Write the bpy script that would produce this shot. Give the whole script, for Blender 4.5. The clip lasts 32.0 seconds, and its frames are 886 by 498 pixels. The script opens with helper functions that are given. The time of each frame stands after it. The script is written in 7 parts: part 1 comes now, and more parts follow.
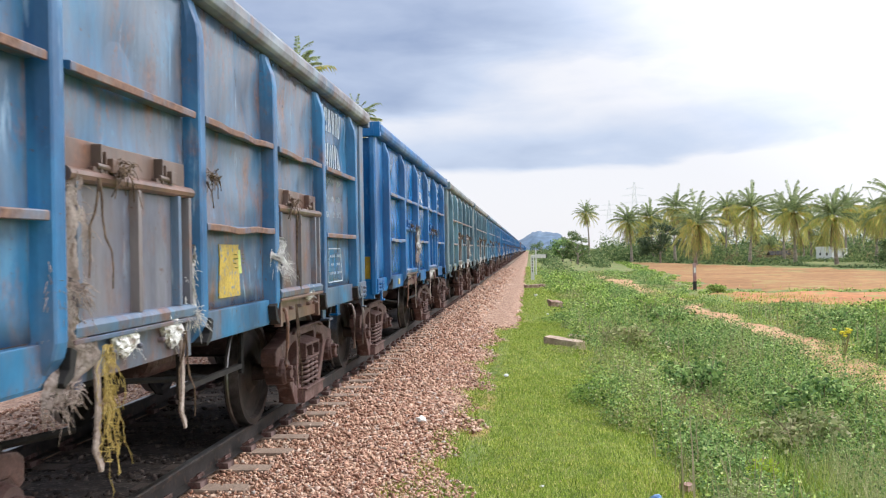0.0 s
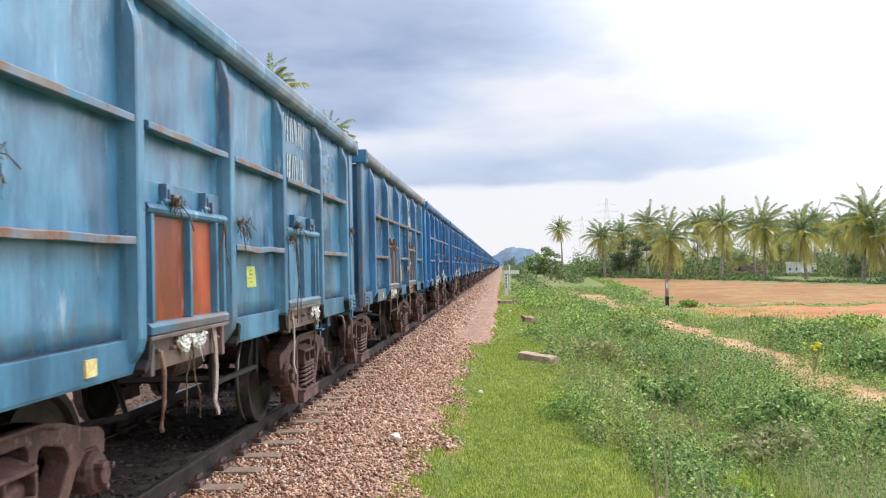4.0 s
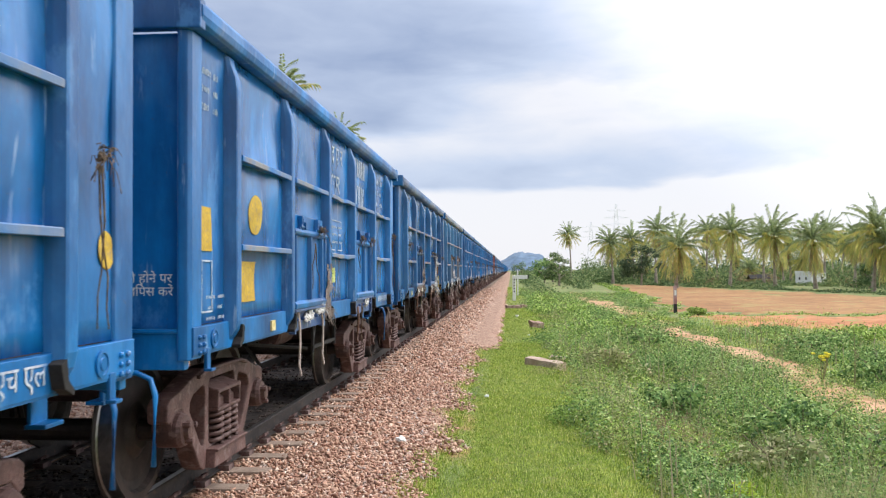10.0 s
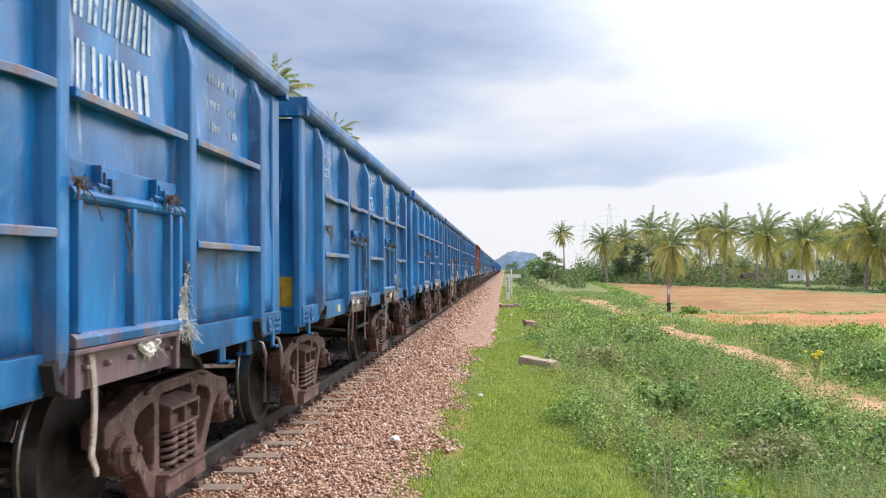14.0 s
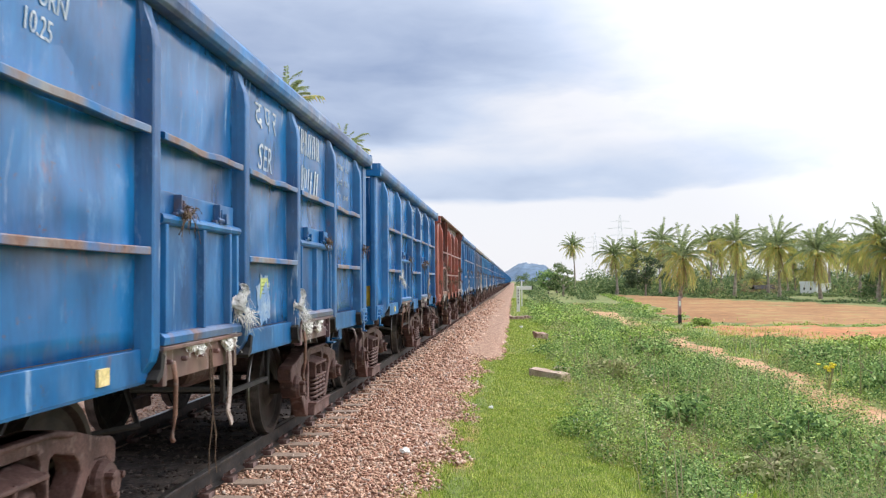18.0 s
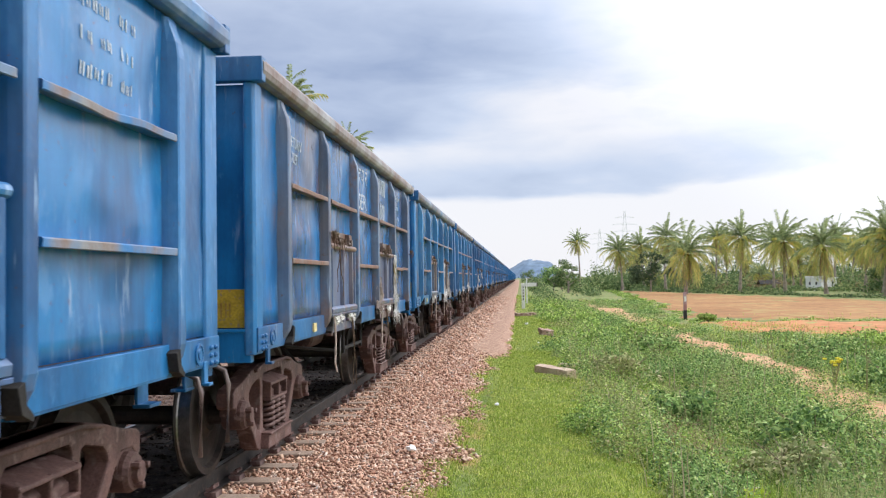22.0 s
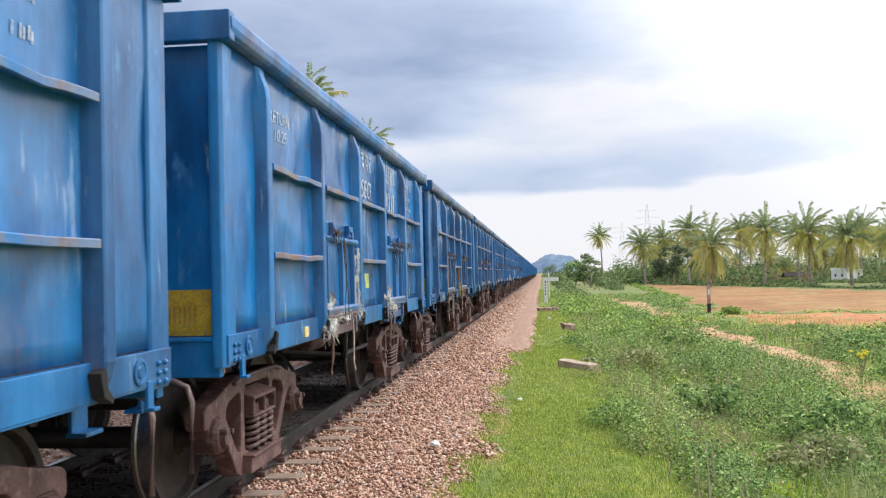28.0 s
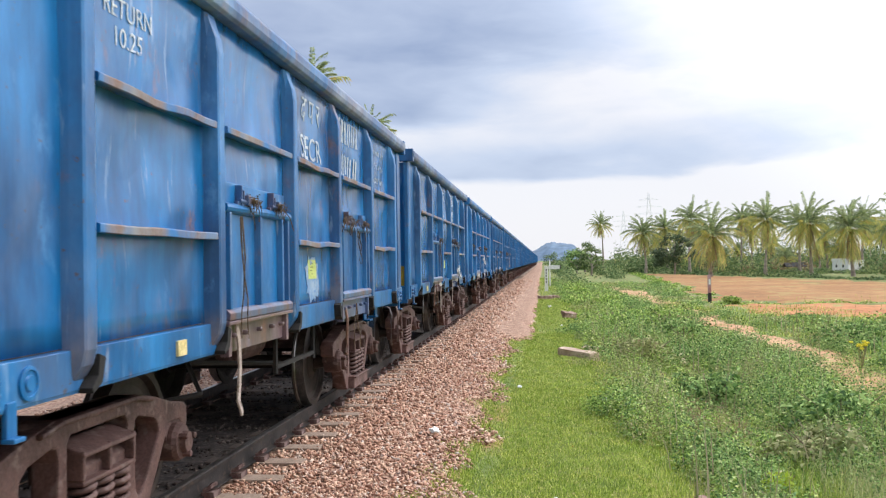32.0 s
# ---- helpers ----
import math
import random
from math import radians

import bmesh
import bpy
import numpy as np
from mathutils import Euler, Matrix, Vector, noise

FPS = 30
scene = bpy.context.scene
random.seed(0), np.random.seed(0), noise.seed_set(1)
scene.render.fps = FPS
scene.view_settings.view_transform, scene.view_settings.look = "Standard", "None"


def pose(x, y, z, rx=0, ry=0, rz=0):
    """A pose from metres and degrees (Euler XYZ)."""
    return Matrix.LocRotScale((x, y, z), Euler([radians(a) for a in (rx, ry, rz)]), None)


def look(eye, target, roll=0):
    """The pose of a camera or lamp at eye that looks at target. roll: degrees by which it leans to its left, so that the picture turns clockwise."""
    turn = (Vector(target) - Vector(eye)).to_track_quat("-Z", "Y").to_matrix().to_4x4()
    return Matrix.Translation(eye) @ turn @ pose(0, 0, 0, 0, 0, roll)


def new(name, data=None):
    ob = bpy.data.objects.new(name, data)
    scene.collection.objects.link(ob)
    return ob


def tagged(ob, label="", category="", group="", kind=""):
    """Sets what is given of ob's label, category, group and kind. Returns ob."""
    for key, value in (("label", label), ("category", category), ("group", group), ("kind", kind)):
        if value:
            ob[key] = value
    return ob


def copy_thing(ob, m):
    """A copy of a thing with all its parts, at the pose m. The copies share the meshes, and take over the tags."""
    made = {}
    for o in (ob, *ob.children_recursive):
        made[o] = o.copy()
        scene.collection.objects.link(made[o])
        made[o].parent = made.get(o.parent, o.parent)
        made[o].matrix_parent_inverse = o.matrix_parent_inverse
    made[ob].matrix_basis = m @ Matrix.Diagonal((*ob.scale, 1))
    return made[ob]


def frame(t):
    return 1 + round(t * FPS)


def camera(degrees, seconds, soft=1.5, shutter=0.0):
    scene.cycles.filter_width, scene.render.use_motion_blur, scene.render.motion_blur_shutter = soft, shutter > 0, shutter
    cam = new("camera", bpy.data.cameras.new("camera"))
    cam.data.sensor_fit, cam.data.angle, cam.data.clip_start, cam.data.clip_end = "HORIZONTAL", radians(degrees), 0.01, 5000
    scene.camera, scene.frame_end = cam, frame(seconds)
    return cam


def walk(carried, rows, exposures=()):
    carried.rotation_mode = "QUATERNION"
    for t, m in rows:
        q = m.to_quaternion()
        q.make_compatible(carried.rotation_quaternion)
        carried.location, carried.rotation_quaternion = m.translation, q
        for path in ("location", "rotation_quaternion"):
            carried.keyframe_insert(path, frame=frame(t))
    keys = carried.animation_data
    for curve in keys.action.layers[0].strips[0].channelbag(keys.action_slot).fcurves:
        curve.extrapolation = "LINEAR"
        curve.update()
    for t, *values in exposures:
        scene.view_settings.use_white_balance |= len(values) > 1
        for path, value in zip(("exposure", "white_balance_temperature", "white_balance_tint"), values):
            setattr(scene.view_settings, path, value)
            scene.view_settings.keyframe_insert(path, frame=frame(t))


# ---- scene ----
# Scale: 1676 mm gauge, open wagons 10.96 m over couplers and 3.30 m high.
# x: right of the viewer, y: along the line, z = 0 on the rail heads.
EYE_Z = 1.63
TRACK_X = -3.579
PITCH = 10.963
cam = camera(51.65, 32.0, soft=1.2, shutter=0.06)
LOOKS = [
    (0, 5.360, 0.117, 1.039),
    (0.5, 5.266, 0.036, 0.787),
    (1, 5.093, 0.147, 1.112),
    (1.5, 4.453, 0.189, 1.114),
    (2, 4.208, 0.457, 1.069),
    (2.5, 4.016, 0.675, 1.233),
    (3, 3.941, 0.750, 1.167),
    (3.5, 3.664, 0.992, 1.246),
    (5.5, 4.277, 1.209, 0.899),
    (6, 4.252, 1.309, 0.564),
    (6.5, 4.167, 0.992, 0.630),
    (7, 4.153, 0.947, 0.510),
    (7.5, 4.112, 0.889, 0.699),
    (8, 3.968, 0.939, 0.842),
    (8.5, 3.850, 1.123, 0.483),
    (9, 3.848, 1.258, 0.300),
    (9.5, 3.876, 1.280, 0.380),
    (10, 4.235, 1.329, 0.306),
    (10.5, 4.314, 1.426, 0.380),
    (11, 4.329, 1.545, 0.388),
    (11.5, 4.162, 1.652, 0.359),
    (12, 3.914, 1.643, 0.343),
    (12.5, 3.862, 1.428, 0.334),
    (13, 3.803, 1.332, 0.376),
    (13.5, 3.742, 1.311, 0.455),
    (15.5, 4.440, 1.235, 0.485),
    (16, 4.518, 1.244, 0.579),
    (16.5, 4.469, 1.270, 0.616),
    (17, 4.453, 1.380, 0.706),
    (17.5, 4.467, 1.707, 0.606),
    (18, 4.481, 2.018, 0.403),
    (18.5, 4.393, 1.977, 0.385),
    (19, 4.406, 1.849, 0.663),
    (19.5, 4.406, 1.937, 0.653),
    (20, 4.452, 2.073, 0.450),
    (20.5, 4.477, 2.030, 0.453),
    (21, 4.561, 1.826, 0.472),
    (21.5, 4.656, 1.831, 0.537),
    (22, 4.786, 1.858, 0.832),
    (22.5, 5.058, 1.856, 0.899),
    (23, 5.115, 2.128, 0.961),
    (23.5, 5.576, 2.263, 1.000),
    (24, 6.510, 2.348, 0.844),
    (24.5, 6.813, 2.495, 1.420),
    (25, 6.523, 2.530, 1.385),
    (25.5, 6.333, 2.732, 1.343),
    (26, 6.363, 2.587, 1.160),
    (26.5, 6.449, 2.461, 1.225),
    (28.5, 6.061, 1.461, 1.369),
    (29, 6.085, 1.442, 1.201),
    (29.5, 6.162, 1.455, 1.000),
    (30, 6.269, 1.323, 1.027),
    (30.5, 6.332, 1.144, 1.038),
    (31, 6.271, 1.036, 0.952),
    (31.5, 6.259, 0.915, 0.873),
    (32, 6.220, 0.798, 0.854),
]
walk(cam, [(t, pose(0, 0, EYE_Z, 90 + p, r, y)) for t, y, p, r in LOOKS])


# ---- light ----
SUN_AZ, SUN_EL = radians(58), radians(48)
scene.view_settings.exposure = 0.0


def make_world():
    w = bpy.data.worlds.new("overcast_sky")
    scene.world = w
    w.use_nodes = True
    nt = w.node_tree
    nt.nodes.clear()
    N, L = nt.nodes.new, nt.links.new

    def math_(op, a, b=None, c=None, clamp=False):
        n = N("ShaderNodeMath")
        n.operation, n.use_clamp = op, clamp
        for i, v in enumerate((a, b, c)):
            if v is None:
                continue
            if isinstance(v, (int, float)):
                n.inputs[i].default_value = v
            else:
                L(v, n.inputs[i])
        return n.outputs[0]

    def smooth(v, lo, hi):
        n = N("ShaderNodeMapRange")
        n.interpolation_type = "SMOOTHSTEP"
        L(v, n.inputs["Value"])
        n.inputs["From Min"].default_value, n.inputs["From Max"].default_value = lo, hi
        return n.outputs["Result"]

    tc = N("ShaderNodeTexCoord")
    sep = N("ShaderNodeSeparateXYZ")
    L(tc.outputs["Generated"], sep.inputs[0])
    x, y, z = sep.outputs
    # u: bearing from the line's direction, z: height above the horizon
    u = math_("DIVIDE", math_("MULTIPLY", x, 1.12), math_("ADD", math_("ABSOLUTE", y), 0.12))

    def cloud_noise(su, sz, shift, detail):
        c = N("ShaderNodeCombineXYZ")
        L(math_("ADD", math_("MULTIPLY", u, su), shift), c.inputs[0])
        L(math_("MULTIPLY", z, sz), c.inputs[1])
        L(math_("MULTIPLY", y, 0.8), c.inputs[2])
        n = N("ShaderNodeTexNoise")
        n.inputs["Scale"].default_value, n.inputs["Detail"].default_value = 1.0, detail
        n.inputs["Roughness"].default_value, n.inputs["Distortion"].default_value = 0.5, 0.35
        L(c.outputs[0], n.inputs["Vector"])
        return math_("SUBTRACT", n.outputs["Fac"], 0.5)

    big, fine = cloud_noise(2.6, 11.0, 3.7, 4.0), cloud_noise(7.0, 30.0, 1.3, 6.0)
    wisp = cloud_noise(15.0, 42.0, 5.9, 7.0)
    # the sun stands behind the cloud: brightness grows towards it
    sd = N("ShaderNodeVectorMath")
    sd.operation = "DOT_PRODUCT"
    L(tc.outputs["Generated"], sd.inputs[0])
    sd.inputs[1].default_value = (math.sin(SUN_AZ) * math.cos(SUN_EL), math.cos(SUN_AZ) * math.cos(SUN_EL), math.sin(SUN_EL))
    glow = smooth(sd.outputs["Value"], 0.50, 0.95)
    def band(v, a0, a1, b1, b0):
        """1 between a1 and b1, fading out to a0 and b0."""
        return math_("MULTIPLY", smooth(v, a0, a1), smooth(v, b0, b1))

    def total(*terms):
        out = terms[0]
        for q in terms[1:]:
            out = math_("ADD", out, q)
        return out

    rise = math_("ADD", math_("SUBTRACT", z, math_("MULTIPLY", smooth(u, 0.10, 0.42), 0.022)), math_("MULTIPLY", fine, 0.020))
    base = smooth(rise, 0.081, 0.092)
    drift = math_("ADD", u, math_("MULTIPLY", big, 0.30))
    tilt = total(z, math_("MULTIPLY", big, 0.055), math_("MULTIPLY", fine, 0.05))
    slope = math_("SUBTRACT", tilt, math_("MULTIPLY", u, 0.10))
    # the layers, from below: a flat grey bank, a darker mass towards the left, a long dark shelf, a paler veil above
    low = math_("MULTIPLY", band(slope, 0.05, 0.075, 0.105, 0.150), math_("ADD", 0.22, math_("MULTIPLY", smooth(drift, 0.40, 0.02), 0.24)))
    mass = math_("MULTIPLY", band(tilt, 0.132, 0.168, 0.190, 0.222), math_("MULTIPLY", smooth(drift, 0.06, -0.16), 0.66))
    shelf = math_("MULTIPLY", band(tilt, 0.188, 0.226, 0.245, 0.315), math_("MULTIPLY", smooth(drift, 0.27, -0.08), 0.70))
    veil = math_("MULTIPLY", smooth(tilt, 0.25, 0.30), math_("MULTIPLY", smooth(drift, 0.20, -0.15), 0.34))
    haze = math_("MULTIPLY", band(tilt, 0.200, 0.212, 0.222, 0.236), math_("MULTIPLY", smooth(u, 0.15, 0.35), 0.16))
    layers = total(low, mass, shelf, veil, haze, math_("MULTIPLY", smooth(drift, 0.16, -0.10), 0.16), math_("MULTIPLY", fine, 0.50), math_("MULTIPLY", wisp, 0.36), math_("MULTIPLY", big, 0.30))
    body = math_("ADD", math_("MULTIPLY", big, 1.15), math_("MULTIPLY", fine, 0.60))
    body = math_("ADD", body, math_("ADD", 0.11, math_("MULTIPLY", smooth(drift, 0.30, -0.12), 0.60)))
    body = math_("MULTIPLY", body, math_("SUBTRACT", 1.0, math_("MULTIPLY", glow, 0.75)))
    high = smooth(z, 0.30, 0.42)
    body = math_("ADD", math_("MULTIPLY", body, high), math_("MULTIPLY", layers, math_("SUBTRACT", 1.0, high)))
    # behind the viewer the cloud is thin and even
    body = math_("MULTIPLY", body, math_("ADD", 0.25, math_("MULTIPLY", smooth(y, -0.55, 0.15), 0.75)))
    thick = math_("MULTIPLY", base, body, clamp=True)
    ramp = N("ShaderNodeValToRGB")
    e = ramp.color_ramp.elements
    e[0].position, e[0].color = 0.0, (0.84, 0.845, 0.90, 1)
    e[1].position, e[1].color = 1.0, (0.31, 0.39, 0.58, 1)
    m = e.new(0.5)
    m.color = (0.55, 0.63, 0.80, 1)
    L(thick, ramp.inputs[0])
    cloud = N("ShaderNodeBackground")
    L(ramp.outputs[0], cloud.inputs["Color"])
    # an overcast sky brightens towards the zenith and round the hidden sun
    L(total(1.12, math_("MULTIPLY", glow, 2.3), math_("MULTIPLY", smooth(z, 0.35, 0.95), 0.55)), cloud.inputs["Strength"])
    sky = N("ShaderNodeTexSky")
    sky.sky_type, sky.sun_disc = "NISHITA", False
    sky.sun_elevation, sky.sun_rotation = SUN_EL, SUN_AZ
    clear = N("ShaderNodeBackground")
    L(sky.outputs[0], clear.inputs["Color"])
    clear.inputs["Strength"].default_value = 0.12
    mix = N("ShaderNodeMixShader")
    mix.inputs[0].default_value = 0.9
    L(clear.outputs[0], mix.inputs[1])
    L(cloud.outputs[0], mix.inputs[2])
    out = N("ShaderNodeOutputWorld")
    L(mix.outputs[0], out.inputs["Surface"])


make_world()
sun = new("sun", bpy.data.lights.new("sun", "SUN"))
sun.data.energy, sun.data.angle, sun.data.color = 1.9, radians(30), (1.0, 0.96, 0.9)
sun.matrix_world = look((20 * math.sin(SUN_AZ), 20 * math.cos(SUN_AZ), 20 * math.tan(SUN_EL)), (0, 0, 0))


# ---- materials ----
def material(name, build, rough=0.8, metal=0.0, bump=0.0, bump_scale=20.0, spec=0.4, detail=4.0, space="Object", deep=0.02):
    """build(nt, coord) gives the colour's socket."""
    m = bpy.data.materials.new(name)
    m.use_nodes = True
    nt = m.node_tree
    bsdf = nt.nodes["Principled BSDF"]
    bsdf.inputs["Roughness"].default_value, bsdf.inputs["Metallic"].default_value = rough, metal
    bsdf.inputs["Specular IOR Level"].default_value = spec
    tc = nt.nodes.new("ShaderNodeTexCoord")
    coord = nt.nodes.new("ShaderNodeNewGeometry").outputs["Position"] if space == "World" else tc.outputs[space]
    nt.links.new(build(nt, coord), bsdf.inputs["Base Color"])
    if bump:
        n = noise_tex(nt, coord, bump_scale, detail)
        b = nt.nodes.new("ShaderNodeBump")
        b.inputs["Strength"].default_value, b.inputs["Distance"].default_value = bump, deep
        nt.links.new(n, b.inputs["Height"])
        nt.links.new(b.outputs[0], bsdf.inputs["Normal"])
    return m


def noise_tex(nt, coord, scale, detail=4.0, stretch=None, rough=0.55):
    if stretch:
        mp = nt.nodes.new("ShaderNodeMapping")
        mp.inputs["Scale"].default_value = stretch
        nt.links.new(coord, mp.inputs["Vector"])
        coord = mp.outputs[0]
    n = nt.nodes.new("ShaderNodeTexNoise")
    n.inputs["Scale"].default_value, n.inputs["Detail"].default_value, n.inputs["Roughness"].default_value = scale, detail, rough
    nt.links.new(coord, n.inputs["Vector"])
    return n.outputs["Fac"]


def ramp_(nt, fac, stops):
    r = nt.nodes.new("ShaderNodeValToRGB")
    e = r.color_ramp.elements
    for i, (p, c) in enumerate(stops):
        el = e[i] if i < 2 else e.new(p)
        el.position = p
        el.color = (*c, 1) if len(c) == 3 else c
    nt.links.new(fac, r.inputs[0])
    return r.outputs["Color"]


def mix_(nt, fac, a, b, mode="MIX"):
    m = nt.nodes.new("ShaderNodeMix")
    m.data_type, m.blend_type = "RGBA", mode
    for i, v in ((0, fac), (6, a), (7, b)):
        if isinstance(v, (int, float)):
            m.inputs[i].default_value = v
        elif isinstance(v, tuple):
            m.inputs[i].default_value = (*v, 1)
        else:
            nt.links.new(v, m.inputs[i])
    return m.outputs[2]


def calc(nt, op, a, b, clamp=False):
    n = nt.nodes.new("ShaderNodeMath")
    n.operation, n.use_clamp = op, clamp
    for i, v in enumerate((a, b)):
        if isinstance(v, (int, float)):
            n.inputs[i].default_value = v
        else:
            nt.links.new(v, n.inputs[i])
    return n.outputs[0]


def two_tone(name, a, b, scale, c=None, fine=60.0, **kw):
    """Colour between a and b by a broad noise, broken by a fine one; c: specks."""

    def build(nt, co):
        col = ramp_(nt, noise_tex(nt, co, scale, 5), [(0.35, a), (0.65, b)])
        f = ramp_(nt, noise_tex(nt, co, fine, 3), [(0.3, (0.72, 0.72, 0.72)), (0.7, (1.2, 1.2, 1.2))])
        col = mix_(nt, 1.0, col, f, "MULTIPLY")
        if c:
            spots = ramp_(nt, noise_tex(nt, co, scale * 3.7, 4), [(0.56, (0, 0, 0)), (0.66, (1, 1, 1))])
            col = mix_(nt, spots, col, c)
        return col

    return material(name, build, **kw)


def island_mix(name, stops, rough=0.8, back=0.0, spec=0.3, patch=0.0, patch_col=(1, 1, 1)):
    """A colour of its own for every separate leaf, stone or blade."""

    def build(nt, co):
        g = nt.nodes.new("ShaderNodeNewGeometry")
        col = ramp_(nt, g.outputs["Random Per Island"], stops)
        if patch:
            f = ramp_(nt, noise_tex(nt, g.outputs["Position"], patch, 3), [(0.4, (1, 1, 1)), (0.62, patch_col)])
            col = mix_(nt, 1.0, col, f, "MULTIPLY")
        return col

    m = material(name, build, rough=rough, spec=spec)
    if back:
        nt = m.node_tree
        bsdf = nt.nodes["Principled BSDF"]
        tr = nt.nodes.new("ShaderNodeBsdfTranslucent")
        nt.links.new(bsdf.inputs["Base Color"].links[0].from_socket, tr.inputs["Color"])
        mx = nt.nodes.new("ShaderNodeMixShader")
        mx.inputs[0].default_value = back
        nt.links.new(bsdf.outputs[0], mx.inputs[1])
        nt.links.new(tr.outputs[0], mx.inputs[2])
        nt.links.new(mx.outputs[0], nt.nodes["Material Output"].inputs["Surface"])
    return m


def paint_build(nt, co, where=""):
    """Wagon paint: the object's own colour, its alpha says how far rust and dust have gone."""
    flat = nt.nodes.new("ShaderNodeSeparateXYZ")
    nt.links.new(co, flat.inputs[0])
    info = nt.nodes.new("ShaderNodeObjectInfo")
    shift = nt.nodes.new("ShaderNodeVectorMath")
    shift.operation = "ADD"
    sc = nt.nodes.new("ShaderNodeVectorMath")
    sc.operation = "SCALE"
    sc.inputs[0].default_value = (37.0, 53.0, 19.0)
    nt.links.new(info.outputs["Random"], sc.inputs["Scale"])
    nt.links.new(co, shift.inputs[0])
    nt.links.new(sc.outputs[0], shift.inputs[1])
    co = shift.outputs[0]
    wear = info.outputs["Alpha"]
    col = info.outputs["Color"]
    chalk = mix_(nt, 1.0, mix_(nt, 1.0, col, (0.9, 0.9, 0.9), "MULTIPLY"), (0.075, 0.110, 0.135), "ADD")
    tone = ramp_(nt, noise_tex(nt, co, 1.3, 4), [(0.3, (0.78, 0.78, 0.8)), (0.7, (1.18, 1.16, 1.12))])
    col = mix_(nt, 1.0, col, tone, "MULTIPLY")
    streak = noise_tex(nt, co, 1.0, 6, (2.4, 2.6, 1.3), 0.62)
    pale = ramp_(nt, streak, [(0.54, (0, 0, 0)), (0.64, (1, 1, 1))])
    col = mix_(nt, calc(nt, "MULTIPLY", pale, 0.30), col, chalk)
    deep = ramp_(nt, noise_tex(nt, co, 1.0, 5, (1.8, 2.3, 0.7), 0.6), [(0.36, (0.44, 0.46, 0.52)), (0.62, (1.10, 1.10, 1.08))])
    col = mix_(nt, 1.0, col, deep, "MULTIPLY")
    # brown dust that runs down in streaks
    dust = noise_tex(nt, co, 1.0, 5, (1.3, 1.2, 0.8), 0.55)
    dust = calc(nt, "MULTIPLY", calc(nt, "SUBTRACT", calc(nt, "ADD", dust, calc(nt, "MULTIPLY", wear, 0.50)), 0.795), 4.4, True)
    col = mix_(nt, calc(nt, "MULTIPLY", dust, 0.5), col, (0.19, 0.15, 0.125))
    # rust in patches
    rust = noise_tex(nt, co, 3.4, 8, (1.0, 1.3, 0.6), 0.68)
    rust = calc(nt, "MULTIPLY", calc(nt, "SUBTRACT", calc(nt, "ADD", rust, calc(nt, "MULTIPLY", wear, 0.235)), 0.70), 6.0, True)
    rcol = ramp_(nt, noise_tex(nt, co, 30, 4), [(0.3, (0.10, 0.045, 0.03)), (0.7, (0.27, 0.125, 0.075))])
    # hair-thin runs of dirt, rubbed places and small chips
    runs = ramp_(nt, noise_tex(nt, co, 1.0, 4, (15.0, 15.0, 0.9), 0.7), [(0.36, (0.76, 0.76, 0.78)), (0.5, (1, 1, 1)), (0.66, (1.16, 1.15, 1.13))])
    col = mix_(nt, 0.42, col, runs, "MULTIPLY")
    rub = ramp_(nt, noise_tex(nt, co, 1.0, 7, (3.4, 3.4, 1.9), 0.66), [(0.59, (0, 0, 0)), (0.67, (0.55, 0.55, 0.55))])
    col = mix_(nt, rub, col, chalk)
    scrape = ramp_(nt, noise_tex(nt, co, 1.0, 5, (12.0, 12.0, 1.6), 0.62), [(0.60, (0, 0, 0)), (0.68, (0.9, 0.9, 0.9))])
    field = ramp_(nt, noise_tex(nt, co, 1.1, 3), [(0.45, (0, 0, 0)), (0.57, (0.9, 0.9, 0.9))])
    col = mix_(nt, calc(nt, "MULTIPLY", scrape, field), col, mix_(nt, 0.3, chalk, (0.6, 0.62, 0.64)))
    grit = ramp_(nt, noise_tex(nt, co, 1.0, 6, (55.0, 55.0, 22.0), 0.75), [(0.30, (0.74, 0.74, 0.76)), (0.70, (1.24, 1.23, 1.20))])
    col = mix_(nt, 0.32, col, grit, "MULTIPLY")
    chip = ramp_(nt, noise_tex(nt, co, 17.0, 5, None, 0.7), [(0.642, (0, 0, 0)), (0.68, (0.9, 0.9, 0.9))])
    col = mix_(nt, calc(nt, "MULTIPLY", chip, calc(nt, "ADD", wear, 0.25, True)), col, (0.10, 0.055, 0.04))
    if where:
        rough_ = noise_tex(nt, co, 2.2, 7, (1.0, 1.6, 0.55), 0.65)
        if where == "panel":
            # rust and grime from the foot; the same brown-grey darkens towards the stanchion seams
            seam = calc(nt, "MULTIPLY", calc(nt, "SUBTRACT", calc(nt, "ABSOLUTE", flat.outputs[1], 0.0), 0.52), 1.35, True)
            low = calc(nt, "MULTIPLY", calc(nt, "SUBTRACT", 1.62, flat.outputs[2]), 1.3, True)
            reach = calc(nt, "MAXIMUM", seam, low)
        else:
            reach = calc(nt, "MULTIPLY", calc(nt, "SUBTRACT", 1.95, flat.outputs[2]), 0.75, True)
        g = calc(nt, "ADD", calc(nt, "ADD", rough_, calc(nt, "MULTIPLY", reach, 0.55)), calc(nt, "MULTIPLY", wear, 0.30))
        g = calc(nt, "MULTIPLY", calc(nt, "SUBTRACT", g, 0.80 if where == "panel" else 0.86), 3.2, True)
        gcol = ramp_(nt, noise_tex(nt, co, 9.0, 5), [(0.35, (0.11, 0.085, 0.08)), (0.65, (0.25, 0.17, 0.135))])
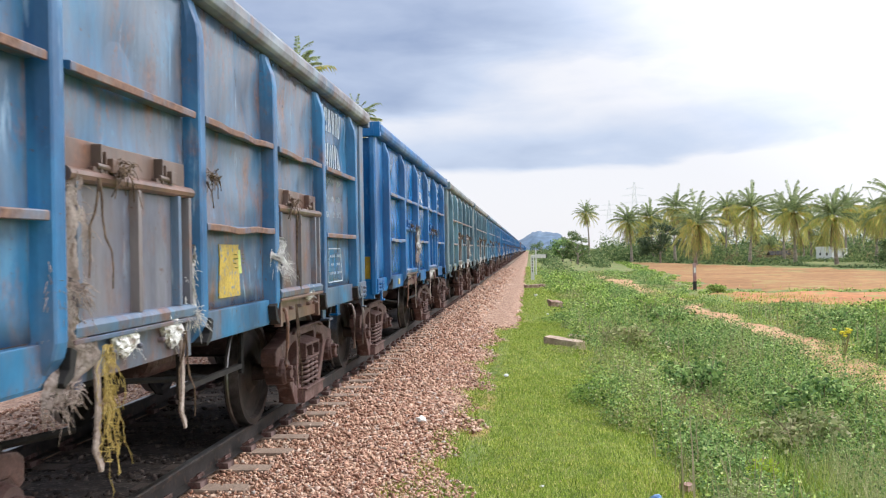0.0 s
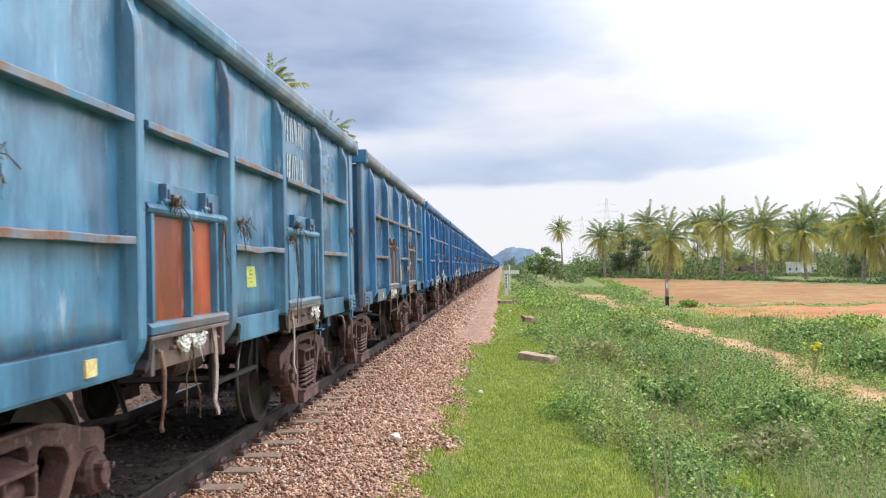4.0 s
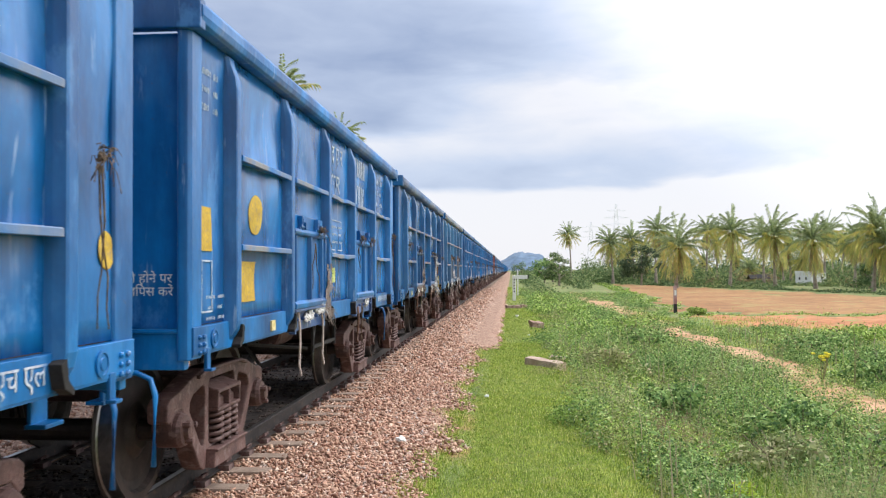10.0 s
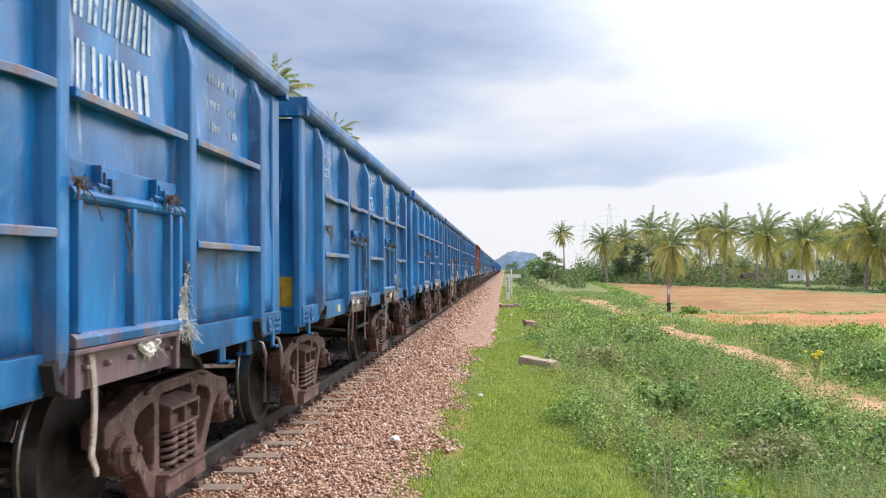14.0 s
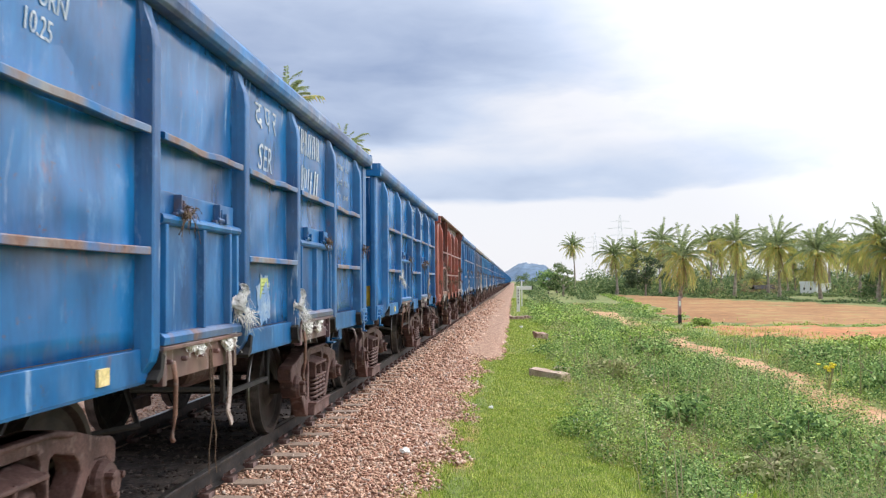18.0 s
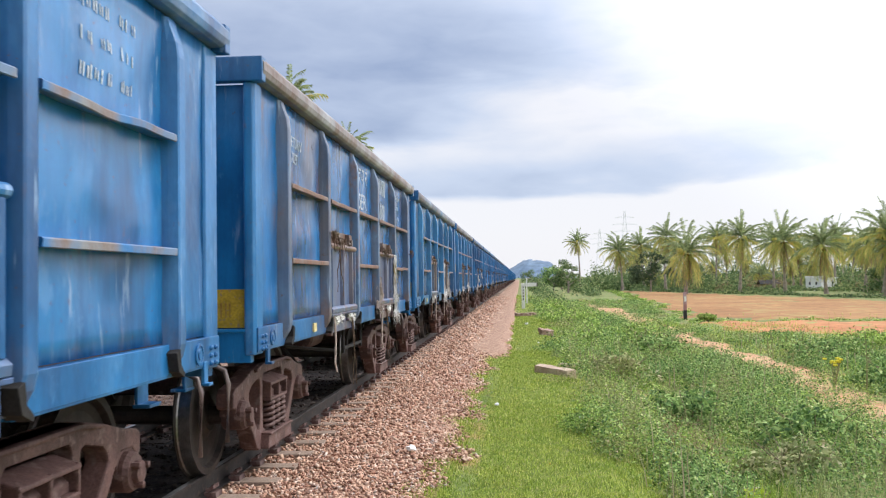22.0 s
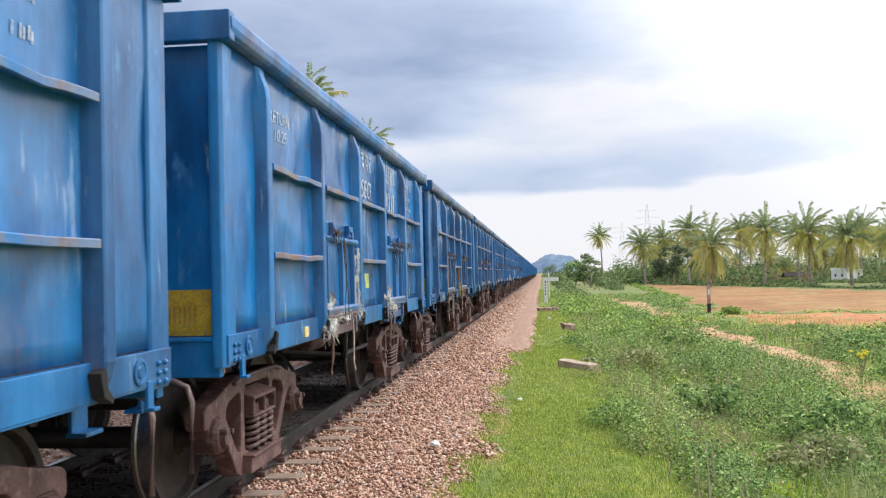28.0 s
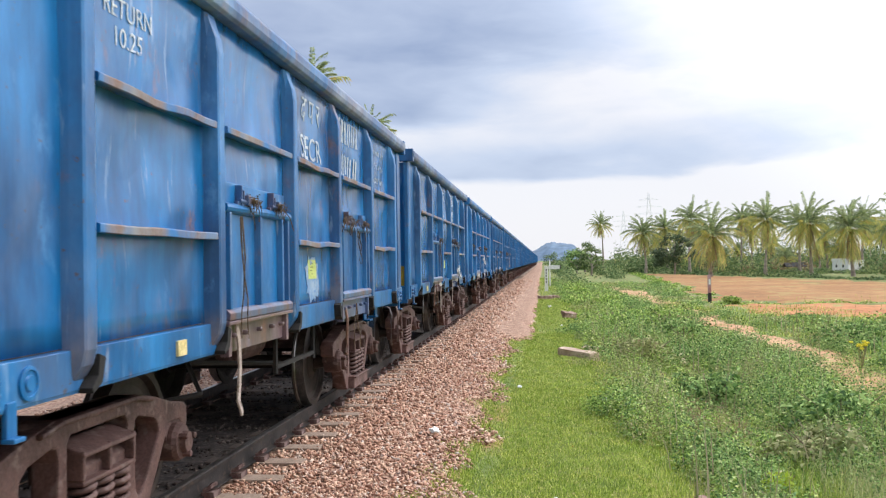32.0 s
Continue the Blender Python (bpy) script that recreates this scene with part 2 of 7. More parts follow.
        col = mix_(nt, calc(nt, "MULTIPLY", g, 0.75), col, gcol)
    return mix_(nt, calc(nt, "MULTIPLY", rust, 0.85), col, rcol)


M = {}
M["paint"] = material("wagon_paint", paint_build, rough=0.34, bump=0.6, bump_scale=2.4, spec=0.45, detail=3.0)
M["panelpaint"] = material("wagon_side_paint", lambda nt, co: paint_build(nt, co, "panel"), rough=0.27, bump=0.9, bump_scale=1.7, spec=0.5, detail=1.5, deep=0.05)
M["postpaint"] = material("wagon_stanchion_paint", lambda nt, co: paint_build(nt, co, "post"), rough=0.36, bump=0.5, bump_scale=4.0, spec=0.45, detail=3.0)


def lip_build(nt, co):
    """The rubbed lip of a rib: bare grey-blue steel, rustier on the worn wagons."""
    info = nt.nodes.new("ShaderNodeObjectInfo")
    n = noise_tex(nt, co, 2.4, 6, (1.0, 1.4, 1.0), 0.65)
    fac = calc(nt, "MULTIPLY", calc(nt, "SUBTRACT", calc(nt, "ADD", n, calc(nt, "MULTIPLY", info.outputs["Alpha"], 0.40)), 0.66), 4.0, True)
    bare = mix_(nt, ramp_(nt, noise_tex(nt, co, 1.7, 5), [(0.40, (0, 0, 0)), (0.60, (1, 1, 1))]), info.outputs["Color"], (0.225, 0.235, 0.25))
    return mix_(nt, fac, bare, ramp_(nt, noise_tex(nt, co, 20.0, 4), [(0.3, (0.11, 0.055, 0.04)), (0.7, (0.26, 0.145, 0.10))]))


M["wornedge"] = material("rubbed_rib_lip", lip_build, rough=0.6, bump=0.2)
M["rusty"] = two_tone("rusty_steel", (0.10, 0.055, 0.042), (0.27, 0.15, 0.11), 4.0, (0.22, 0.19, 0.17), rough=0.85, bump=0.3, bump_scale=40)
M["bogie"] = two_tone("bogie_iron", (0.055, 0.028, 0.025), (0.150, 0.082, 0.073), 3.0, (0.17, 0.115, 0.105), rough=0.65, bump=0.25, bump_scale=30)
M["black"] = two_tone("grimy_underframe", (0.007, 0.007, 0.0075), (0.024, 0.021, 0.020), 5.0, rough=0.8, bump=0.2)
M["wheel"] = two_tone("wheel_steel", (0.016, 0.013, 0.012), (0.045, 0.033, 0.029), 6.0, rough=0.6, metal=0.4, bump=0.1)
M["tread"] = two_tone("worn_steel", (0.18, 0.17, 0.165), (0.30, 0.29, 0.28), 9.0, rough=0.32, metal=0.9)
M["rail"] = two_tone("rail_steel", (0.018, 0.016, 0.016), (0.05, 0.042, 0.04), 3.0, (0.075, 0.05, 0.04), rough=0.6, metal=0.3, bump=0.1)
M["concrete"] = two_tone("dusty_concrete", (0.36, 0.27, 0.21), (0.50, 0.41, 0.34), 3.0, (0.40, 0.26, 0.19), rough=0.9, bump=0.35, bump_scale=50)
M["yellow"] = two_tone("yellow_paint", (0.42, 0.27, 0.02), (0.60, 0.39, 0.03), 8.0, (0.30, 0.21, 0.10), rough=0.6)
M["white"] = two_tone("white_paint", (0.76, 0.76, 0.74), (0.88, 0.88, 0.86), 12.0, rough=0.6)
M["lettering"] = two_tone("worn_white_lettering", (0.26, 0.34, 0.46), (0.66, 0.69, 0.71), 5.0, (0.08, 0.19, 0.40), rough=0.6)
M["cloth"] = two_tone("dirty_sack_cloth", (0.56, 0.55, 0.54), (0.86, 0.86, 0.85), 6.0, (0.40, 0.35, 0.32), rough=0.95, bump=0.3, bump_scale=40)
M["tarp"] = two_tone("blue_tarpaulin", (0.02, 0.26, 0.68), (0.05, 0.42, 0.85), 5.0, rough=0.4, bump=0.2)
M["rope"] = two_tone("frayed_rope", (0.06, 0.038, 0.026), (0.20, 0.14, 0.095), 20.0, rough=0.95)
M["ropeyellow"] = two_tone("yellow_rope", (0.40, 0.30, 0.09), (0.56, 0.43, 0.16), 20.0, rough=0.9)
M["label"] = two_tone("green_paper_label", (0.40, 0.48, 0.10), (0.54, 0.60, 0.20), 12.0, rough=0.7)
M["soil"] = two_tone("ploughed_red_soil", (0.285, 0.137, 0.05), (0.375, 0.205, 0.08), 0.11, (0.34, 0.25, 0.09), fine=1.5, rough=1.0, bump=0.6, bump_scale=2.0, space="World")
M["redsoil"] = two_tone("red_earth", (0.40, 0.155, 0.06), (0.52, 0.245, 0.105), 0.3, (0.26, 0.30, 0.09), fine=2.0, rough=1.0, bump=0.6, bump_scale=3.0, space="World")
M["path"] = two_tone("trodden_earth", (0.44, 0.235, 0.115), (0.57, 0.34, 0.195), 0.8, (0.30, 0.30, 0.11), fine=8.0, rough=1.0, bump=0.5, bump_scale=9.0, space="World")
M["ground"] = two_tone("grassy_ground", (0.12, 0.165, 0.04), (0.21, 0.245, 0.08), 0.35, (0.34, 0.21, 0.10), fine=9.0, rough=1.0, bump=0.6, bump_scale=6.0, space="World")
M["turf"] = two_tone("short_turf", (0.09, 0.135, 0.017), (0.21, 0.255, 0.042), 3.2, (0.27, 0.24, 0.09), fine=60.0, rough=1.0, bump=0.6, bump_scale=30.0, space="World")


def bed_build(nt, co):
    """Closely packed broken stone: a colour for every piece, dark joints between."""
    v = nt.nodes.new("ShaderNodeTexVoronoi")
    v.inputs["Scale"].default_value = 21.0
    nt.links.new(co, v.inputs["Vector"])
    sep = nt.nodes.new("ShaderNodeSeparateColor")
    nt.links.new(v.outputs["Color"], sep.inputs[0])
    col = ramp_(nt, sep.outputs[0], [(0.0, (0.25, 0.14, 0.098)), (1.0, (0.58, 0.42, 0.32)), (0.35, (0.41, 0.25, 0.175)), (0.65, (0.51, 0.325, 0.235))])
    gap = ramp_(nt, v.outputs["Distance"], [(0.3, (1, 1, 1)), (0.8, (0.38, 0.34, 0.3))])
    return mix_(nt, 1.0, col, gap, "MULTIPLY")


M["ballastbed"] = material("ballast_bed", bed_build, rough=1.0, bump=1.0, bump_scale=15.0, space="World")
M["stone"] = island_mix("broken_granite", [(0.0, (0.17, 0.095, 0.07)), (0.22, (0.38, 0.205, 0.145)), (0.5, (0.54, 0.33, 0.23)), (0.78, (0.60, 0.41, 0.30)), (0.94, (0.66, 0.51, 0.41)), (1.0, (0.44, 0.39, 0.36))], rough=0.95)
# stones between the rails: the train's shade is put into their dark colour
M["shadestone"] = island_mix("oil_dark_stone", [(0.0, (0.035, 0.028, 0.025)), (0.6, (0.10, 0.075, 0.065)), (1.0, (0.22, 0.175, 0.15))])
M["slab"] = two_tone("weathered_stone", (0.42, 0.30, 0.22), (0.60, 0.46, 0.36), 5.0, (0.30, 0.21, 0.15), rough=0.95, bump=0.6, bump_scale=25)
M["brownstone"] = two_tone("brown_stone", (0.26, 0.15, 0.115), (0.46, 0.31, 0.25), 4.0, (0.50, 0.42, 0.36), rough=0.95, bump=0.7, bump_scale=16)
M["blade"] = island_mix("grass_blades", [(0.0, (0.075, 0.135, 0.012)), (0.45, (0.25, 0.365, 0.055)), (0.8, (0.46, 0.58, 0.10)), (1.0, (0.74, 0.70, 0.32))], back=0.3, patch=2.3, patch_col=(1.22, 1.10, 1.1))
M["weed"] = island_mix("weed_leaves", [(0.0, (0.05, 0.10, 0.02)), (0.4, (0.225, 0.375, 0.066)), (0.75, (0.40, 0.56, 0.12)), (0.93, (0.55, 0.65, 0.20)), (1.0, (0.64, 0.62, 0.34))], back=0.22, patch=0.45, patch_col=(1.1, 1.05, 1.1))
M["shrub"] = island_mix("shrub_leaves", [(0.0, (0.035, 0.085, 0.025)), (0.5, (0.18, 0.315, 0.085)), (0.9, (0.38, 0.52, 0.17)), (1.0, (0.55, 0.63, 0.27))], back=0.22, patch=0.5)
M["frond"] = island_mix("palm_fronds", [(0.0, (0.20, 0.27, 0.14)), (0.5, (0.39, 0.46, 0.24)), (1.0, (0.60, 0.65, 0.38))], back=0.6, rough=0.5)
M["dry"] = island_mix("dry_fronds", [(0.0, (0.34, 0.24, 0.15)), (1.0, (0.60, 0.44, 0.24))], back=0.3)
M["bark"] = two_tone("palm_bark", (0.24, 0.19, 0.16), (0.42, 0.36, 0.31), 2.0, fine=12.0, rough=0.95, bump=0.5, bump_scale=8.0)
M["twig"] = two_tone("dry_twigs", (0.18, 0.13, 0.08), (0.34, 0.28, 0.19), 9.0, rough=0.95)
# distance haze is mixed into the hill's blue colour
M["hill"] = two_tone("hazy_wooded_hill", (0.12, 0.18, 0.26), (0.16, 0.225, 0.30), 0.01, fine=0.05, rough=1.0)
# pylon steel paled towards the sky: its haze is painted into the colour
M["pylon"] = two_tone("galvanised_steel_far_off", (0.74, 0.77, 0.81), (0.80, 0.83, 0.86), 0.1, rough=0.8)
M["plaster"] = material("white_plaster", lambda nt, co: ramp_(nt, noise_tex(nt, co, 0.8, 5), [(0.3, (0.86, 0.86, 0.85)), (0.7, (0.93, 0.93, 0.92))]), rough=0.9)
M["dark"] = two_tone("dark_opening", (0.02, 0.02, 0.022), (0.04, 0.04, 0.042), 2.0, rough=0.6)
M["redpaint"] = two_tone("faded_red_paint", (0.34, 0.15, 0.15), (0.46, 0.24, 0.23), 5.0, rough=0.7)
M["weedpale"] = island_mix("grey_green_leaves", [(0.0, (0.15, 0.19, 0.07)), (0.5, (0.27, 0.32, 0.12)), (0.9, (0.40, 0.42, 0.22)), (1.0, (0.52, 0.45, 0.32))], back=0.22, patch=0.5, patch_col=(1.15, 1.0, 0.9))
M["stalk"] = island_mix("dry_stalk", [(0.0, (0.16, 0.20, 0.06)), (0.5, (0.34, 0.30, 0.16)), (1.0, (0.50, 0.42, 0.28))])
M["nut"] = two_tone("green_coconut", (0.20, 0.22, 0.05), (0.36, 0.28, 0.08), 3.0, rough=0.5)
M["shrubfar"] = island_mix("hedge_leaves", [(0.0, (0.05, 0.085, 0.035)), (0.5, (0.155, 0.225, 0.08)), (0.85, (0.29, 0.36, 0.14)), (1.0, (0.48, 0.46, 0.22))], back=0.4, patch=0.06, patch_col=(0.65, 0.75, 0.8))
M["mauve"] = two_tone("faded_pink_paint", (0.38, 0.24, 0.25), (0.50, 0.34, 0.34), 4.0, rough=0.8)
M["bluewrap"] = two_tone("blue_wrapper", (0.05, 0.22, 0.6), (0.5, 0.6, 0.75), 9.0, rough=0.4)
M["platemark"] = two_tone("faded_plate_writing", (0.30, 0.17, 0.03), (0.42, 0.26, 0.05), 9.0, rough=0.7)
M["tag"] = two_tone("pale_yellow_reflector", (0.60, 0.48, 0.20), (0.75, 0.62, 0.33), 9.0, rough=0.5)
M["yellowfrond"] = island_mix("old_fronds", [(0.0, (0.40, 0.48, 0.18)), (0.5, (0.68, 0.68, 0.24)), (1.0, (0.85, 0.66, 0.27))], back=0.6, rough=0.5)
# ballast tone darkened to stand for the shade beneath the wagons
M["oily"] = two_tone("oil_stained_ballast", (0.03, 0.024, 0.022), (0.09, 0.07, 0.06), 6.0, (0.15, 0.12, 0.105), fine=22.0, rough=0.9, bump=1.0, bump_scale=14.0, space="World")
M["flower"] = two_tone("yellow_petals", (0.72, 0.62, 0.03), (0.85, 0.75, 0.08), 9.0, rough=0.8)
M["number"] = two_tone("faded_number_paint", (0.36, 0.44, 0.53), (0.62, 0.66, 0.70), 5.0, (0.07, 0.18, 0.40), rough=0.6)


def coping_build(nt, co):
    """Rubbed coping: paint worn to grey and rust in long patches, more so on the worn wagons."""
    info = nt.nodes.new("ShaderNodeObjectInfo")
    n = noise_tex(nt, co, 1.1, 7, (1.0, 0.8, 2.0), 0.68)
    fac = calc(nt, "MULTIPLY", calc(nt, "SUBTRACT", calc(nt, "ADD", n, calc(nt, "MULTIPLY", info.outputs["Alpha"], 0.42)), 0.60), 3.2, True)
    worn = ramp_(nt, noise_tex(nt, co, 2.3, 6, (1.0, 1.0, 1.0), 0.6), [(0.36, (0.16, 0.095, 0.075)), (0.5, (0.28, 0.27, 0.28)), (0.66, (0.44, 0.46, 0.48))])
    return mix_(nt, calc(nt, "MULTIPLY", fac, 0.7), paint_build(nt, co), worn)


M["coping"] = material("rubbed_coping_paint", coping_build, rough=0.5, bump=0.4, bump_scale=5.0)
M["oldyellow"] = two_tone("worn_yellow_paint", (0.38, 0.27, 0.06), (0.56, 0.40, 0.06), 6.0, (0.09, 0.17, 0.30), rough=0.6)
M["darkleaf"] = island_mix("dark_tree_leaves", [(0.0, (0.035, 0.06, 0.035)), (0.6, (0.08, 0.12, 0.06)), (1.0, (0.15, 0.19, 0.10))], back=0.3)
M["glue"] = two_tone("torn_paper_residue", (0.10, 0.22, 0.42), (0.30, 0.39, 0.50), 6.0, (0.05, 0.18, 0.42), rough=0.8)
M["print"] = two_tone("faded_dark_print", (0.12, 0.16, 0.05), (0.20, 0.24, 0.07), 20.0, rough=0.8)
M["sacking"] = two_tone("brown_stained_sacking", (0.30, 0.235, 0.205), (0.55, 0.47, 0.43), 6.0, (0.22, 0.16, 0.13), rough=0.95, bump=0.3, bump_scale=40)
M["stick"] = two_tone("orange_brown_wood", (0.24, 0.10, 0.035), (0.40, 0.19, 0.07), 6.0, rough=0.8)
M["herb"] = island_mix("turf_herbs", [(0.0, (0.10, 0.165, 0.018)), (0.5, (0.27, 0.36, 0.05)), (1.0, (0.43, 0.54, 0.11))], back=0.35)


def sleeper_build(nt, co):
    """Concrete, grimy between the rails; under-train shade is painted into that dark middle."""
    clean = ramp_(nt, noise_tex(nt, co, 3.0, 5), [(0.35, (0.26, 0.185, 0.14)), (0.65, (0.38, 0.295, 0.235))])
    sep = nt.nodes.new("ShaderNodeSeparateXYZ")
    nt.links.new(co, sep.inputs[0])
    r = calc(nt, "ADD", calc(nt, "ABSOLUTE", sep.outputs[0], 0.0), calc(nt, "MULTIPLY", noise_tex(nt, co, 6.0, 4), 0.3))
    mid_dark = ramp_(nt, r, [(0.92, (1, 1, 1)), (1.12, (0, 0, 0))])
    col = mix_(nt, calc(nt, "MULTIPLY", mid_dark, 0.88), clean, (0.09, 0.07, 0.06))
    return mix_(nt, 1.0, col, ramp_(nt, noise_tex(nt, co, 40.0, 3), [(0.3, (0.75, 0.75, 0.75)), (0.7, (1.15, 1.15, 1.15))]), "MULTIPLY")


M["sleeper"] = material("stained_concrete_sleeper", sleeper_build, rough=0.9, bump=0.35, bump_scale=50)
M["hay"] = island_mix("pale_grass_blades", [(0.0, (0.22, 0.28, 0.08)), (0.5, (0.46, 0.48, 0.20)), (1.0, (0.74, 0.68, 0.42))], back=0.4)
M["lime"] = island_mix("young_lime_leaves", [(0.0, (0.30, 0.42, 0.03)), (1.0, (0.58, 0.68, 0.08))], back=0.5)
M["withered"] = island_mix("withered_leaves", [(0.0, (0.16, 0.10, 0.06)), (0.5, (0.30, 0.21, 0.12)), (1.0, (0.40, 0.34, 0.18))], back=0.3)
M["letterred"] = two_tone("faded_lettering_on_red", (0.34, 0.22, 0.20), (0.60, 0.54, 0.51), 5.0, (0.27, 0.10, 0.07), rough=0.6)


# ---- mesh helpers ----
def box(bm, x0, x1, y0, y1, z0, z1):
    v = [bm.verts.new((x, y, z)) for x in (x0, x1) for y in (y0, y1) for z in (z0, z1)]
    for f in ((0, 1, 3, 2), (4, 6, 7, 5), (0, 4, 5, 1), (2, 3, 7, 6), (0, 2, 6, 4), (1, 5, 7, 3)):
        bm.faces.new([v[i] for i in f])
    return v


def prism(bm, ring, a, b, axis="y"):
    """A closed outline swept from a to b along an axis; outline points in the other two axes."""
    def at(p, s):
        return {"x": (s, p[0], p[1]), "y": (p[0], s, p[1]), "z": (p[0], p[1], s)}[axis]
    u = [bm.verts.new(at(p, a)) for p in ring]
    w = [bm.verts.new(at(p, b)) for p in ring]
    n = len(ring)
    for i in range(n):
        bm.faces.new((u[i], u[(i + 1) % n], w[(i + 1) % n], w[i]))
    bm.faces.new(u[::-1])
    bm.faces.new(w)


def loft(bm, rings, close=True, caps=True):
    vs = [[bm.verts.new(p) for p in r] for r in rings]
    n = len(rings[0])
    for a, b in zip(vs, vs[1:]):
        for i in range(n if close else n - 1):
            bm.faces.new((a[i], a[(i + 1) % n], b[(i + 1) % n], b[i]))
    if caps and close:
        bm.faces.new(vs[0][::-1])
        bm.faces.new(vs[-1])


def tube(bm, pts, r, sides=6, taper=None):
    """A round bar along points."""
    pts = [Vector(p) for p in pts]
    rings = []
    for i, p in enumerate(pts):
        d = (pts[min(i + 1, len(pts) - 1)] - pts[max(i - 1, 0)]).normalized()
        q = d.to_track_quat("Z", "Y")
        rr = r if taper is None else r + (taper - r) * i / (len(pts) - 1)
        rings.append([p + q @ Vector((rr * math.cos(2 * math.pi * k / sides), rr * math.sin(2 * math.pi * k / sides), 0)) for k in range(sides)])
    loft(bm, rings)


def lathe(bm, profile, axis="x", sides=28, at=(0, 0, 0)):
    """profile: (along the axis, radius)."""
    rings = []
    for s, r in profile:
        ring = []
        for k in range(sides):
            c, d = r * math.cos(2 * math.pi * k / sides), r * math.sin(2 * math.pi * k / sides)
            ring.append({"x": (at[0] + s, at[1] + c, at[2] + d), "y": (at[0] + c, at[1] + s, at[2] + d), "z": (at[0] + c, at[1] + d, at[2] + s)}[axis])
        rings.append(ring)
    loft(bm, rings)


def mesh_of(name, bm, mat, bevel=0.0, smooth=False):
    bmesh.ops.recalc_face_normals(bm, faces=bm.faces)
    if bevel:
        es = [e for e in bm.edges if len(e.link_faces) == 2 and e.calc_face_angle(0) > 0.6]
        bmesh.ops.bevel(bm, geom=es, offset=bevel, segments=2, affect="EDGES", profile=0.6)
    me = bpy.data.meshes.new(name)
    bm.to_mesh(me)
    bm.free()
    me.materials.append(mat)
    if smooth:
        for p in me.polygons:
            p.use_smooth = True
    return me


def soup(name, verts, faces, mat, per=None):
    """A mesh from arrays; faces is (n, k), all of one size."""
    verts, faces = np.asarray(verts, np.float32), np.asarray(faces, np.int32)
    n, k = faces.shape
    me = bpy.data.meshes.new(name)
    me.vertices.add(len(verts))
    me.vertices.foreach_set("co", verts.ravel())
    me.loops.add(n * k)
    me.loops.foreach_set("vertex_index", faces.ravel())
    me.polygons.add(n)
    me.polygons.foreach_set("loop_start", np.arange(0, n * k, k, dtype=np.int32))
    me.update(calc_edges=True)
    me.validate()
    me.materials.append(mat)
    return me


def child(name, me, parent, m=None, label=""):
    ob = new(name, me)
    ob.parent = parent
    if m is not None:
        ob.matrix_basis = m
    if label:
        ob["label"] = label
    return ob


def part(name, bm, mat, parent, label="", bevel=0.0, smooth=False, m=None):
    return child(name, mesh_of(name, bm, mat, bevel, smooth), parent, m, label)


def thing(name, label, category, group="", at=None, kind=""):
    ob = new(name)
    ob.empty_display_size = 0.2
    if at is not None:
        ob.matrix_basis = at
    return tagged(ob, label, category, group, kind)


def solid(name, bm, mat, label, category, group="", kind="", at=None, bevel=0.0, smooth=False):
    ob = new(name, mesh_of(name, bm, mat, bevel, smooth))
    if at is not None:
        ob.matrix_basis = at
    return tagged(ob, label, category, group, kind)


# ---- ground ----
PROFILE = [(-4000, -1.2), (-60, -1.1), (-13, -1.0), (-8.6, -0.85), (-6.9, -0.42), (-6.0, -0.36), (-1.4, -0.36), (-0.6, -0.44), (0.9, -0.46), (1.5, -0.66), (2.6, -0.94), (4.5, -1.0), (8, -0.98), (12, -1.0), (60, -1.0), (4000, -1.0)]


def base_z(x):
    return float(np.interp(x, [p[0] for p in PROFILE], [p[1] for p in PROFILE]))


def ground_z(x, y):
    """Height of the ground: the formation's profile with small unevenness."""
    r = noise.noise(Vector((x * 0.35, y * 0.35, 3.0))) * 0.10 + noise.noise(Vector((x * 1.3, y * 1.3, 8.0))) * 0.03
    w = min(1.0, max(0.0, (abs(x - 0.0) - 0.9) / 2.0)) if x > -1 else min(1.0, max(0.0, (-x - 7.5) / 2))
    return base_z(x) + r * (0.12 + 0.88 * w) * (1.0 if abs(x) < 80 else 0.0)


def make_ground():
    xs = sorted(set([-4000, -1500, -600, -250, -120, -60, -35, -22, -16] + [round(v, 2) for v in np.arange(-13, 15, 0.45)] + [16, 18, 20, 23, 26, 30, 35, 40, 48, 60, 80, 120, 250, 600, 1500, 4000]))
    ys = [-300, -100, -40, -15, -5] + [round(v, 2) for v in np.arange(0, 30, 0.5)] + [round(v, 2) for v in np.arange(30, 70, 1.2)] + [75, 80, 90, 100, 115, 130, 150, 175, 200, 250, 320, 420, 600, 900, 1500, 2600, 4900]
    vs = [(x, y, ground_z(x, y)) for y in ys for x in xs]
    n = len(xs)
    fs = [(j * n + i, j * n + i + 1, (j + 1) * n + i + 1, (j + 1) * n + i) for j in range(len(ys) - 1) for i in range(n - 1)]
    ob = new("ground", soup("ground", vs, fs, M["ground"]))
    tagged(ob, "rough grassy ground falling away beside the railway", "ground", kind="structure")


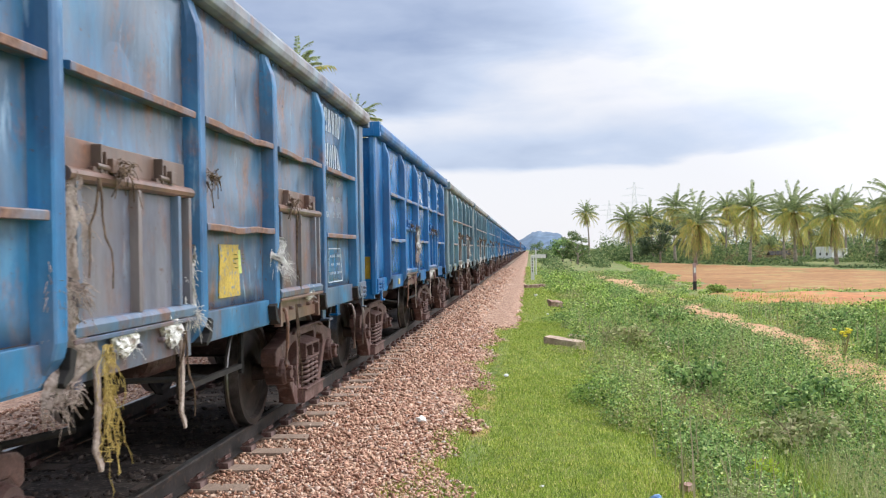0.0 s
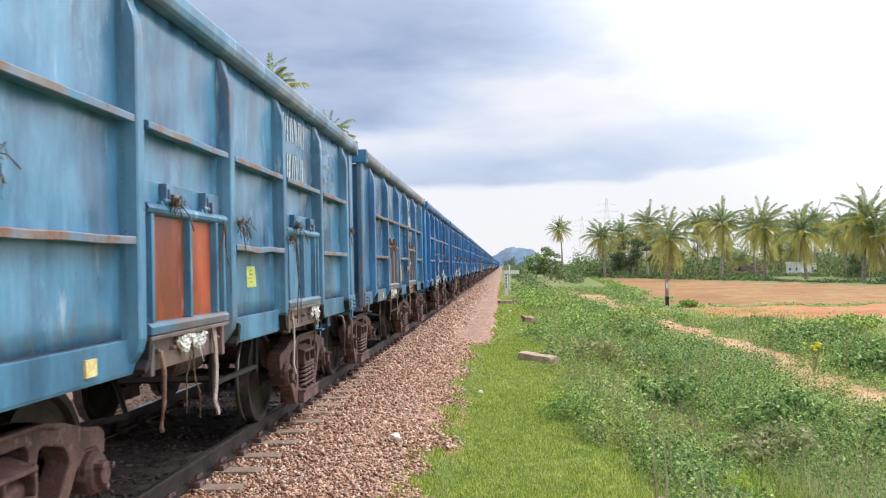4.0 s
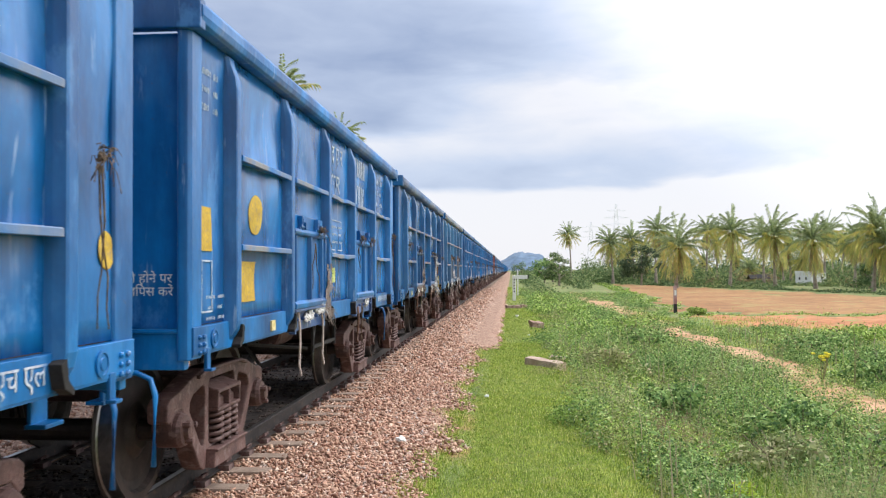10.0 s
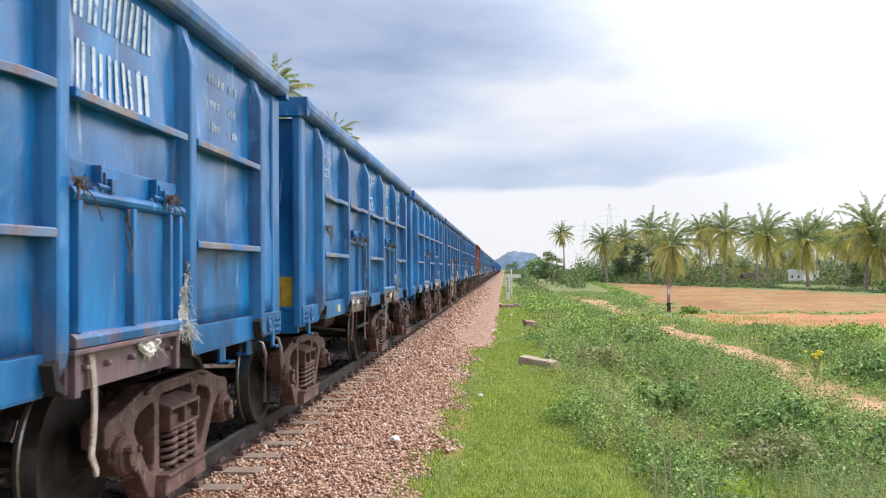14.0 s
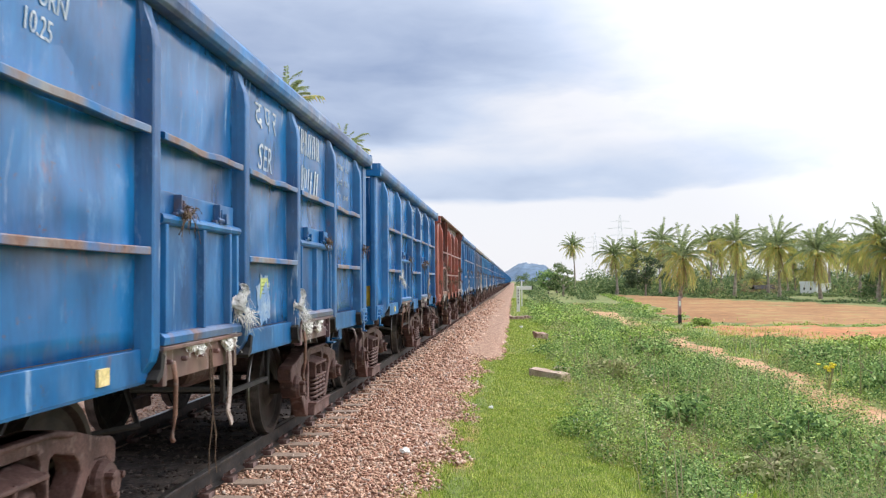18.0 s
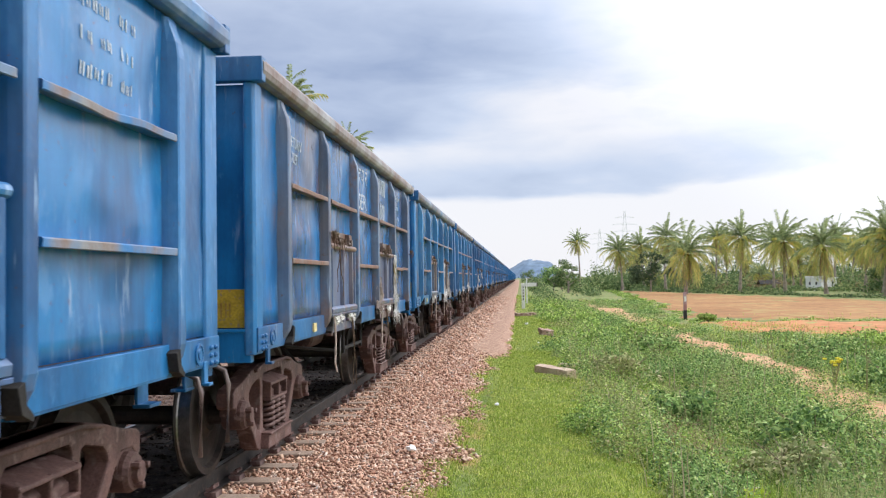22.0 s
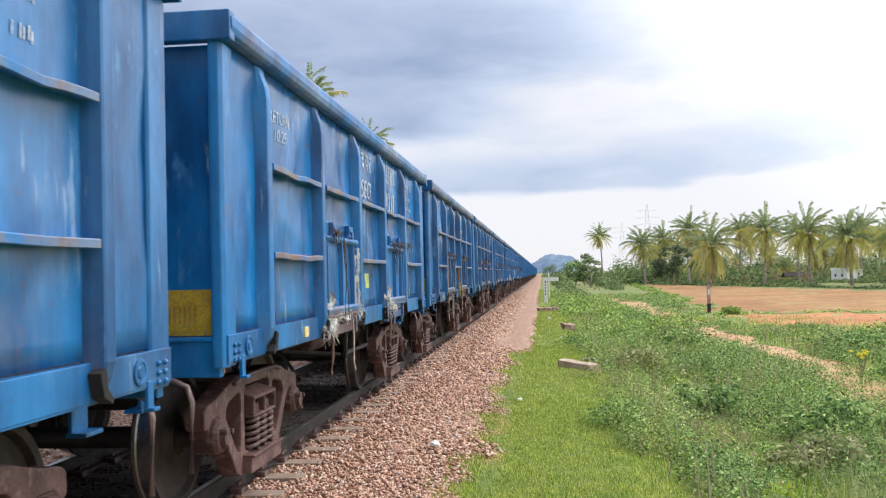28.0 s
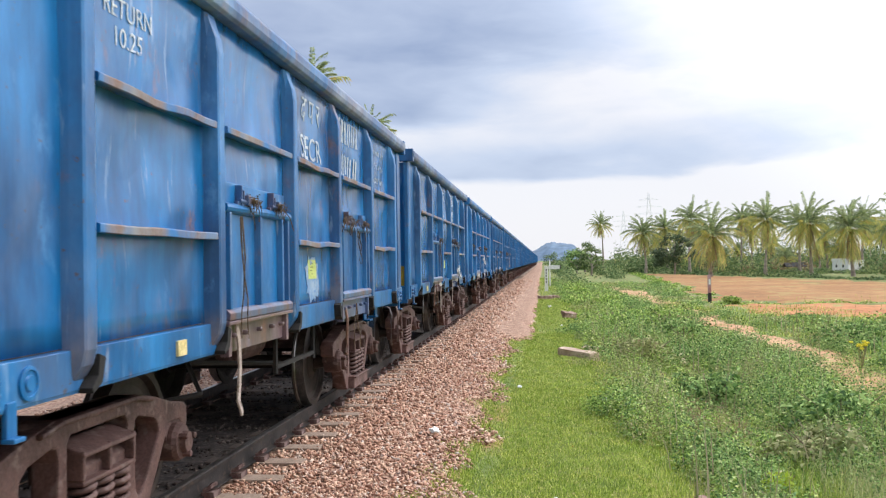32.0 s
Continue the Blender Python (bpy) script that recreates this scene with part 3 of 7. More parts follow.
def sheet(name, outline, mat, label, category, lift=0.02, step=1.0, ragged=0.4, kind="structure", drop=0.14):
    """A patch laid on the ground inside an outline, with a ragged edge; it follows the ground."""
    px = [p[0] for p in outline]
    py = [p[1] for p in outline]

    def inside(x, y):
        c = False
        j = len(outline) - 1
        for i in range(len(outline)):
            if (py[i] > y) != (py[j] > y) and x < (px[j] - px[i]) * (y - py[i]) / (py[j] - py[i]) + px[i]:
                c = not c
            j = i
        return c

    xs, ys = np.arange(min(px) - step, max(px) + step, step), np.arange(min(py) - step, max(py) + step, step * 1.6)
    idx, vs, fs = {}, [], []
    for i, x in enumerate(xs):
        for j, y in enumerate(ys):
            wob = Vector((x * 0.3, y * 0.3, 1.0))
            if inside(x + ragged * 3 * noise.noise(wob), y + ragged * 3 * noise.noise(wob + Vector((9, 0, 0)))):
                q = []
                for a, b in ((i, j), (i + 1, j), (i + 1, j + 1), (i, j + 1)):
                    if (a, b) not in idx:
                        X, Y = min(px) - step + a * step, min(py) - step + b * step * 1.6
                        X += ragged * 0.6 * noise.noise(Vector((X, Y, 4.0)) * 0.7)
                        idx[a, b] = len(vs)
                        vs.append((X, Y, ground_z(X, Y) + lift))
                    q.append(idx[a, b])
                fs.append(q)
    use = np.bincount(np.asarray(fs).ravel())
    vs = [(x, y, z - (drop if use[i] < 4 else 0.0)) for i, (x, y, z) in enumerate(vs)]
    return tagged(new(name, soup(name, vs, fs, mat)), label, category, kind=kind)


make_ground()
sheet("verge", [(-1.0, -40), (1.25, -40), (1.15, 20), (1.3, 70), (1.6, 190), (0.1, 190), (-0.05, 24), (-0.8, 23), (-0.75, 14), (-1.15, 9)], M["turf"], "strip of short green turf between ballast and weeds", "grass", 0.004, 0.2, 0.25)
sheet("field", [(9.4, 52.5), (12.2, 94), (17, 172), (34.5, 85), (58, 57), (60, 52.5)], M["soil"], "bare ploughed field of orange-brown soil", "field", 0.06, 1.2, 0.8)
sheet("field_strip", [(8.3, 44), (8.8, 51.5), (60, 51.5), (60, 36), (13, 38.5)], M["redsoil"], "strip of bare red earth before the field", "field", 0.06, 0.8, 0.9)
sheet("footpath", [(5.3, 6), (7.0, 6), (7.25, 16), (7.65, 25), (7.4, 39), (7.7, 42), (7.7, 51), (7.6, 56), (7.5, 70), (6.9, 92), (6.5, 104), (6.1, 104), (5.8, 92), (6.0, 70), (5.9, 56), (5.7, 50), (5.7, 42), (6.05, 39), (6.2, 25), (5.9, 16)], M["path"], "narrow trodden footpath of pale earth", "path", 0.045, 0.16, 0.30, drop=0.05)


# ---- track ----
def rail_ring(x):
    p = [(-0.068, -0.172), (0.068, -0.172), (0.068, -0.160), (0.012, -0.145), (0.009, -0.045), (0.033, -0.036), (0.035, -0.006), (0.026, 0.0), (-0.026, 0.0), (-0.035, -0.006), (-0.033, -0.036), (-0.009, -0.045), (-0.012, -0.145), (-0.068, -0.160)]
    return [(x + a, b) for a, b in p]


def make_track():
    track = thing("railway_track", "single broad-gauge track on concrete sleepers in ballast", "railway track", kind="structure")
    for s in (-1, 1):
        bm = bmesh.new()
        prism(bm, rail_ring(TRACK_X + s * 0.873), -40, 900)
        r = part("rail", bm, M["rail"], track, "dark steel rail")
        bm = bmesh.new()
        box(bm, TRACK_X + s * 0.873 - 0.024, TRACK_X + s * 0.873 + 0.024, -40, 900, 0.0002, 0.0022)
        part("running_band", bm, M["tread"], r, "polished running band")
    bm = bmesh.new()
    for a, b in ((-1.37, -0.45), (-0.45, 0.45), (0.45, 1.37)):
        zt = -0.178 if abs(a + b) > 0.1 else -0.192
        prism(bm, [(-0.135, -0.40), (0.135, -0.40), (0.105, zt), (-0.105, zt)], a, b, "x")
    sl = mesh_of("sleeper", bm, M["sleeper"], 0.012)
    bm = bmesh.new()
    for s in (-1, 1):
        x = s * 0.085
        box(bm, x - 0.045, x + 0.045, -0.06, 0.06, -0.005, 0.022)
        tube(bm, [(x - s * 0.03, -0.055, 0.03), (x + s * 0.02, -0.05, 0.045), (x + s * 0.03, 0.0, 0.05), (x + s * 0.02, 0.05, 0.045), (x - s * 0.03, 0.055, 0.03)], 0.011, 5)
    clip = mesh_of("rail_fastening", bm, M["bogie"])
    y = -8.0
    while y < 110:
        o = child("sleeper", sl, track, pose(TRACK_X, y, 0))
        if y < 45:
            for s in (-1, 1):
                child("rail_fastening", clip, o, pose(s * 0.873, 0, -0.168) @ Matrix.Diagonal((1.12, 1.35, 1.7, 1)))
        y += 0.65
    vs, fs = [], []
    while y < 420:
        k = len(vs)
        vs += [(TRACK_X + a, y + b, c) for a in (-1.37, 1.37) for b, c in ((-0.13, -0.3), (0.13, -0.3), (0.1, -0.185), (-0.1, -0.185))]
        fs += [(k + a, k + b, k + c, k + d) for a, b, c, d in ((0, 1, 5, 4), (1, 2, 6, 5), (2, 3, 7, 6), (3, 0, 4, 7))]
        y += 0.65
    far = child("sleeper_row", soup("sleeper_row", vs, fs, M["concrete"]), track)
    far["kind"] = "stuff"
    # ballast bed
    bm = bmesh.new()
    line = [(-9.5, -0.90), (-6.6, -0.72), (-4.4, -0.60), (-3.6, -0.46), (-2.6, -0.21), (2.0, -0.21), (2.55, -0.33), (3.0, -0.50)]
    ysl = [-40] + list(np.arange(0, 40, 1.0)) + [45, 55, 70, 100, 160, 300, 900]
    rows = []
    for yy in ysl:
        w = 0.42 if yy > 24 else 0.0
        rows.append([bm.verts.new((TRACK_X + a + (w + 0.05 * math.sin(yy * 1.7) + 0.05 * math.sin(yy * 0.61) if a > 2.3 else 0), yy, b)) for a, b in line])
    for a, b in zip(rows, rows[1:]):
        for i in range(len(line) - 1):
            bm.faces.new((a[i], a[i + 1], b[i + 1], b[i]))
    bed = part("ballast_bed", bm, M["ballastbed"], track, "bed of reddish broken stone")
    # a dark sheet between the rails carries the under-train shade as colour
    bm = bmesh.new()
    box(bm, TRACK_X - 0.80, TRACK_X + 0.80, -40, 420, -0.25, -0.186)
    part("oily_strip", bm, M["oily"], track, "ballast between the rails, painted dark for the shade under the train")
    rng = np.random.default_rng(15)
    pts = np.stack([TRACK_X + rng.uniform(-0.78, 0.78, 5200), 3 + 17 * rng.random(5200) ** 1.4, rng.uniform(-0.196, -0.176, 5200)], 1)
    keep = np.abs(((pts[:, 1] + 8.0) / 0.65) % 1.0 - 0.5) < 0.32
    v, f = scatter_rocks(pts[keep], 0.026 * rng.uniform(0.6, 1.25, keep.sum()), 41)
    child("oily_stones", soup("oily_stones", v, f, M["shadestone"]), track, None, "broken stones between the rails, painted dark for shade")["kind"] = "stuff"
    return bed


def rocks(n, seed):
    """n small rough-split rock shapes."""
    rng = np.random.default_rng(seed)
    bm = bmesh.new()
    bmesh.ops.create_cube(bm, size=1.25)
    bmesh.ops.triangulate(bm, faces=bm.faces[:])
    v = np.array([p.co for p in bm.verts])
    f = np.array([[q.index for q in p.verts] for p in bm.faces])
    bm.free()
    out = []
    for _ in range(n):
        w = (v + rng.uniform(-0.38, 0.38, v.shape)) * rng.uniform(0.55, 1.25, 3)
        out.append(w)
    return out, f


def bed_z(x):
    return float(np.interp(x - TRACK_X, [-4.4, -3.6, -2.6, 2.0, 2.55, 3.0], [-0.62, -0.46, -0.21, -0.21, -0.33, -0.44]))


def scatter_rocks(pts, sizes, seed):
    shapes, f = rocks(10, seed)
    rng = np.random.default_rng(seed + 1)
    vs, fs = [], []
    k = 0
    for p, s in zip(pts, sizes):
        q = Euler((rng.normal() * 0.45, rng.normal() * 0.45, rng.uniform(0, 6.28))).to_matrix()
        w = (shapes[rng.integers(10)] * np.array([1.15, 1.0, 0.62])) @ np.array(q).T * s + p
        vs.append(w)
        fs.append(f + k)
        k += len(w)
    return np.concatenate(vs), np.concatenate(fs)


def make_ballast(bed):
    rng = np.random.default_rng(5)
    pts, sz = [], []
    for y0, y1, dens, s in ((3, 9, 1250, 0.0205), (9, 16, 760, 0.0245), (16, 28, 330, 0.033), (28, 48, 95, 0.05), (48, 90, 26, 0.07)):
        for xa, xb, d in ((TRACK_X + 0.96, TRACK_X + 3.3, dens), (TRACK_X - 3.6, TRACK_X - 1.0, dens * 0.2)):
            n = int((xb - xa) * (y1 - y0) * d)
            X, Y = rng.uniform(xa, xb, n), rng.uniform(y0, y1, n)
            for x, y in zip(X, Y):
                edge = TRACK_X + 2.72 + (0.42 if y > 24 else 0) + 0.14 * math.sin(y * 1.9) + 0.1 * math.sin(y * 4.3)
                if x > edge + rng.uniform(-0.08, 0.2):
                    continue
                ph = ((y + 8.0) / 0.65) % 1.0
                if abs(x - TRACK_X) < 1.36 and (ph < 0.21 or ph > 0.79) and rng.uniform() < (0.88 if y < 8 else max(0.0, 0.88 - 0.14 * (y - 8))):
                    continue
                pts.append((x, y, bed_z(x) + rng.uniform(-0.01, 0.022) + (0.012 if rng.uniform() < 0.2 else 0)))
                sz.append(s * rng.uniform(0.6, 1.25))
    pts, sz = np.array(pts), np.array(sz)
    near = np.where((pts[:, 1] < 8.6) & (pts[:, 1] > 6.4) & (pts[:, 0] > TRACK_X + 1.1))[0][:290]
    rest = np.setdiff1d(np.arange(len(pts)), near)
    v, f = scatter_rocks(pts[rest], sz[rest], 3)
    o = child("loose_ballast", soup("loose_ballast", v, f, M["stone"]), bed)
    o["kind"] = "stuff"
    shapes, f = rocks(8, 77)
    mats = []
    for i, c in enumerate([((0.45, 0.27, 0.205), (0.57, 0.37, 0.285)), ((0.53, 0.36, 0.285), (0.63, 0.47, 0.39)), ((0.34, 0.20, 0.155), (0.48, 0.34, 0.28))]):
        mats.append(two_tone("broken_granite_piece", c[0], c[1], 14.0, rough=0.95))
    mes = [soup("ballast_stone", s, f, mats[i % 3]) for i, s in enumerate(shapes)]
    for i in near:
        q = Euler(rng.uniform(0, 6.28, 3)).to_matrix().to_4x4()
        child("ballast_stone", mes[rng.integers(8)], bed, Matrix.Translation(pts[i]) @ q @ Matrix.Scale(float(sz[i]), 4))


BED = make_track()


# ---- wagons ----
HALF = 5.017
POSTS = (-4.21, -2.54, -0.815, 0.815, 2.54, 4.21)
Z_SILL, Z_PANEL, Z_TOP = 1.09, 1.28, 3.30
X_PANEL, X_POST = 1.52, 1.625
rngw = random.Random(11)


def dent_at(u, v, seed, dent):
    """How far a sheet stands out at u, v (0 to 1 across and up)."""
    e = min(1.0, 5 * min(u, 1 - u), 5 * min(v, 1 - v))
    if e <= 0:
        return 0.0
    a = noise.noise(Vector((u * 1.9 + seed * 7.3, v * 3.1, seed)))
    b = noise.noise(Vector((u * 3.7 - v * 2.0, v * 6.0 + seed * 3.1, seed + 4.0)))
    c = abs(noise.noise(Vector((u * 2.3 + v * 1.1 + seed, v * 1.2 - u, seed * 2.0)))) - 0.25
    k = abs(noise.noise(Vector((u * 3.1 - v * 1.7 + seed * 1.9, v * 2.4 + u * 1.3, seed * 3.0)))) - 0.2
    return e * dent * (0.034 * a + 0.018 * b + 0.026 * c + 0.020 * k - 0.010)


SHEETS = {}


def panel_mesh(name, w, z0, z1, seed, dent):
    """A steel sheet with thickness and shallow dents."""
    bm = bmesh.new()
    ny, nz = (14, 18) if w > 1 else (8, 16)
    grid = []
    for j in range(nz + 1):
        row = []
        for i in range(ny + 1):
            u, v = i / ny, j / nz
            row.append(bm.verts.new((dent_at(u, v, seed, dent), (u - 0.5) * w, z0 + (z1 - z0) * v)))
        grid.append(row)
    for j in range(nz):
        for i in range(ny):
            bm.faces.new((grid[j][i], grid[j][i + 1], grid[j + 1][i + 1], grid[j + 1][i]))
    back = [bm.verts.new((-0.035, s * w / 2, z)) for z in (z0, z1) for s in (-1, 1)]
    bm.faces.new((back[0], back[2], back[3], back[1]))
    for ring, b0, b1 in ((grid[0], back[0], back[1]), (grid[-1][::-1], back[3], back[2]), ([r[0] for r in grid][::-1], back[2], back[0]), ([r[-1] for r in grid], back[1], back[3])):
        bm.faces.new([*ring[::-1], b0, b1])
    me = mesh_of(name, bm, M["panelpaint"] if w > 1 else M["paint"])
    for p in me.polygons:
        p.use_smooth = len(p.vertices) == 4 and p.normal.x > 0.3
    SHEETS[me.name] = (w, z0, z1, seed, dent)
    return me


def post_mesh():
    """Pressed hat-section stanchion, drawn in at the head and cut back at the foot."""
    bm = bmesh.new()
    rings = []
    for z, d, cut in ((1.10, 0.012, 0.0), (1.20, 0.075, 0.0), (1.27, 0.092, 0.0), (2.95, 0.092, 0.0), (3.04, 0.08, 0.0), (3.13, 0.045, 0.0), (3.19, 0.03, 0.0)):
        o, i = 0.046, 0.090
        rings.append([(-0.012, -i, z), (d * 0.35, -i + 0.012, z), (d * 0.93, -o - 0.012, z), (d, -o + 0.004, z), (d, o - 0.004, z), (d * 0.93, o + 0.012, z), (d * 0.35, i - 0.012, z), (-0.012, i, z)])
    loft(bm, rings)
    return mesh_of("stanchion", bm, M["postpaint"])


def rib_mesh(w, bend=0.0, seed=0):
    bm = bmesh.new()
    rings = []
    for i in range(11):
        y = (i / 10 - 0.5) * w
        e = bend * min(1, 3 * min(i, 10 - i) / 10)
        dz = e * (0.022 * noise.noise(Vector((i * 0.35, bend * 9, seed))) - 0.010)
        dx = e * 0.016 * noise.noise(Vector((i * 0.5, seed, 4)))
        rings.append([(x + (dx if x > 0.02 else 0), y, z + (dz if x > 0.02 else 0)) for x, z in ((-0.012, -0.004), (0.060, -0.002), (0.082, -0.016), (0.091, -0.012), (0.092, 0.022), (0.085, 0.029), (-0.012, 0.031))])
    loft(bm, rings)
    me = mesh_of("rib", bm, M["paint"])
    me.materials.append(M["wornedge"])
    for p in me.polygons:
        if p.center.x > 0.080 or (p.normal.z > 0.8 and seed == 3):
            p.material_index = 1
    return me


def foot_mesh():
    bm = bmesh.new()
    # the hollow foot's inner shade is drawn as a solid black wedge
    prism(bm, [(0.060, 1.245), (0.118, 1.225), (0.085, 1.115), (0.0, 1.075), (-0.012, 1.10), (0.045, 1.15)], -0.01, 0.098, "x")
    return mesh_of("stanchion_foot", bm, M["black"], 0.004)


def coil_mesh(r, h, turns, wire):
    bm = bmesh.new()
    n = int(turns * 12)
    tube(bm, [(r * math.cos(6.283 * turns * i / n), r * math.sin(6.283 * turns * i / n), h * i / n) for i in range(n + 1)], wire, 6)
    return mesh_of("spring", bm, M["bogie"], smooth=True)


def side_frame_mesh(bevel=0.014):
    """Cast three-piece bogie frame: one arched casting with jaws over the axles, two three-cornered windows and a square spring opening."""
    bm = bmesh.new()
    half = [(0.45, 0.880), (0.70, 0.835), (0.96, 0.765), (1.15, 0.735), (1.205, 0.70), (1.205, 0.585), (1.155, 0.560), (1.115, 0.600), (1.075, 0.632), (0.925, 0.632), (0.890, 0.590),
            (0.835, 0.53), (0.745, 0.40), (0.625, 0.245), (0.535, 0.135), (0.46, 0.10)]
    window = [(0.765, 0.600), (0.750, 0.660), (0.690, 0.705), (0.480, 0.750), (0.435, 0.735), (0.415, 0.670), (0.435, 0.330), (0.460, 0.285), (0.500, 0.290), (0.560, 0.345)]
    rings = [half + [(-y, z) for y, z in half[::-1]], window, [(-y, z) for y, z in window],
             [(0.315, 0.27), (0.335, 0.30), (0.335, 0.745), (0.300, 0.785), (-0.300, 0.785), (-0.335, 0.745), (-0.335, 0.30), (-0.315, 0.27)]]
    edges = []
    for ring in rings:
        vs = [bm.verts.new((-0.075, y, z)) for y, z in ring]
        edges += [bm.edges.new((p, q)) for p, q in zip(vs, vs[1:] + vs[:1])]
    bmesh.ops.triangle_fill(bm, use_beauty=True, use_dissolve=False, edges=edges)
    up = bmesh.ops.extrude_face_region(bm, geom=bm.faces[:])["geom"]
    bmesh.ops.translate(bm, vec=(0.150, 0, 0), verts=[g for g in up if isinstance(g, bmesh.types.BMVert)])
    # stiffening flanges: along the top chord, and the spring seat
    prism(bm, [(-0.62, 0.845), (-0.42, 0.88), (0.42, 0.88), (0.62, 0.845), (0.62, 0.815), (0.42, 0.848), (-0.42, 0.848), (-0.62, 0.815)], -0.11, 0.11, "x")
    prism(bm, [(-0.42, 0.105), (0.42, 0.105), (0.40, 0.235), (-0.40, 0.235)], -0.13, 0.15, "x")
    box(bm, -0.13, 0.17, -0.40, 0.40, 0.225, 0.250)
    return mesh_of("side_frame", bm, M["bogie"], bevel)


def wheel_mesh(sides=36):
    bm = bmesh.new()
    lathe(bm, [(-0.055, 0.10), (-0.07, 0.13), (-0.02, 0.20), (0.005, 0.36), (-0.05, 0.43), (-0.065, 0.47), (-0.062, 0.522), (-0.048, 0.530), (-0.034, 0.512), (-0.025, 0.500), (0.07, 0.494), (0.072, 0.44), (0.03, 0.42), (0.022, 0.36), (0.03, 0.2), (0.075, 0.13), (0.07, 0.10)], sides=sides)
    me = mesh_of("wheel", bm, M["wheel"], smooth=False)
    me.materials.append(M["tread"])
    for p in me.polygons:
        c = p.center
        if math.hypot(c.y, c.z) > 0.485 and c.x > -0.03:
            p.material_index = 1
    return me


def crumple(p, seed):
    """Sharp folds, as in a crushed woven sack."""
    q = Vector((p[0], p[1], p[2] + seed * 3.7))
    return 1 - abs(noise.noise(q)) * 1.6 - abs(noise.noise(q * 2.3)) * 0.8 - abs(noise.noise(q * 4.9)) * 0.4


def strands(bm, rng, at, n, long, thick=0.002):
    for _ in range(n):
        p = Vector(rng.choice(at))
        d = Vector((rng.uniform(-0.02, 0.5), rng.uniform(-0.8, 0.8), rng.uniform(-1.0, 0.25))) * long * rng.uniform(0.3, 1.0)
        tube(bm, [p, p + d * 0.5 + Vector((0, 0, 0.012)), p + d], thick, 3)


def rag_mesh(name, w, h, seed, mat):
    """A torn, crushed strip of woven sacking hanging from its top edge, with frayed ends."""
    rng = random.Random(seed)
    bm = bmesh.new()
    nx, nz = 12, 30
    g, ends = [], []
    for j in range(nz + 1):
        v = j / nz
        wd = w * (0.35 + 0.4 * min(1, 3 * v) + 0.45 * v + 0.8 * noise.noise(Vector((v * 3.2 * h / 0.6, seed * 1.3, 0))))
        cy = 0.8 * w * noise.noise(Vector((v * 2.4, seed * 1.7, 3)))
        row = []
        for i in range(nx + 1):
            u = i / nx - 0.5
            c = crumple((u * 3.4 * w / 0.2 + v * 0.9, v * 2.0 * h / 0.6 + u * 0.8, 0.0), seed)
            bulge = math.cos(u * 3.0) * 0.026
            y = cy + u * wd + 0.03 * noise.noise(Vector((u * 3, v * 17, seed + 2)))
            z = -v * h - 0.02 * c + (rng.uniform(-0.05, 0.03) if j == nz else 0)
            row.append(bm.verts.new((0.012 + max(0.0, bulge * min(1, w / 0.2) + 0.034 * c * min(1.0, w / 0.24)), y, z)))
        g.append(row)
        ends += [row[0].co.copy(), row[-1].co.copy()]
    for j in range(nz):
        for i in range(nx):
            if j > nz - 5 and rng.random() < 0.25:
                continue
            bm.faces.new((g[j][i], g[j][i + 1], g[j + 1][i + 1], g[j + 1][i]))
    bmesh.ops.solidify(bm, geom=bm.faces[:], thickness=0.004)
    low = [q.co.copy() for q in g[-1]] + [q.co.copy() for r in g[-4:] for q in r]
    strands(bm, rng, ends, 46, 0.11, 0.0017)
    strands(bm, rng, low, 90, 0.17, 0.0018)
    return mesh_of(name, bm, mat, smooth=True)


def wad_mesh(name, seed, mat):
    """A few crushed lumps of sacking jammed together, with loose threads."""
    rng = random.Random(seed)
    bm = bmesh.new()
    ends = []
    for _ in range(3):
        p = Vector((0.03, rng.uniform(-0.14, 0.14), rng.uniform(-0.05, 0.03)))
        r = rng.uniform(0.05, 0.085)
        for v in bmesh.ops.create_icosphere(bm, subdivisions=3, radius=1.0)["verts"]:
            f = 0.55 + 0.55 * crumple(v.co * 1.7, seed + p.y * 50)
            v.co = p + Vector((v.co.x * 0.6, v.co.y * 1.3, v.co.z * 0.85)) * r * f
            if rng.random() < 0.05:
                ends.append(v.co.copy())
    strands(bm, rng, ends, 30, 0.12, 0.0015)
    return mesh_of(name, bm, mat)


def tuft_mesh(name, seed, mat, r=0.09, n=40, long=0.16, thick=0.006, core=2):
    """A knot of frayed cord or straw."""
    rng = random.Random(seed)
    bm = bmesh.new()
    for _ in range(n):
        p = Vector((rng.gauss(0.05, 0.02), rng.gauss(0, r * 0.4), rng.gauss(0, r * 0.5)))
        d = Vector((rng.uniform(-0.3, 0.7), rng.uniform(-1, 1), rng.uniform(-1.4, 0.5))) * long * rng.uniform(0.4, 1.0)
        q = p + d
        tube(bm, [p, p + d * 0.5 + Vector((0.01, rng.uniform(-0.02, 0.02), 0.02)), Vector((max(q.x, 0.005), q.y, q.z))], rng.uniform(0.3, 1.0) * thick, 3)
    for _ in range(core):
        p = Vector((0.04, rng.uniform(-0.6, 0.6) * r, rng.uniform(-0.4, 0.4) * r))
        q = bmesh.ops.create_icosphere(bm, subdivisions=2, radius=1.0)["verts"]
        s = r * rng.uniform(0.45, 0.8)
        for v in q:
            f = 0.75 + 0.8 * noise.noise(v.co * 1.9 + Vector((seed * 2.1, p.y * 40, 0)))
            v.co = p + Vector((v.co.x * 0.55, v.co.y * 1.15, v.co.z * 0.8)) * s * f
    return mesh_of(name, bm, mat)


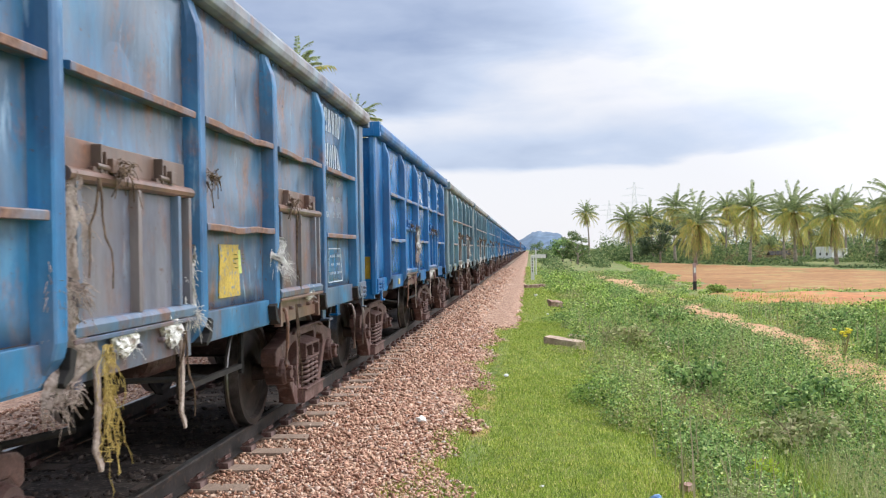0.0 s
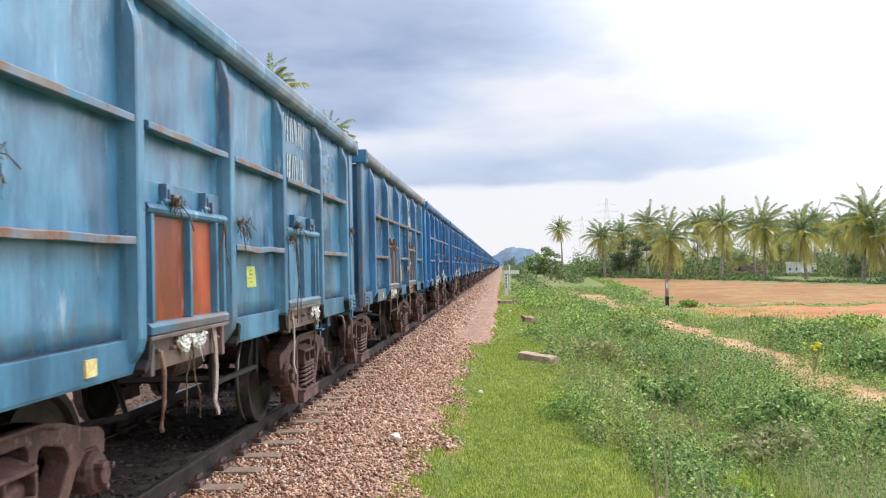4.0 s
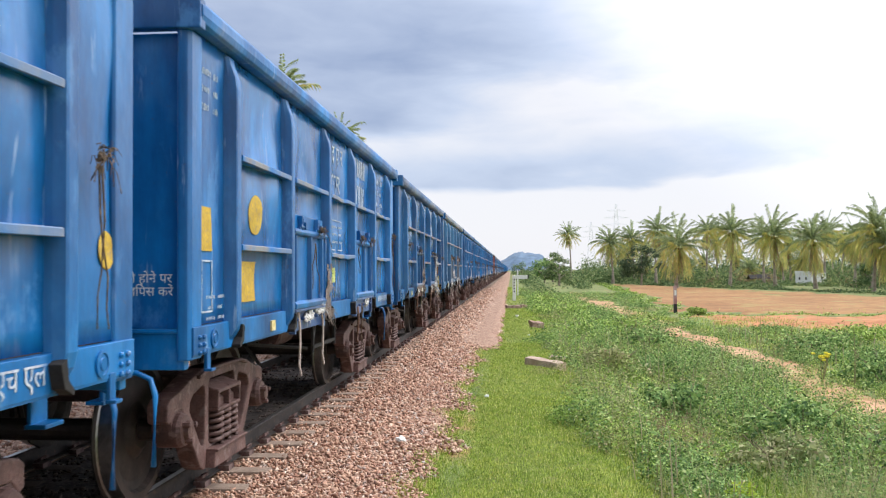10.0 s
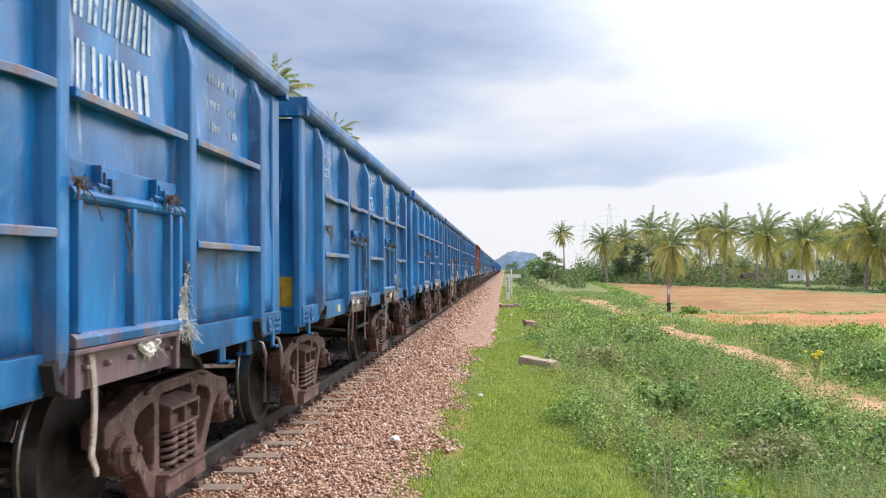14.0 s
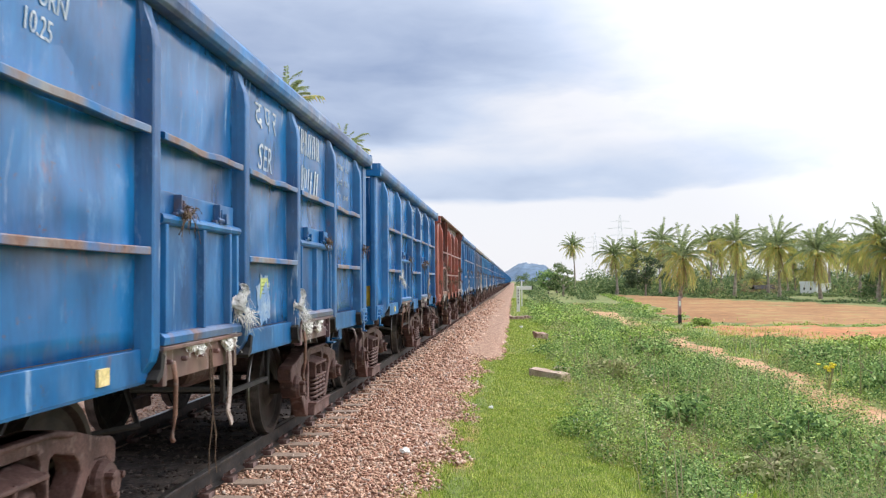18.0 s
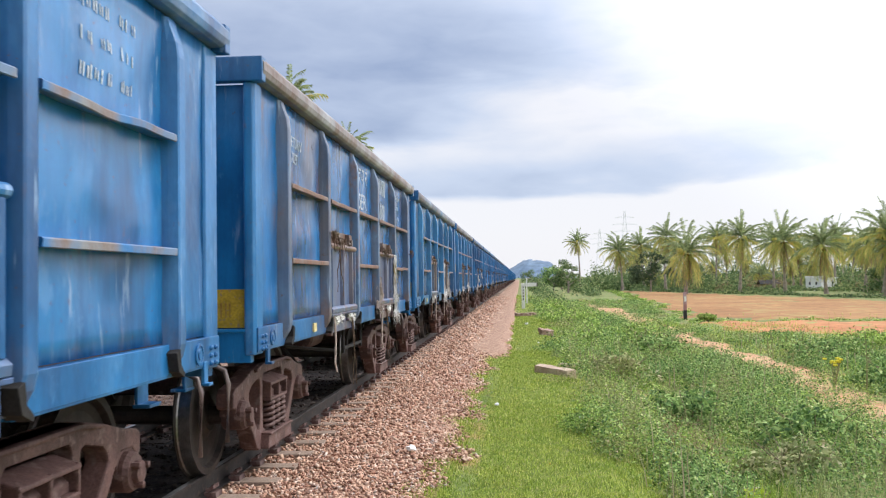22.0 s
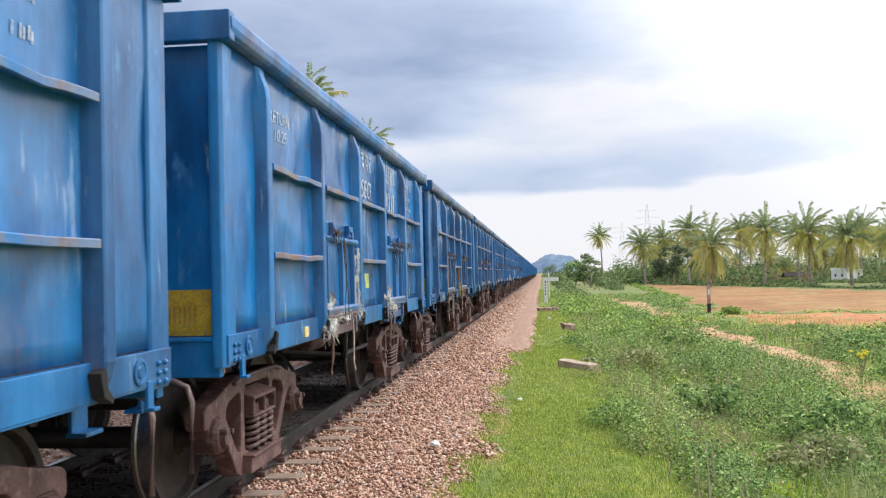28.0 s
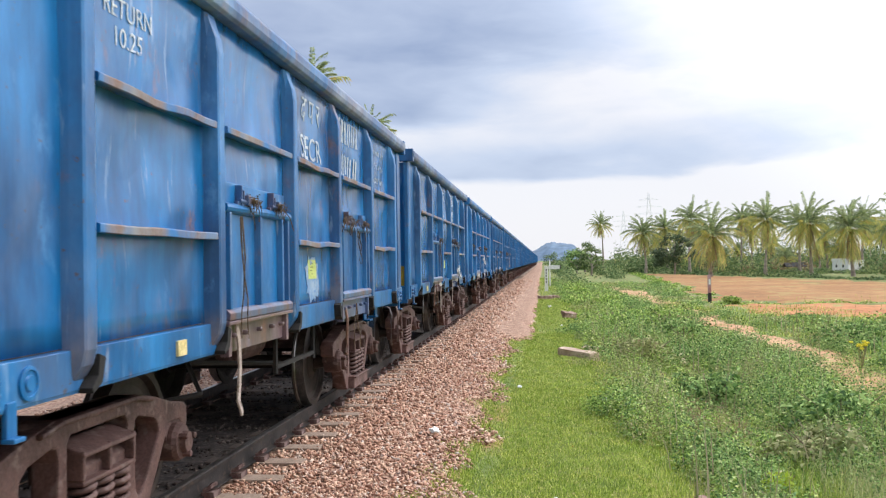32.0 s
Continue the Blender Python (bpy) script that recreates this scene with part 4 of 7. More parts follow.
def cord_mesh(seed, long, mat, r=0.007):
    rng = random.Random(seed)
    bm = bmesh.new()
    for s in range(2):
        p = Vector((0.02, rng.uniform(-0.03, 0.03), 0))
        pts = [p]
        for i in range(6):
            p = p + Vector((rng.uniform(-0.012, 0.018), rng.uniform(-0.03, 0.03), -long / 6 * rng.uniform(0.7, 1.2)))
            pts.append(p)
        tube(bm, pts, r, 5, r * 0.5)
    return mesh_of("loose_cord", bm, mat)


def fray_mesh(seed, long, mat):
    """A tangle of loose strands of plastic rope hanging down."""
    rng = random.Random(seed)
    bm = bmesh.new()
    for _ in range(20):
        p = Vector((rng.uniform(0.0, 0.03), rng.gauss(0, 0.02), 0.02))
        pts, n = [p], rng.randrange(4, 9)
        for i in range(n):
            p = p + Vector((rng.uniform(-0.012, 0.016), rng.gauss(0, 0.022), -long / 7 * rng.uniform(0.5, 1.3)))
            pts.append(p)
        tube(bm, pts, 0.0024, 4)
    for _ in range(8):
        c = Vector((0.02, rng.gauss(0, 0.03), -rng.uniform(0.02, 0.7) * long))
        r = rng.uniform(0.02, 0.05)
        tube(bm, [c + Vector((0.01 * math.sin(a * 3), r * math.cos(a), 0.7 * r * math.sin(a))) for a in (0, 0.8, 1.6, 2.4, 3.2, 4.0, 4.8)], 0.0022, 4)
    return mesh_of("frayed_rope", bm, mat)


def door_parts(wagon, rot, y, meshes):
    """A flap door low in the side: sheet, frame bars, ribs, hinge plate with lugs, rusty sill below."""
    d = child("door", meshes["door"], wagon, rot @ pose(X_PANEL + 0.018, y, 0))
    child("top_bar", meshes["door_top"], d)
    child("bottom_bar", meshes["door_bottom"], d, None, "rust-brown bottom bar")
    for yy in (-0.66, -0.02, 0.52, 0.68):
        child("door_rib", meshes["door_rib"], d, pose(0, yy, 0))
    for yy in (-0.42, 0.30):
        child("hinge", meshes["hinge"], d, pose(0, yy, 0), "rusty hinge lug")
    child("hinge_plate", meshes["hinge_plate"], wagon, rot @ pose(X_PANEL, y, 0))
    child("door_sill", meshes["door_sill"], wagon, rot @ pose(X_PANEL, y, 0), "rust-streaked sill under the door")
    for yy in (-0.5,):
        child("latch", meshes["latch"], wagon, rot @ pose(X_PANEL, y + yy, 0), "bent steel latch bar")


def wagon_meshes():
    m = {}
    for i in range(6):
        m["mid", i] = panel_mesh("side_panel", 1.69, Z_PANEL, 3.21, i + 1, 1.0)
        m["end", i] = panel_mesh("side_panel", 0.84, Z_PANEL, 3.21, i + 21, 0.55)
    m["post"], m["foot"] = post_mesh(), foot_mesh()
    for i in range(5):
        m["rib", i] = rib_mesh(1.50, (0.0, 0.4, 0.7, 0.9, 0.2)[i], i)
    m["rib"] = m["rib", 0]
    bm = bmesh.new()
    prism(bm, [(1.485, 3.215), (1.592, 3.215), (1.618, 3.232), (1.632, 3.275), (1.630, 3.335), (1.605, 3.372), (1.50, 3.372), (1.485, 3.355)], -HALF - 0.05, HALF + 0.05)
    m["coping"] = mesh_of("coping", bm, M["coping"], 0.008)
    # the red wagon's coping is a flat flange over the stanchions, with short stays above and below its upper rib
    bm = bmesh.new()
    prism(bm, [(1.485, 3.205), (1.503, 3.205), (1.503, 3.338), (1.668, 3.338), (1.672, 3.372), (1.485, 3.374)], -HALF - 0.05, HALF + 0.05)
    m["flange"] = mesh_of("coping", bm, M["coping"], 0.004)
    bm = bmesh.new()
    prism(bm, [(0.0, 2.47), (0.115, 2.47), (0.125, 2.52), (0.13, 3.335), (0.0, 3.335)], -0.008, 0.008)
    m["stay"] = mesh_of("stay", bm, M["paint"], 0.003)
    bm = bmesh.new()
    prism(bm, [(0.0, 2.42), (0.12, 2.42), (0.12, 2.36), (0.10, 2.34), (0.012, 2.12), (0.0, 2.12)], -0.008, 0.008)
    m["gusset"] = mesh_of("gusset", bm, M["paint"], 0.003)
    bm = bmesh.new()
    tube(bm, [(0.0, 0, 0.13), (0.035, 0, 0.12), (0.045, 0.01, 0.06), (0.03, 0.0, 0.0), (0.05, -0.012, -0.07), (0.035, 0, -0.12), (0.0, 0, -0.13)], 0.008, 5)
    m["hook"] = mesh_of("hook", bm, M["paint"], smooth=True)
    bm = bmesh.new()
    prism(bm, [(-0.03, 3.185), (0.075, 3.185), (0.08, 3.378), (-0.03, 3.378)], -1.622, 1.622, "x")
    m["end_coping"] = mesh_of("end_coping", bm, M["paint"], 0.01)
    bm = bmesh.new()
    box(bm, -1.47, 1.47, -0.012, 0.012, 1.22, 3.18)
    m["end_wall"] = mesh_of("end_wall", bm, M["paint"], 0.006)
    bm = bmesh.new()
    prism(bm, [(-0.1, 0.008), (0.1, 0.008), (0.06, 0.085), (-0.06, 0.085)], 1.24, 3.16, "z")
    m["end_rib"] = mesh_of("end_rib", bm, M["paint"], 0.006)
    bm = bmesh.new()
    box(bm, X_PANEL - 0.04, X_PANEL, -HALF, HALF, Z_SILL, 3.2)
    for y in POSTS:
        prism(bm, [(X_PANEL - 0.01, y - 0.1), (X_POST, y - 0.055), (X_POST, y + 0.055), (X_PANEL - 0.01, y + 0.1)], 1.12, 3.19, "z")
    for z in (1.80, 2.415):
        for a, b in zip(POSTS, POSTS[1:]):
            box(bm, X_PANEL - 0.01, X_PANEL + 0.07, a + 0.1, b - 0.1, z - 0.04, z + 0.035)
    m["side_wall"] = mesh_of("side_wall", bm, M["paint"])
    bm = bmesh.new()
    ring = [(-0.004, -0.15), (0.012, -0.14), (0.018, 0.06), (0.0, 0.095), (-0.055, 0.105), (-0.07, 0.095), (-0.07, 0.06), (-0.03, 0.03), (-0.03, -0.15)]
    prism(bm, ring, 1.06, 3.19, "z")
    m["corner_post"] = mesh_of("corner_post", bm, M["paint"], 0.012)
    bm = bmesh.new()
    box(bm, -1.50, 1.50, -0.03, 0.05, 1.00, 1.25)
    box(bm, -1.51, 1.51, -0.06, 0.07, 1.235, 1.262)
    m["end_sill"] = mesh_of("end_sill", bm, M["paint"], 0.008)
    bm = bmesh.new()
    box(bm, -0.02, 0.035, -1.25, 1.25, Z_SILL, 1.272)
    box(bm, -0.10, 0.03, -1.25, 1.25, Z_SILL - 0.012, Z_SILL + 0.008)
    m["sill"] = mesh_of("side_sill", bm, M["paint"], 0.006)
    bm = bmesh.new()
    box(bm, -0.02, 0.035, -0.75, 0.75, Z_SILL, 1.272)
    box(bm, -0.10, 0.03, -0.75, 0.75, Z_SILL - 0.012, Z_SILL + 0.008)
    m["sill_mid"] = mesh_of("side_sill", bm, M["paint"], 0.006)
    bm = bmesh.new()
    box(bm, -0.02, 0.026, -0.72, 0.72, 1.06, 1.25)
    box(bm, 0.0, 0.085, -0.74, 0.74, 1.245, 1.27)
    for y in (-0.55, -0.3, 0.0, 0.3, 0.55):
        lathe(bm, [(0, 0.017), (0.035, 0.017), (0.045, 0.008)], "x", 8, (0.02, y, 1.17))
    for y in (-0.66, 0.66):
        box(bm, 0.0, 0.06, y - 0.03, y + 0.03, 1.04, 1.25)
    m["door_sill"] = mesh_of("door_sill", bm, M["paint"], 0.005)
    # door
    bm = bmesh.new()
    box(bm, -0.02, 0.012, -0.72, 0.72, 1.30, 2.02)
    m["door"] = mesh_of("door", bm, M["paint"], 0.005)
    bm = bmesh.new()
    tube(bm, [(0.03, -0.74, 2.0), (0.03, 0.74, 2.0)], 0.034, 10)
    m["door_top"] = mesh_of("top_bar", bm, M["paint"])
    bm = bmesh.new()
    prism(bm, [(0.0, 1.28), (0.065, 1.275), (0.07, 1.32), (0.045, 1.345), (0.0, 1.345)], -0.73, 0.73)
    m["door_bottom"] = mesh_of("bottom_bar", bm, M["paint"], 0.005)
    bm = bmesh.new()
    prism(bm, [(0.008, -0.035), (0.055, -0.022), (0.055, 0.022), (0.008, 0.035)], 1.345, 1.97, "z")
    m["door_rib"] = mesh_of("door_rib", bm, M["paint"], 0.004)
    bm = bmesh.new()
    box(bm, 0.0, 0.06, -0.03, -0.016, 2.0, 2.16)
    box(bm, 0.0, 0.055, 0.03, 0.044, 2.0, 2.13)
    tube(bm, [(0.05, -0.06, 2.055), (0.05, 0.10, 2.05)], 0.016, 8)
    box(bm, 0.02, 0.05, -0.09, 0.16, 2.02, 2.05)
    box(bm, 0.03, 0.075, 0.06, 0.12, 2.03, 2.10)
    m["hinge"] = mesh_of("hinge", bm, M["paint"], 0.004)
    bm = bmesh.new()
    box(bm, -0.01, 0.028, -0.71, 0.71, 2.035, 2.17)
    m["hinge_plate"] = mesh_of("hinge_plate", bm, M["paint"], 0.004)
    bm = bmesh.new()
    tube(bm, [(0.045, 0, 1.17), (0.06, 0.01, 1.05), (0.05, 0.03, 0.86), (0.035, 0.015, 0.72), (0.05, 0.0, 0.70)], 0.015, 7)
    m["latch"] = mesh_of("latch", bm, M["rusty"], smooth=True)
    bm = bmesh.new()
    bar = ((0.046, 0.0, 1.24, 0.030), (0.060, 0.004, 1.10, 0.026), (0.062, 0.010, 0.96, 0.024), (0.058, 0.006, 0.84, 0.026), (0.060, -0.020, 0.74, 0.024), (0.066, 0.020, 0.665, 0.022), (0.070, 0.012, 0.635, 0.015))
    loft(bm, [[(x + dx, y + dy, z) for dx, dy in ((-0.007, -h), (0.007, -h), (0.007, h), (-0.007, h))] for x, y, z, h in bar])
    m["strap"] = mesh_of("hanging_strap", bm, M["sacking"], 0.004)
    # underframe
    bm = bmesh.new()
    box(bm, -1.49, 1.49, -HALF + 0.02, HALF - 0.02, 1.225, 1.262)
    m["floor"] = mesh_of("floor_plate", bm, M["rusty"])
    bm = bmesh.new()
    box(bm, -0.24, 0.24, -HALF, HALF, 0.86, 1.22)
    for y in (-3.345, -1.63, 0.0, 1.63, 3.345):
        prism(bm, [(-1.48, 1.06), (-0.3, 0.9), (0.3, 0.9), (1.48, 1.06), (1.48, 1.222), (-1.48, 1.222)], y - 0.09, y + 0.09)
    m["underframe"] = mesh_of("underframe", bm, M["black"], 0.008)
    bm = bmesh.new()
    lathe(bm, [(-0.45, 0.02), (-0.44, 0.15), (-0.38, 0.17), (0.30, 0.17), (0.36, 0.15), (0.37, 0.03)], "y", 16, (0.55, 0.9, 0.85))
    m["cylinder"] = mesh_of("air_cylinder", bm, M["bogie"], 0)
    bm = bmesh.new()
    tube(bm, [(0.55, -0.5, 0.80), (0.55, 0.5, 0.83)], 0.03, 8)
    m["push_rod"] = mesh_of("push_rod", bm, M["black"], 0)
    for i, a in enumerate((-1.1, 1.1)):
        bm = bmesh.new()
        tube(bm, [(0.2, a * 1.8, 0.55), (0.9, a, 0.62), (0.55, -0.5, 0.80)], 0.024, 6)
        m["brake_rod", i] = mesh_of("brake_rod", bm, M["black"], 0)
    bm = bmesh.new()
    for y in (-0.62, 0.62):
        tube(bm, [(1.36, y, 1.1), (1.36, y, 0.72)], 0.022, 6)
    for z in (0.76,):
        box(bm, 1.34, 1.375, -0.64, 0.64, z, z + 0.035)
    m["guard"] = mesh_of("brake_rod_guard", bm, M["black"])
    # coupler
    bm = bmesh.new()
    box(bm, -0.20, 0.20, -0.10, 0.02, 0.93, 1.23)
    box(bm, -0.09, 0.09, 0.0, 0.32, 1.02, 1.16)
    prism(bm, [(-0.17, 0.30), (-0.16, 0.44), (-0.06, 0.47), (-0.03, 0.38), (0.05, 0.36), (0.10, 0.46), (0.17, 0.42), (0.15, 0.28)], 0.95, 1.22, "z")
    m["coupler"] = mesh_of("coupler", bm, M["bogie"], 0.012)
    bm = bmesh.new()
    tube(bm, [(0.5, -0.05, 0.98), (0.5, 0.12, 0.96), (0.46, 0.26, 0.78), (0.42, 0.40, 0.62), (0.4, 0.47, 0.60)], 0.026, 7)
    m["hose"] = mesh_of("brake_hose", bm, M["black"], smooth=True)
    bm = bmesh.new()
    tube(bm, [(0.3, 0.15, 1.02), (1.25, 0.17, 1.00), (1.34, 0.17, 0.96), (1.37, 0.17, 0.86), (1.36, 0.17, 0.42)], 0.018, 7)
    m["lever"] = mesh_of("uncoupling_lever", bm, M["paint"], smooth=True)
    bm = bmesh.new()
    box(bm, -0.012, 0.012, -0.09, 0.09, 0.80, 1.06)
    box(bm, -0.02, 0.10, -0.10, 0.10, 0.79, 0.815)
    m["bracket"] = mesh_of("end_bracket", bm, M["paint"], 0.006)
    bm = bmesh.new()
    for y in (0, 0.085):
        for z in (1.10, 1.15, 1.20):
            lathe(bm, [(0, 0.018), (0.012, 0.016), (0.02, 0.006)], "x", 8, (0.0, y, z))
    m["rivets"] = mesh_of("rivets", bm, M["paint"])
    bm = bmesh.new()
    box(bm, -0.012, 0.012, -0.035, 0.035, 0.98, 1.12)
    box(bm, -0.012, 0.045, -0.04, 0.04, 0.965, 0.985)
    m["tie"] = mesh_of("tie_bracket", bm, M["paint"], 0.006)
    bm = bmesh.new()
    lathe(bm, [(0, 0.07), (0.012, 0.07), (0.014, 0.055), (0.008, 0.052), (0.008, 0.035), (0.016, 0.03), (0.016, 0.005)], "x", 18, (0, 0, 1.175))
    m["plate"] = mesh_of("cast_plate", bm, M["paint"])
    # bogie
    bm = bmesh.new()
    box(bm, -0.95, 0.95, -0.20, 0.20, 0.58, 0.80)
    for s in (-1, 1):
        prism(bm, [(s * 0.95, 0.52), (s * 1.22, 0.52), (s * 1.22, 0.60), (s * 1.10, 0.70), (s * 0.95, 0.74)][::s], -0.27, 0.27)
        # the bolster's end: two open pockets over the springs
        xa, xb = sorted((s * 1.10, s * 1.27))
        for y in (-0.285, 0.0, 0.285):
            box(bm, xa, xb, y - 0.016, y + 0.016, 0.545, 0.700)
        box(bm, xa, xb, -0.30, 0.30, 0.520, 0.548)
        prism(bm, [(s * 1.10, 0.745), (s * 1.275, 0.690), (s * 1.275, 0.665), (s * 1.10, 0.715)][::s], -0.30, 0.30)
    box(bm, -0.28, 0.28, -0.24, 0.24, 0.79, 0.88)
    m["bogie"] = mesh_of("bogie", bm, M["bogie"], 0.012)
    m["frame"], m["frame_plain"] = side_frame_mesh(), side_frame_mesh(0.0)
    m["coil"] = coil_mesh(0.076, 0.28, 5.6, 0.0185)
    bm = bmesh.new()
    box(bm, -0.07, 0.07, -0.13, 0.13, 0.50, 0.63)
    lathe(bm, [(-0.06, 0.125), (0.10, 0.125), (0.13, 0.11), (0.135, 0.07), (0.17, 0.065), (0.175, 0.03)], "x", 18, (0, 0, 0.5))
    for k in range(3):
        a = 2.094 * k + 0.4
        lathe(bm, [(0.13, 0.022), (0.185, 0.022), (0.19, 0.012)], "x", 6, (0, 0.075 * math.cos(a), 0.5 + 0.075 * math.sin(a)))
    m["axlebox"] = mesh_of("axle_bearing", bm, M["bogie"], 0)
    m["wheel"], m["wheel_far"] = wheel_mesh(), wheel_mesh(16)
    bm = bmesh.new()
    lathe(bm, [(-1.20, 0.06), (-0.9, 0.085), (-0.5, 0.08), (0.5, 0.08), (0.9, 0.085), (1.20, 0.06)], "x", 14)
    m["axle"] = mesh_of("wheelset", bm, M["wheel"])
    bm = bmesh.new()
    box(bm, -0.04, 0.04, -0.03, 0.05, 0.30, 0.62)
    m["brake_block"] = mesh_of("brake_block", bm, M["black"], 0.01)
    for i in range(4):
        m["rag", i] = rag_mesh("sack_rag", (0.20, 0.30, 0.16, 0.24)[i], (0.66, 0.34, 0.42, 0.24)[i], i + 3, M["cloth"])
        m["wad", i] = wad_mesh("cloth_wad", i + 40, M["cloth"])
        m["tuft", i] = tuft_mesh("straw_knot", i + 60, M["rope"], 0.05, 34, 0.13, 0.0045, 1)
        m["cord", i] = cord_mesh(i + 80, (0.5, 0.8, 0.35, 0.65)[i], M["rope"])
    m["cord", 4] = cord_mesh(99, 1.1, M["ropeyellow"], 0.012)
    for i in range(2):
        m["fray", i] = fray_mesh(i + 33, (0.30, 0.45)[i], M["ropeyellow"])
        m["rag", i + 4] = rag_mesh("sack_rag", (0.19, 0.24)[i], (0.55, 0.42)[i], i + 15, M["sacking"])
    m["tarp", 0] = rag_mesh("blue_tarpaulin", 0.30, 0.8, 12, M["tarp"])
    return m


WM = wagon_meshes()
AXLES = (-3.345 - 1.0, -3.345 + 1.0, 3.345 - 1.0, 3.345 + 1.0)


def make_wagon(doors):
    """An open bogie wagon; doors: which of the seven side panels carry the flap doors."""
    w = thing("open_wagon", "blue open goods wagon", "freight wagon", "wagons of the train")
    m = WM
    edges = (-HALF, *POSTS, HALF)
    child("floor_plate", m["floor"], w)
    u = child("underframe", m["underframe"], w)
    child("air_cylinder", m["cylinder"], u)
    child("push_rod", m["push_rod"], u)
    for i in (0, 1):
        child("brake_rod", m["brake_rod", i], u)
    for side in (0,):
        rot = pose(0, 0, 0, 0, 0, side)
        child("coping", m["coping"], w, rot)
        child("coping", m["coping"], w, pose(0, 0, 0, 0, 0, 180))
        child("side_wall", m["side_wall"], w, pose(0, 0, 0, 0, 0, 180))["kind"] = "stuff"
        for i in range(7):
            y = (edges[i] + edges[i + 1]) / 2
            end = i in (0, 6)
            child("side_panel", m["end" if end else "mid", (i * 2 + side // 90) % 6], w, rot @ pose(X_PANEL, y, 0))
            if not end:
                child("rib", m["rib"], w, rot @ pose(X_PANEL, y, 2.415))
                if i in doors:
                    door_parts(w, rot, y, m)
                else:
                    child("rib", m["rib"], w, rot @ pose(X_PANEL, y, 1.80))
        if 2 in doors:
            child("side_sill", m["sill_mid"], w, rot @ pose(X_PANEL, 0, 0))
            for s in (-1, 1):
                child("side_sill", m["sill"], w, rot @ pose(X_PANEL, s * 3.77, 0))
        else:
            for y in (-1.25, 1.25):
                child("side_sill", m["sill"], w, rot @ pose(X_PANEL, y, 0))
            for s in (-1, 1):
                child("side_sill", m["sill_mid"], w, rot @ pose(X_PANEL, s * 4.28, 0))
        for y in POSTS:
            o = child("stanchion", m["post"], w, rot @ pose(X_PANEL, y, 0))
            child("stanchion_foot", m["foot"], o, pose(0, 0, 0) if y < 0 else Matrix.Scale(-1, 4, (0, 1, 0)), "black wedge drawn for the shaded hollow of the stanchion foot")
        for s in (-1, 1):
            child("rivets", m["rivets"], w, rot @ pose(X_PANEL + 0.035, s * 4.88 - 0.04, 0))["kind"] = "stuff"
            child("tie_bracket", m["tie"], w, rot @ pose(X_PANEL + 0.03, s * 4.74, 0))
            child("cast_plate", m["plate"], w, rot @ pose(X_PANEL + 0.034, s * 4.62, 0))
    child("brake_rod_guard", m["guard"], u)
    for s in (0, 180):
        rot = pose(0, 0, 0, 0, 0, s)
        ew = child("end_wall", m["end_wall"], w, rot @ pose(0, HALF - 0.05, 0))
        for x in (-0.55, 0.55):
            child("end_rib", m["end_rib"], ew, pose(x, 0, 0))
        child("end_coping", m["end_coping"], w, rot @ pose(0, HALF, 0))
        sill = child("end_sill", m["end_sill"], w, rot @ pose(0, HALF - 0.03, 0))
        for x in (-1.0, 1.0):
            child("end_bracket", m["bracket"], sill, pose(x, 0.06, 0))
        child("coupler", m["coupler"], w, rot @ pose(0, HALF, 0), "rusty knuckle coupler")
        child("brake_hose", m["hose"], w, rot @ pose(0, HALF, 0))
        child("uncoupling_lever", m["lever"], w, pose(0, HALF, 0) if s == 0 else Matrix.Scale(-1, 4, (0, 1, 0)) @ pose(0, HALF, 0))
        for x in (-1, 1):
            mm = rot @ pose(x * 1.525, HALF - 0.06, 0)
            if x < 0:
                mm = mm @ Matrix.Scale(-1, 4, (1, 0, 0))
            child("corner_post", m["corner_post"], w, mm)
    for yb in (-3.345, 3.345):
        b = child("bogie", m["bogie"], w, pose(0, yb, 0), "dusty rust-brown cast-iron bogie")
        for s in (-1, 1):
            child("side_frame", m["frame"] if s > 0 else m["frame_plain"], b, pose(s * 1.13, 0, 0))
            for y in (-0.17, 0.02, 0.21) if s > 0 else ():
                child("spring", m["coil"], b, pose(s * 1.185, y - 0.02, 0.25))
            for y in (-1.0, 1.0):
                child("axle_bearing", m["axlebox"], b, pose(s * 1.13, y, 0, 0, 0, 0 if s > 0 else 180))
                child("brake_block", m["brake_block"], b, pose(s * 0.87, y * 0.42, 0))
    for y in AXLES:
        a = child("wheelset", m["axle"], w, pose(0, y, 0.5))
        for s in (0, 180):
            child("wheel", m["wheel"] if s == 0 else m["wheel_far"], a, pose(0, 0, 0, 0, 0, s) @ pose(0.865, 0, 0))
    return w


